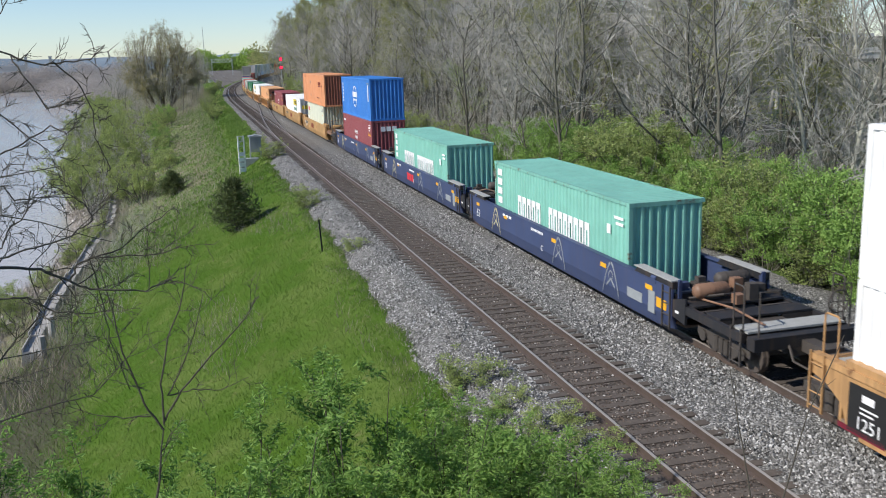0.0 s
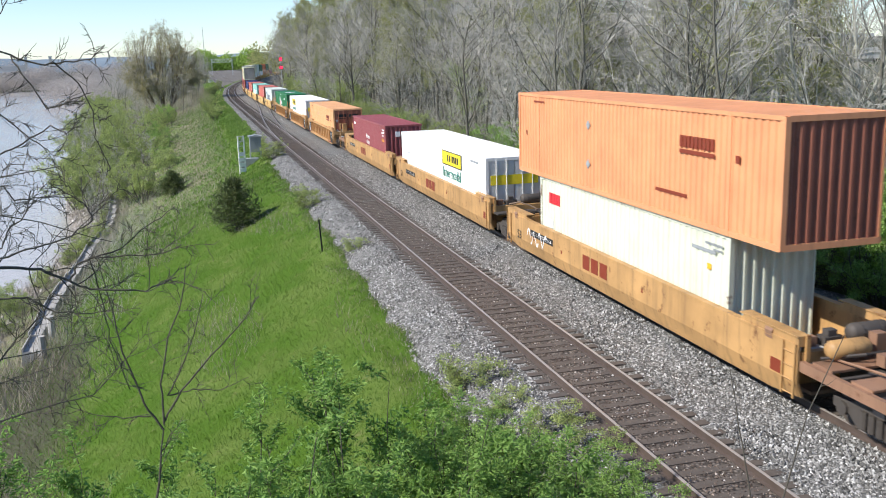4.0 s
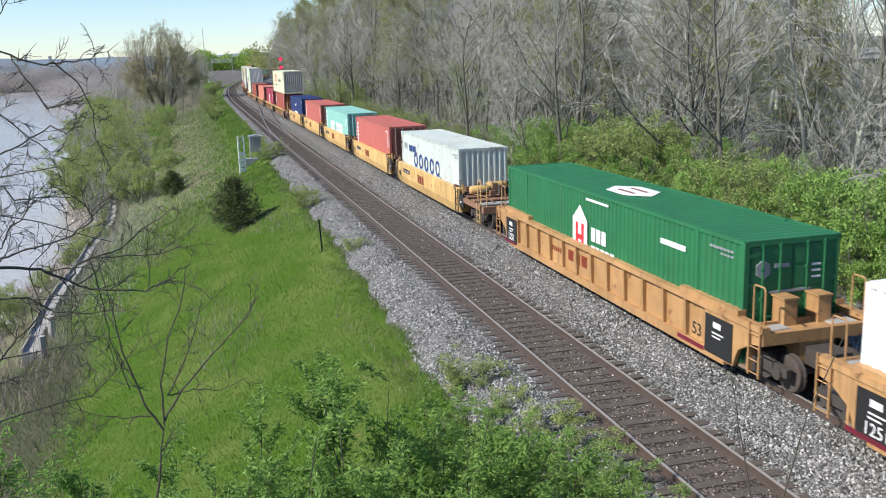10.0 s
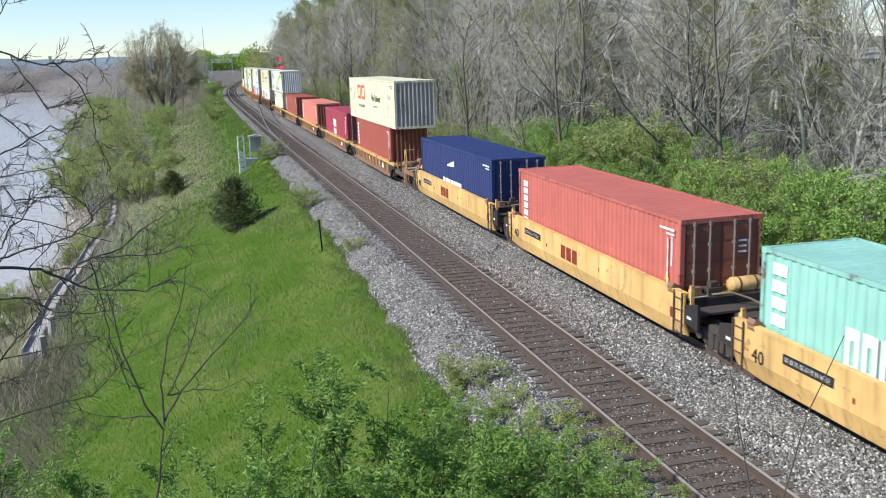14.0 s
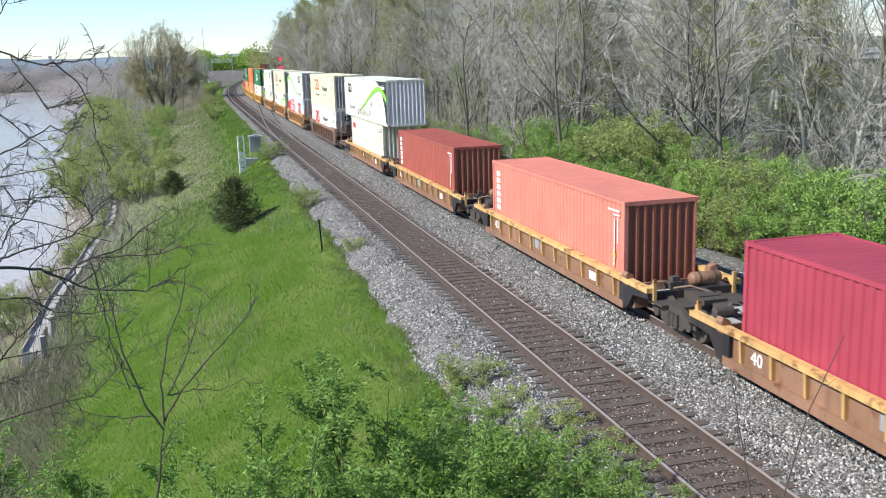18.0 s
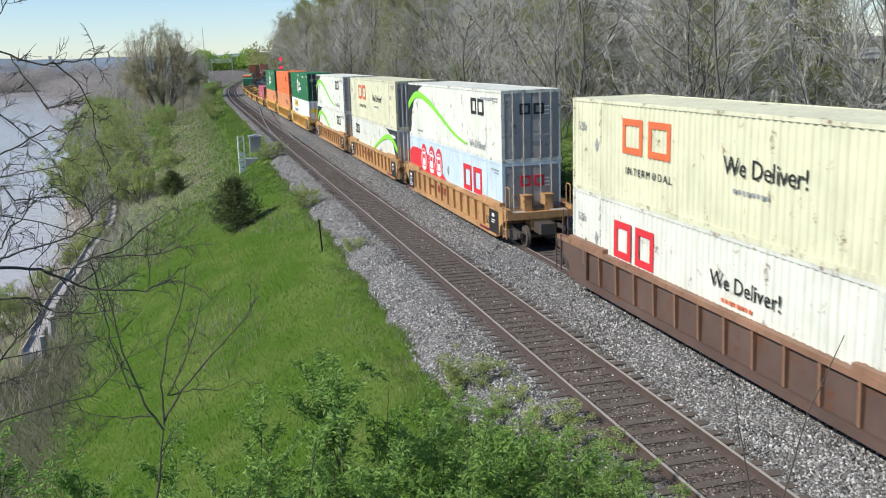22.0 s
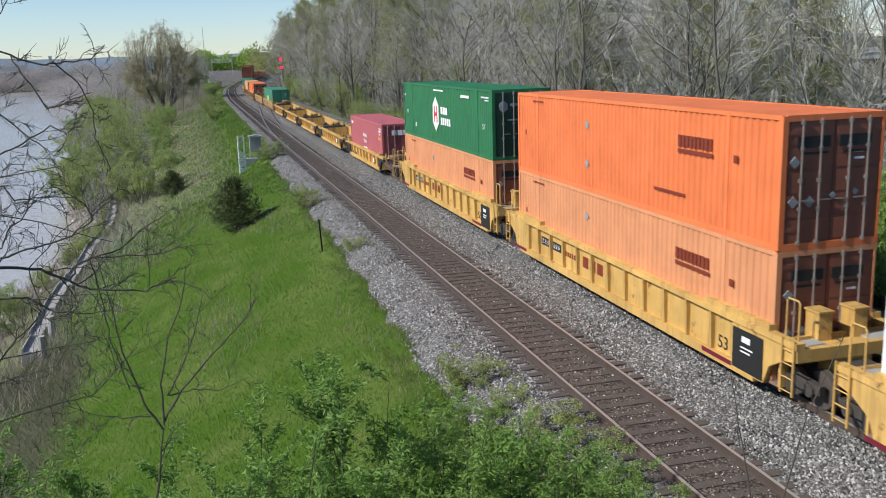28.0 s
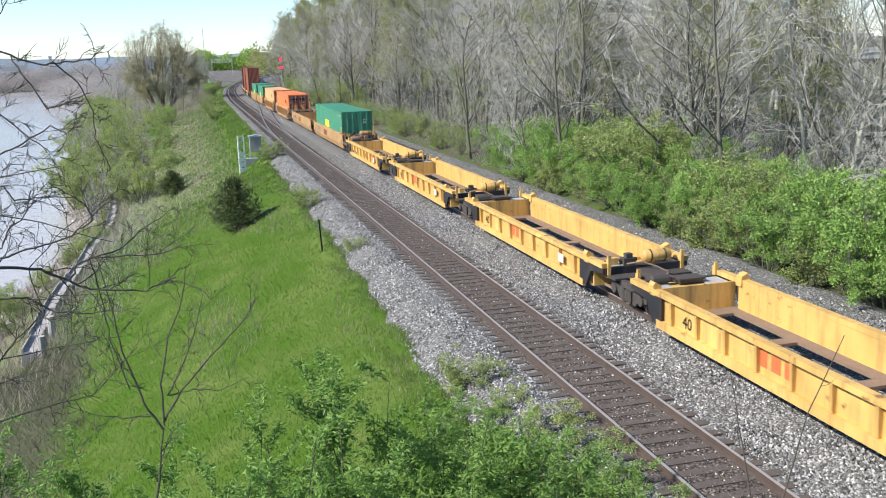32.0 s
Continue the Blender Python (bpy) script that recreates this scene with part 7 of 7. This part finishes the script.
    for i in range(34):
        y = 195 + i * 5.5 + wood_rng.uniform(-2, 2)
        x = -5.5 - wood_rng.random() * 16
        plant((3, 2, 5, 3, 0)[i % 5], x, y, i * 47, wood_rng.uniform(0.45, 0.75))


def far_green():
    """Far woods: the bank across the river, and the bright trees past the junction."""
    rng = np.random.default_rng(21)

    def mass(name, n, xr, yr, base, hgt, size, mat, label):
        x, y = rng.uniform(*xr, n), rng.uniform(*yr, n)
        top = hgt * (0.62 + 0.38 * np.sin(x * 0.21 + 1.3 * np.sin(y * 0.13)) * np.cos(x * 0.067))
        z = base + top * rng.random(n) ** 0.6
        c = np.stack([x, y, z], 1) + rng.normal(0, 0.8, (n, 3))
        v, f = leaves(rng, c, size, 0.0, 0.35)
        tagged(part(name, np_mesh(name, v, f), M[mat]), label, "woods", kind="stuff")
    mass("far_woods", 110000, (-260, -38), (690, 770), -10, 24, 0.75, "farbud", "brown leafless woods on the far river bank")
    mass("far_woods", 50000, (-75, -14), (430, 660), -9, 15, 0.65, "farbud", "brown leafless woods along the near bank")
    mass("fresh_woods", 15000, (-8, 90), (930, 1000), -2, 23, 1.9, "freshleaf", "bright green trees in fresh leaf beyond the junction")
    mass("far_woods", 26000, (30, 190), (560, 640), -1, 24, 1.6, "oliveleaf", "grey-brown woods behind the bend")


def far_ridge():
    """Low wooded ridge on the horizon, its blue-grey colour standing in for haze."""
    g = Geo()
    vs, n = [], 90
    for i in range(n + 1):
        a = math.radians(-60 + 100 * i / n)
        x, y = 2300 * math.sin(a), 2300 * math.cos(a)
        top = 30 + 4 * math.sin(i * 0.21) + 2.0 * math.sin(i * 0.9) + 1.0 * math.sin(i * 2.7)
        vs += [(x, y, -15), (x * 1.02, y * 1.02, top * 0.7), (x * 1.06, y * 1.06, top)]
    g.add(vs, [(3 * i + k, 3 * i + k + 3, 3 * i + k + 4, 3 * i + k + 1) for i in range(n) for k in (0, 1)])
    tagged(part("backdrop", g, M["ridge"], smooth=True), "wooded ridge on the horizon, blue-grey from painted haze", "ridge", kind="structure")


def grass():
    rng = np.random.default_rng(33)

    def tufts(name, n, xr, yr, hgt, wide, mat, label, power=1.5, keep=None):
        x = rng.uniform(*xr, n)
        y = yr[0] + (yr[1] - yr[0]) * rng.random(n) ** power
        if keep is not None:
            k = keep(x, y)
            x, y = x[k], y[k]
            n = len(x)
        z = np.array([height(a, b) for a, b in zip(x, y)])
        base = np.stack([x, y, z - 0.02], 1)
        h = rng.uniform(0.5, 1.2, (n, 1)) * hgt
        up = np.concatenate([rng.normal(0, 0.42, (n, 2)), np.ones((n, 1))], 1) * h
        a = rng.uniform(0, 6.28, n)
        sd = np.stack([np.cos(a), np.sin(a), 0 * a], 1) * wide * rng.uniform(0.6, 1.3, (n, 1))
        v = np.stack([base - sd, base + sd, base + up], 1)
        tagged(part(name, np_mesh(name, v, np.arange(3 * n).reshape(n, 3)), M[mat]), label, "grass", kind="stuff")
    tufts("grass", 280000, (-19.5, -2.75), (12, 75), 0.13, 0.008, "blade", "bright green spring grass on the slope")
    tufts("grass", 9000, (-4.3, -2.2), (88, 280), 0.20, 0.05, "paleblade", "green weeds along the edge of the ballast", 1.0)
    bare = lambda x, y: rng.random(len(x)) < np.clip((x + 15) / 9.0, 0.1, 1)
    tufts("grass", 26000, (-15, -3.0), (66, 200), 0.16, 0.05, "blade", "green grass further along the slope", 1.1, bare)
    tufts("grass", 34000, (-17, -3.0), (60, 210), 0.13, 0.05, "paleblade", "pale green and straw grass further along the slope", 1.1)
    patch = lambda x, y: np.sin(x * 1.1 + 2 * np.sin(y * 0.13)) + np.sin(y * 0.31 + x * 0.4) > 0.9
    tufts("dry_grass", 16000, (-16, -4.0), (14, 70), 0.34, 0.012, "straw", "dry straw among the grass", 1.0, patch)
    tufts("dry_grass", 7000, (-19, -5.5), (58, 200), 0.40, 0.022, "straw", "tall dry stalks on the lower slope", 1.0)
    tufts("dry_grass", 9000, (-23, -16), (40, 120), 0.9, 0.02, "straw", "dry reeds by the water", 1.0)
    tufts("dry_grass", 1500, (-3.3, -2.7), (14, 80), 0.14, 0.012, "straw", "dry grass at the ballast's edge", 1.2)
    ragged = lambda x, y: x < -2.80 + 0.60 * np.sin(y * 0.9 + np.sin(y * 0.37) * 2) * np.sin(y * 0.23) + rng.normal(0, 0.22, len(x))
    tufts("grass", 12000, (-3.6, -1.9), (12, 90), 0.10, 0.010, "paleblade", "green grass creeping on to the ballast", 1.4, ragged)
    tufts("dry_grass", 6000, (-3.9, -1.9), (12, 90), 0.11, 0.010, "straw", "straw creeping on to the ballast", 1.4, ragged)
    band = lambda x, y: np.abs(x + 3.0 + 0.25 * smooth_array(34, 19, y) - 0.4 * np.sin(y * 0.5)) < np.abs(rng.normal(0, 0.45, len(x)))
    tufts("dry_grass", 9000, (-4.2, -2.1), (13, 62), 0.15, 0.008, "straw", "dry straw along the edge of the turf", 1.3, band)
    tufts("grass", 14000, (-4.2, -2.1), (13, 62), 0.15, 0.008, "paleblade", "pale grass along the edge of the turf", 1.3, band)
    tufts("track_weeds", 1500, (8.3, 11.5), (14, 120), 0.3, 0.02, "blade", "weeds beyond the train", 1.0)


def twiggy(g, rng, pts, r, depth, count, spread):
    """A limb with its twigs."""
    pts = [np.array(q, float) for q in pts]
    fine = []
    for i in range(len(pts) - 1):
        for k in range(4):
            t = k / 4
            fine.append(pts[i] * (1 - t) + pts[i + 1] * t + rng.normal(0, 0.004, 3))
    fine.append(pts[-1])
    n = len(fine)
    g.tube(fine, [r * (1 - 0.8 * i / n) + 0.0015 for i in range(n)], 6, False)
    for _ in range(count):
        p, d = between(fine, rng.uniform(0.15, 1.0))
        b, _d = wander(rng, p, slant(rng, d, rng.uniform(0.5, 1.1)), spread * rng.uniform(0.4, 1.0), 6, 0.20, 0.01)
        g.tube(b, [r * 0.26 * (1 - 0.8 * i / 7) + 0.0011 for i in range(7)], 4, False)
        if depth:
            for _k in range(6):
                q, e = between(b, rng.uniform(0.3, 1.0))
                c, _d = wander(rng, q, slant(rng, e, rng.uniform(0.4, 1.0)), spread * rng.uniform(0.15, 0.4), 4, 0.2, 0.01)
                g.tube(c, [0.0022, 0.0020, 0.0018, 0.0015, 0.001], 3, False)


def near_branches():
    rng = np.random.default_rng(44)
    t = thing("overhanging_tree", "bare dark tree whose branches reach over the bank", "tree")
    z = height(-11.6, 5.4)
    wood = Geo()
    wood.tube([(-11.6, 5.4, z - 0.3), (-11.5, 5.5, 5.0), (-11.35, 5.6, 7.0), (-11.5, 5.7, 9.5)], [0.17, 0.14, 0.10, 0.05], 9)
    part("trunk", wood, M["darkbark"], t, smooth=True)
    limbs = [([(-11.4, 5.5, 6.1), (-10.4, 5.7, 6.45), (-9.86, 5.8, 6.42), (-9.64, 5.8, 6.39), (-9.48, 5.8, 6.30), (-9.37, 5.8, 6.24), (-9.04, 5.8, 6.20), (-8.86, 5.8, 6.27)], 0.017, 15, 0.42),
             ([(-11.4, 5.5, 5.9), (-10.4, 5.6, 6.2), (-9.84, 5.6, 6.28), (-9.69, 5.6, 6.27), (-9.56, 5.6, 6.17), (-9.39, 5.6, 6.14), (-9.23, 5.6, 6.15)], 0.010, 12, 0.36),
             ([(-11.4, 5.6, 6.2), (-10.4, 5.9, 6.4), (-9.89, 6.0, 6.44), (-9.69, 6.0, 6.49), (-9.46, 6.0, 6.55), (-9.33, 6.0, 6.64), (-9.37, 6.0, 6.75), (-9.49, 6.0, 6.83)], 0.009, 13, 0.36),
             ([(-9.48, 5.8, 6.30), (-9.43, 5.8, 6.40), (-9.32, 5.8, 6.44), (-8.95, 5.8, 6.42), (-8.81, 5.8, 6.47)], 0.008, 10, 0.32),
             ([(-9.32, 5.8, 6.44), (-9.17, 5.9, 6.46), (-9.01, 5.9, 6.59), (-8.83, 5.9, 6.70)], 0.006, 7, 0.22),
             ([(-11.4, 5.6, 7.4), (-10.5, 6.1, 7.75), (-9.78, 6.2, 7.68), (-9.56, 6.2, 7.60), (-9.46, 6.2, 7.61), (-9.26, 6.2, 7.62), (-9.17, 6.2, 7.71)], 0.009, 13, 0.26),
             ([(-9.72, 6.2, 7.66), (-9.64, 6.1, 7.52), (-9.53, 6.1, 7.33), (-9.41, 6.1, 7.37), (-9.27, 6.1, 7.42)], 0.006, 9, 0.26),
             ([(-9.48, 6.2, 7.61), (-9.37, 6.4, 7.48), (-9.30, 6.4, 7.30), (-9.30, 6.4, 7.12), (-9.23, 6.4, 6.91)], 0.005, 9, 0.26),
             ([(-11.4, 5.6, 6.8), (-10.4, 6.1, 7.0), (-9.85, 6.2, 7.06), (-9.72, 6.2, 7.12), (-9.54, 6.2, 7.22), (-9.45, 6.2, 7.16)], 0.009, 10, 0.32),
             ([(-11.4, 5.6, 6.6), (-10.3, 5.9, 6.95), (-9.81, 6.0, 6.88), (-9.77, 6.0, 6.79), (-9.66, 6.0, 6.80), (-9.41, 6.0, 6.79)], 0.008, 10, 0.30),
             ([(-11.4, 5.5, 5.2), (-10.4, 5.6, 5.7), (-9.91, 5.7, 5.87), (-9.80, 5.7, 6.00), (-9.64, 5.7, 6.13), (-9.56, 5.7, 6.26)], 0.008, 12, 0.36),
             ([(-11.4, 5.6, 7.7), (-10.3, 6.2, 7.8), (-9.77, 6.3, 7.90), (-9.70, 6.3, 8.03)], 0.006, 3, 0.16),
             ([(-11.4, 5.6, 7.0), (-10.3, 5.8, 7.4), (-9.77, 5.9, 7.33), (-9.60, 5.9, 7.15), (-9.53, 5.9, 7.10)], 0.007, 9, 0.30),
             ([(-11.4, 5.5, 6.4), (-10.3, 5.6, 6.5), (-9.80, 5.6, 6.57), (-9.73, 5.6, 6.70), (-9.66, 5.6, 6.74), (-9.60, 5.6, 6.90)], 0.007, 9, 0.30),
             ([(-9.36, 5.82, 6.44), (-9.32, 5.9, 6.18), (-9.30, 5.9, 5.88), (-9.21, 5.9, 5.53)], 0.005, 6, 0.30),
             ([(-11.45, 5.5, 4.8), (-10.4, 6.0, 5.3), (-9.9, 6.2, 5.35), (-9.5, 6.4, 5.35), (-9.2, 6.6, 5.6)], 0.009, 12, 0.45)]
    for i in range(4):
        z0, z1 = rng.uniform(5.0, 7.2), rng.uniform(5.4, 7.2)
        x1, q = rng.uniform(-9.7, -9.2), rng.uniform(5.4, 6.6)
        mid = np.array((-10.1, q, (z0 + z1) / 2 + rng.uniform(-0.2, 0.3)))
        limbs.append(([(-11.4, 5.55, z0), tuple(mid), tuple((mid + (x1, q, z1)) / 2 + rng.normal(0, 0.10, 3)), (x1, q, z1)], 0.006, 9, 0.38))
    for pts, r, n, sp in limbs:
        g = Geo()
        twiggy(g, rng, pts, r * 0.68, 1, n, sp)
        part("limb", g, M["darkbark"], t)
    s = thing("bare_sapling", "bare dark sapling with thin upright branches", "sapling")
    g = Geo()
    zb = height(-9.3, 7.6)
    twiggy(g, rng, [(-9.45, 7.9, zb - 0.2), (-9.36, 7.95, 3.2), (-9.27, 8.0, 3.75), (-9.21, 8.0, 4.08), (-9.16, 8.0, 4.40)], 0.017, 1, 3, 0.5)
    part("trunk", g, M["darkbark"], s)
    for pts, r in (([(-9.16, 8.0, 4.40), (-9.30, 8.0, 4.66), (-9.44, 8.05, 5.14), (-9.49, 8.05, 5.56), (-9.55, 8.1, 5.88)], 0.012),
                   ([(-9.15, 8.0, 4.45), (-9.14, 8.0, 4.82), (-9.05, 8.0, 5.23), (-8.90, 8.0, 5.57), (-8.84, 8.0, 5.87)], 0.010),
                   ([(-9.14, 8.0, 4.48), (-8.98, 7.95, 4.75), (-8.69, 7.95, 5.05), (-8.39, 7.9, 5.36), (-8.25, 7.9, 5.56)], 0.010),
                   ([(-9.09, 8.0, 4.71), (-8.95, 8.0, 4.96), (-8.82, 8.0, 5.25), (-8.72, 8.0, 5.60)], 0.007), ([(-9.08, 8.0, 4.71), (-8.88, 8.0, 4.74), (-8.64, 8.0, 4.70), (-8.39, 8.0, 4.79)], 0.006),
                   ([(-9.24, 8.0, 4.54), (-9.48, 8.0, 4.55), (-9.71, 8.0, 4.61), (-9.92, 8.0, 4.72)], 0.006)):
        g = Geo()
        twiggy(g, rng, pts, r * 0.85, 1, 6, 0.36)
        part("branch", g, M["darkbark"], s)
    w = thing("thin_stems", "thin bare stems rising from the bank", "sapling")
    zb = height(-3.8, 7.0)
    for pts in ([(-3.8, 7.0, zb), (-3.85, 6.9, 3.2), (-3.93, 7.0, 3.9), (-4.03, 7.1, 4.62)], [(-3.75, 6.9, zb), (-3.72, 6.7, 3.3), (-3.5, 6.65, 4.3), (-3.17, 6.64, 5.0)]):
        g = Geo()
        twiggy(g, rng, pts, 0.010, 0, 5, 0.30)
        part("stem", g, M["darkbark"], w)


woods()
hedges()
front_shrubs()
cedar(-6.75, 54.5, 3.1, 1.8, 1)
cedar(-11.2, 90.0, 2.3, 1.55, 2)
big_tree()
bank_brush()
far_green()
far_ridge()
grass()
near_branches()


motions()
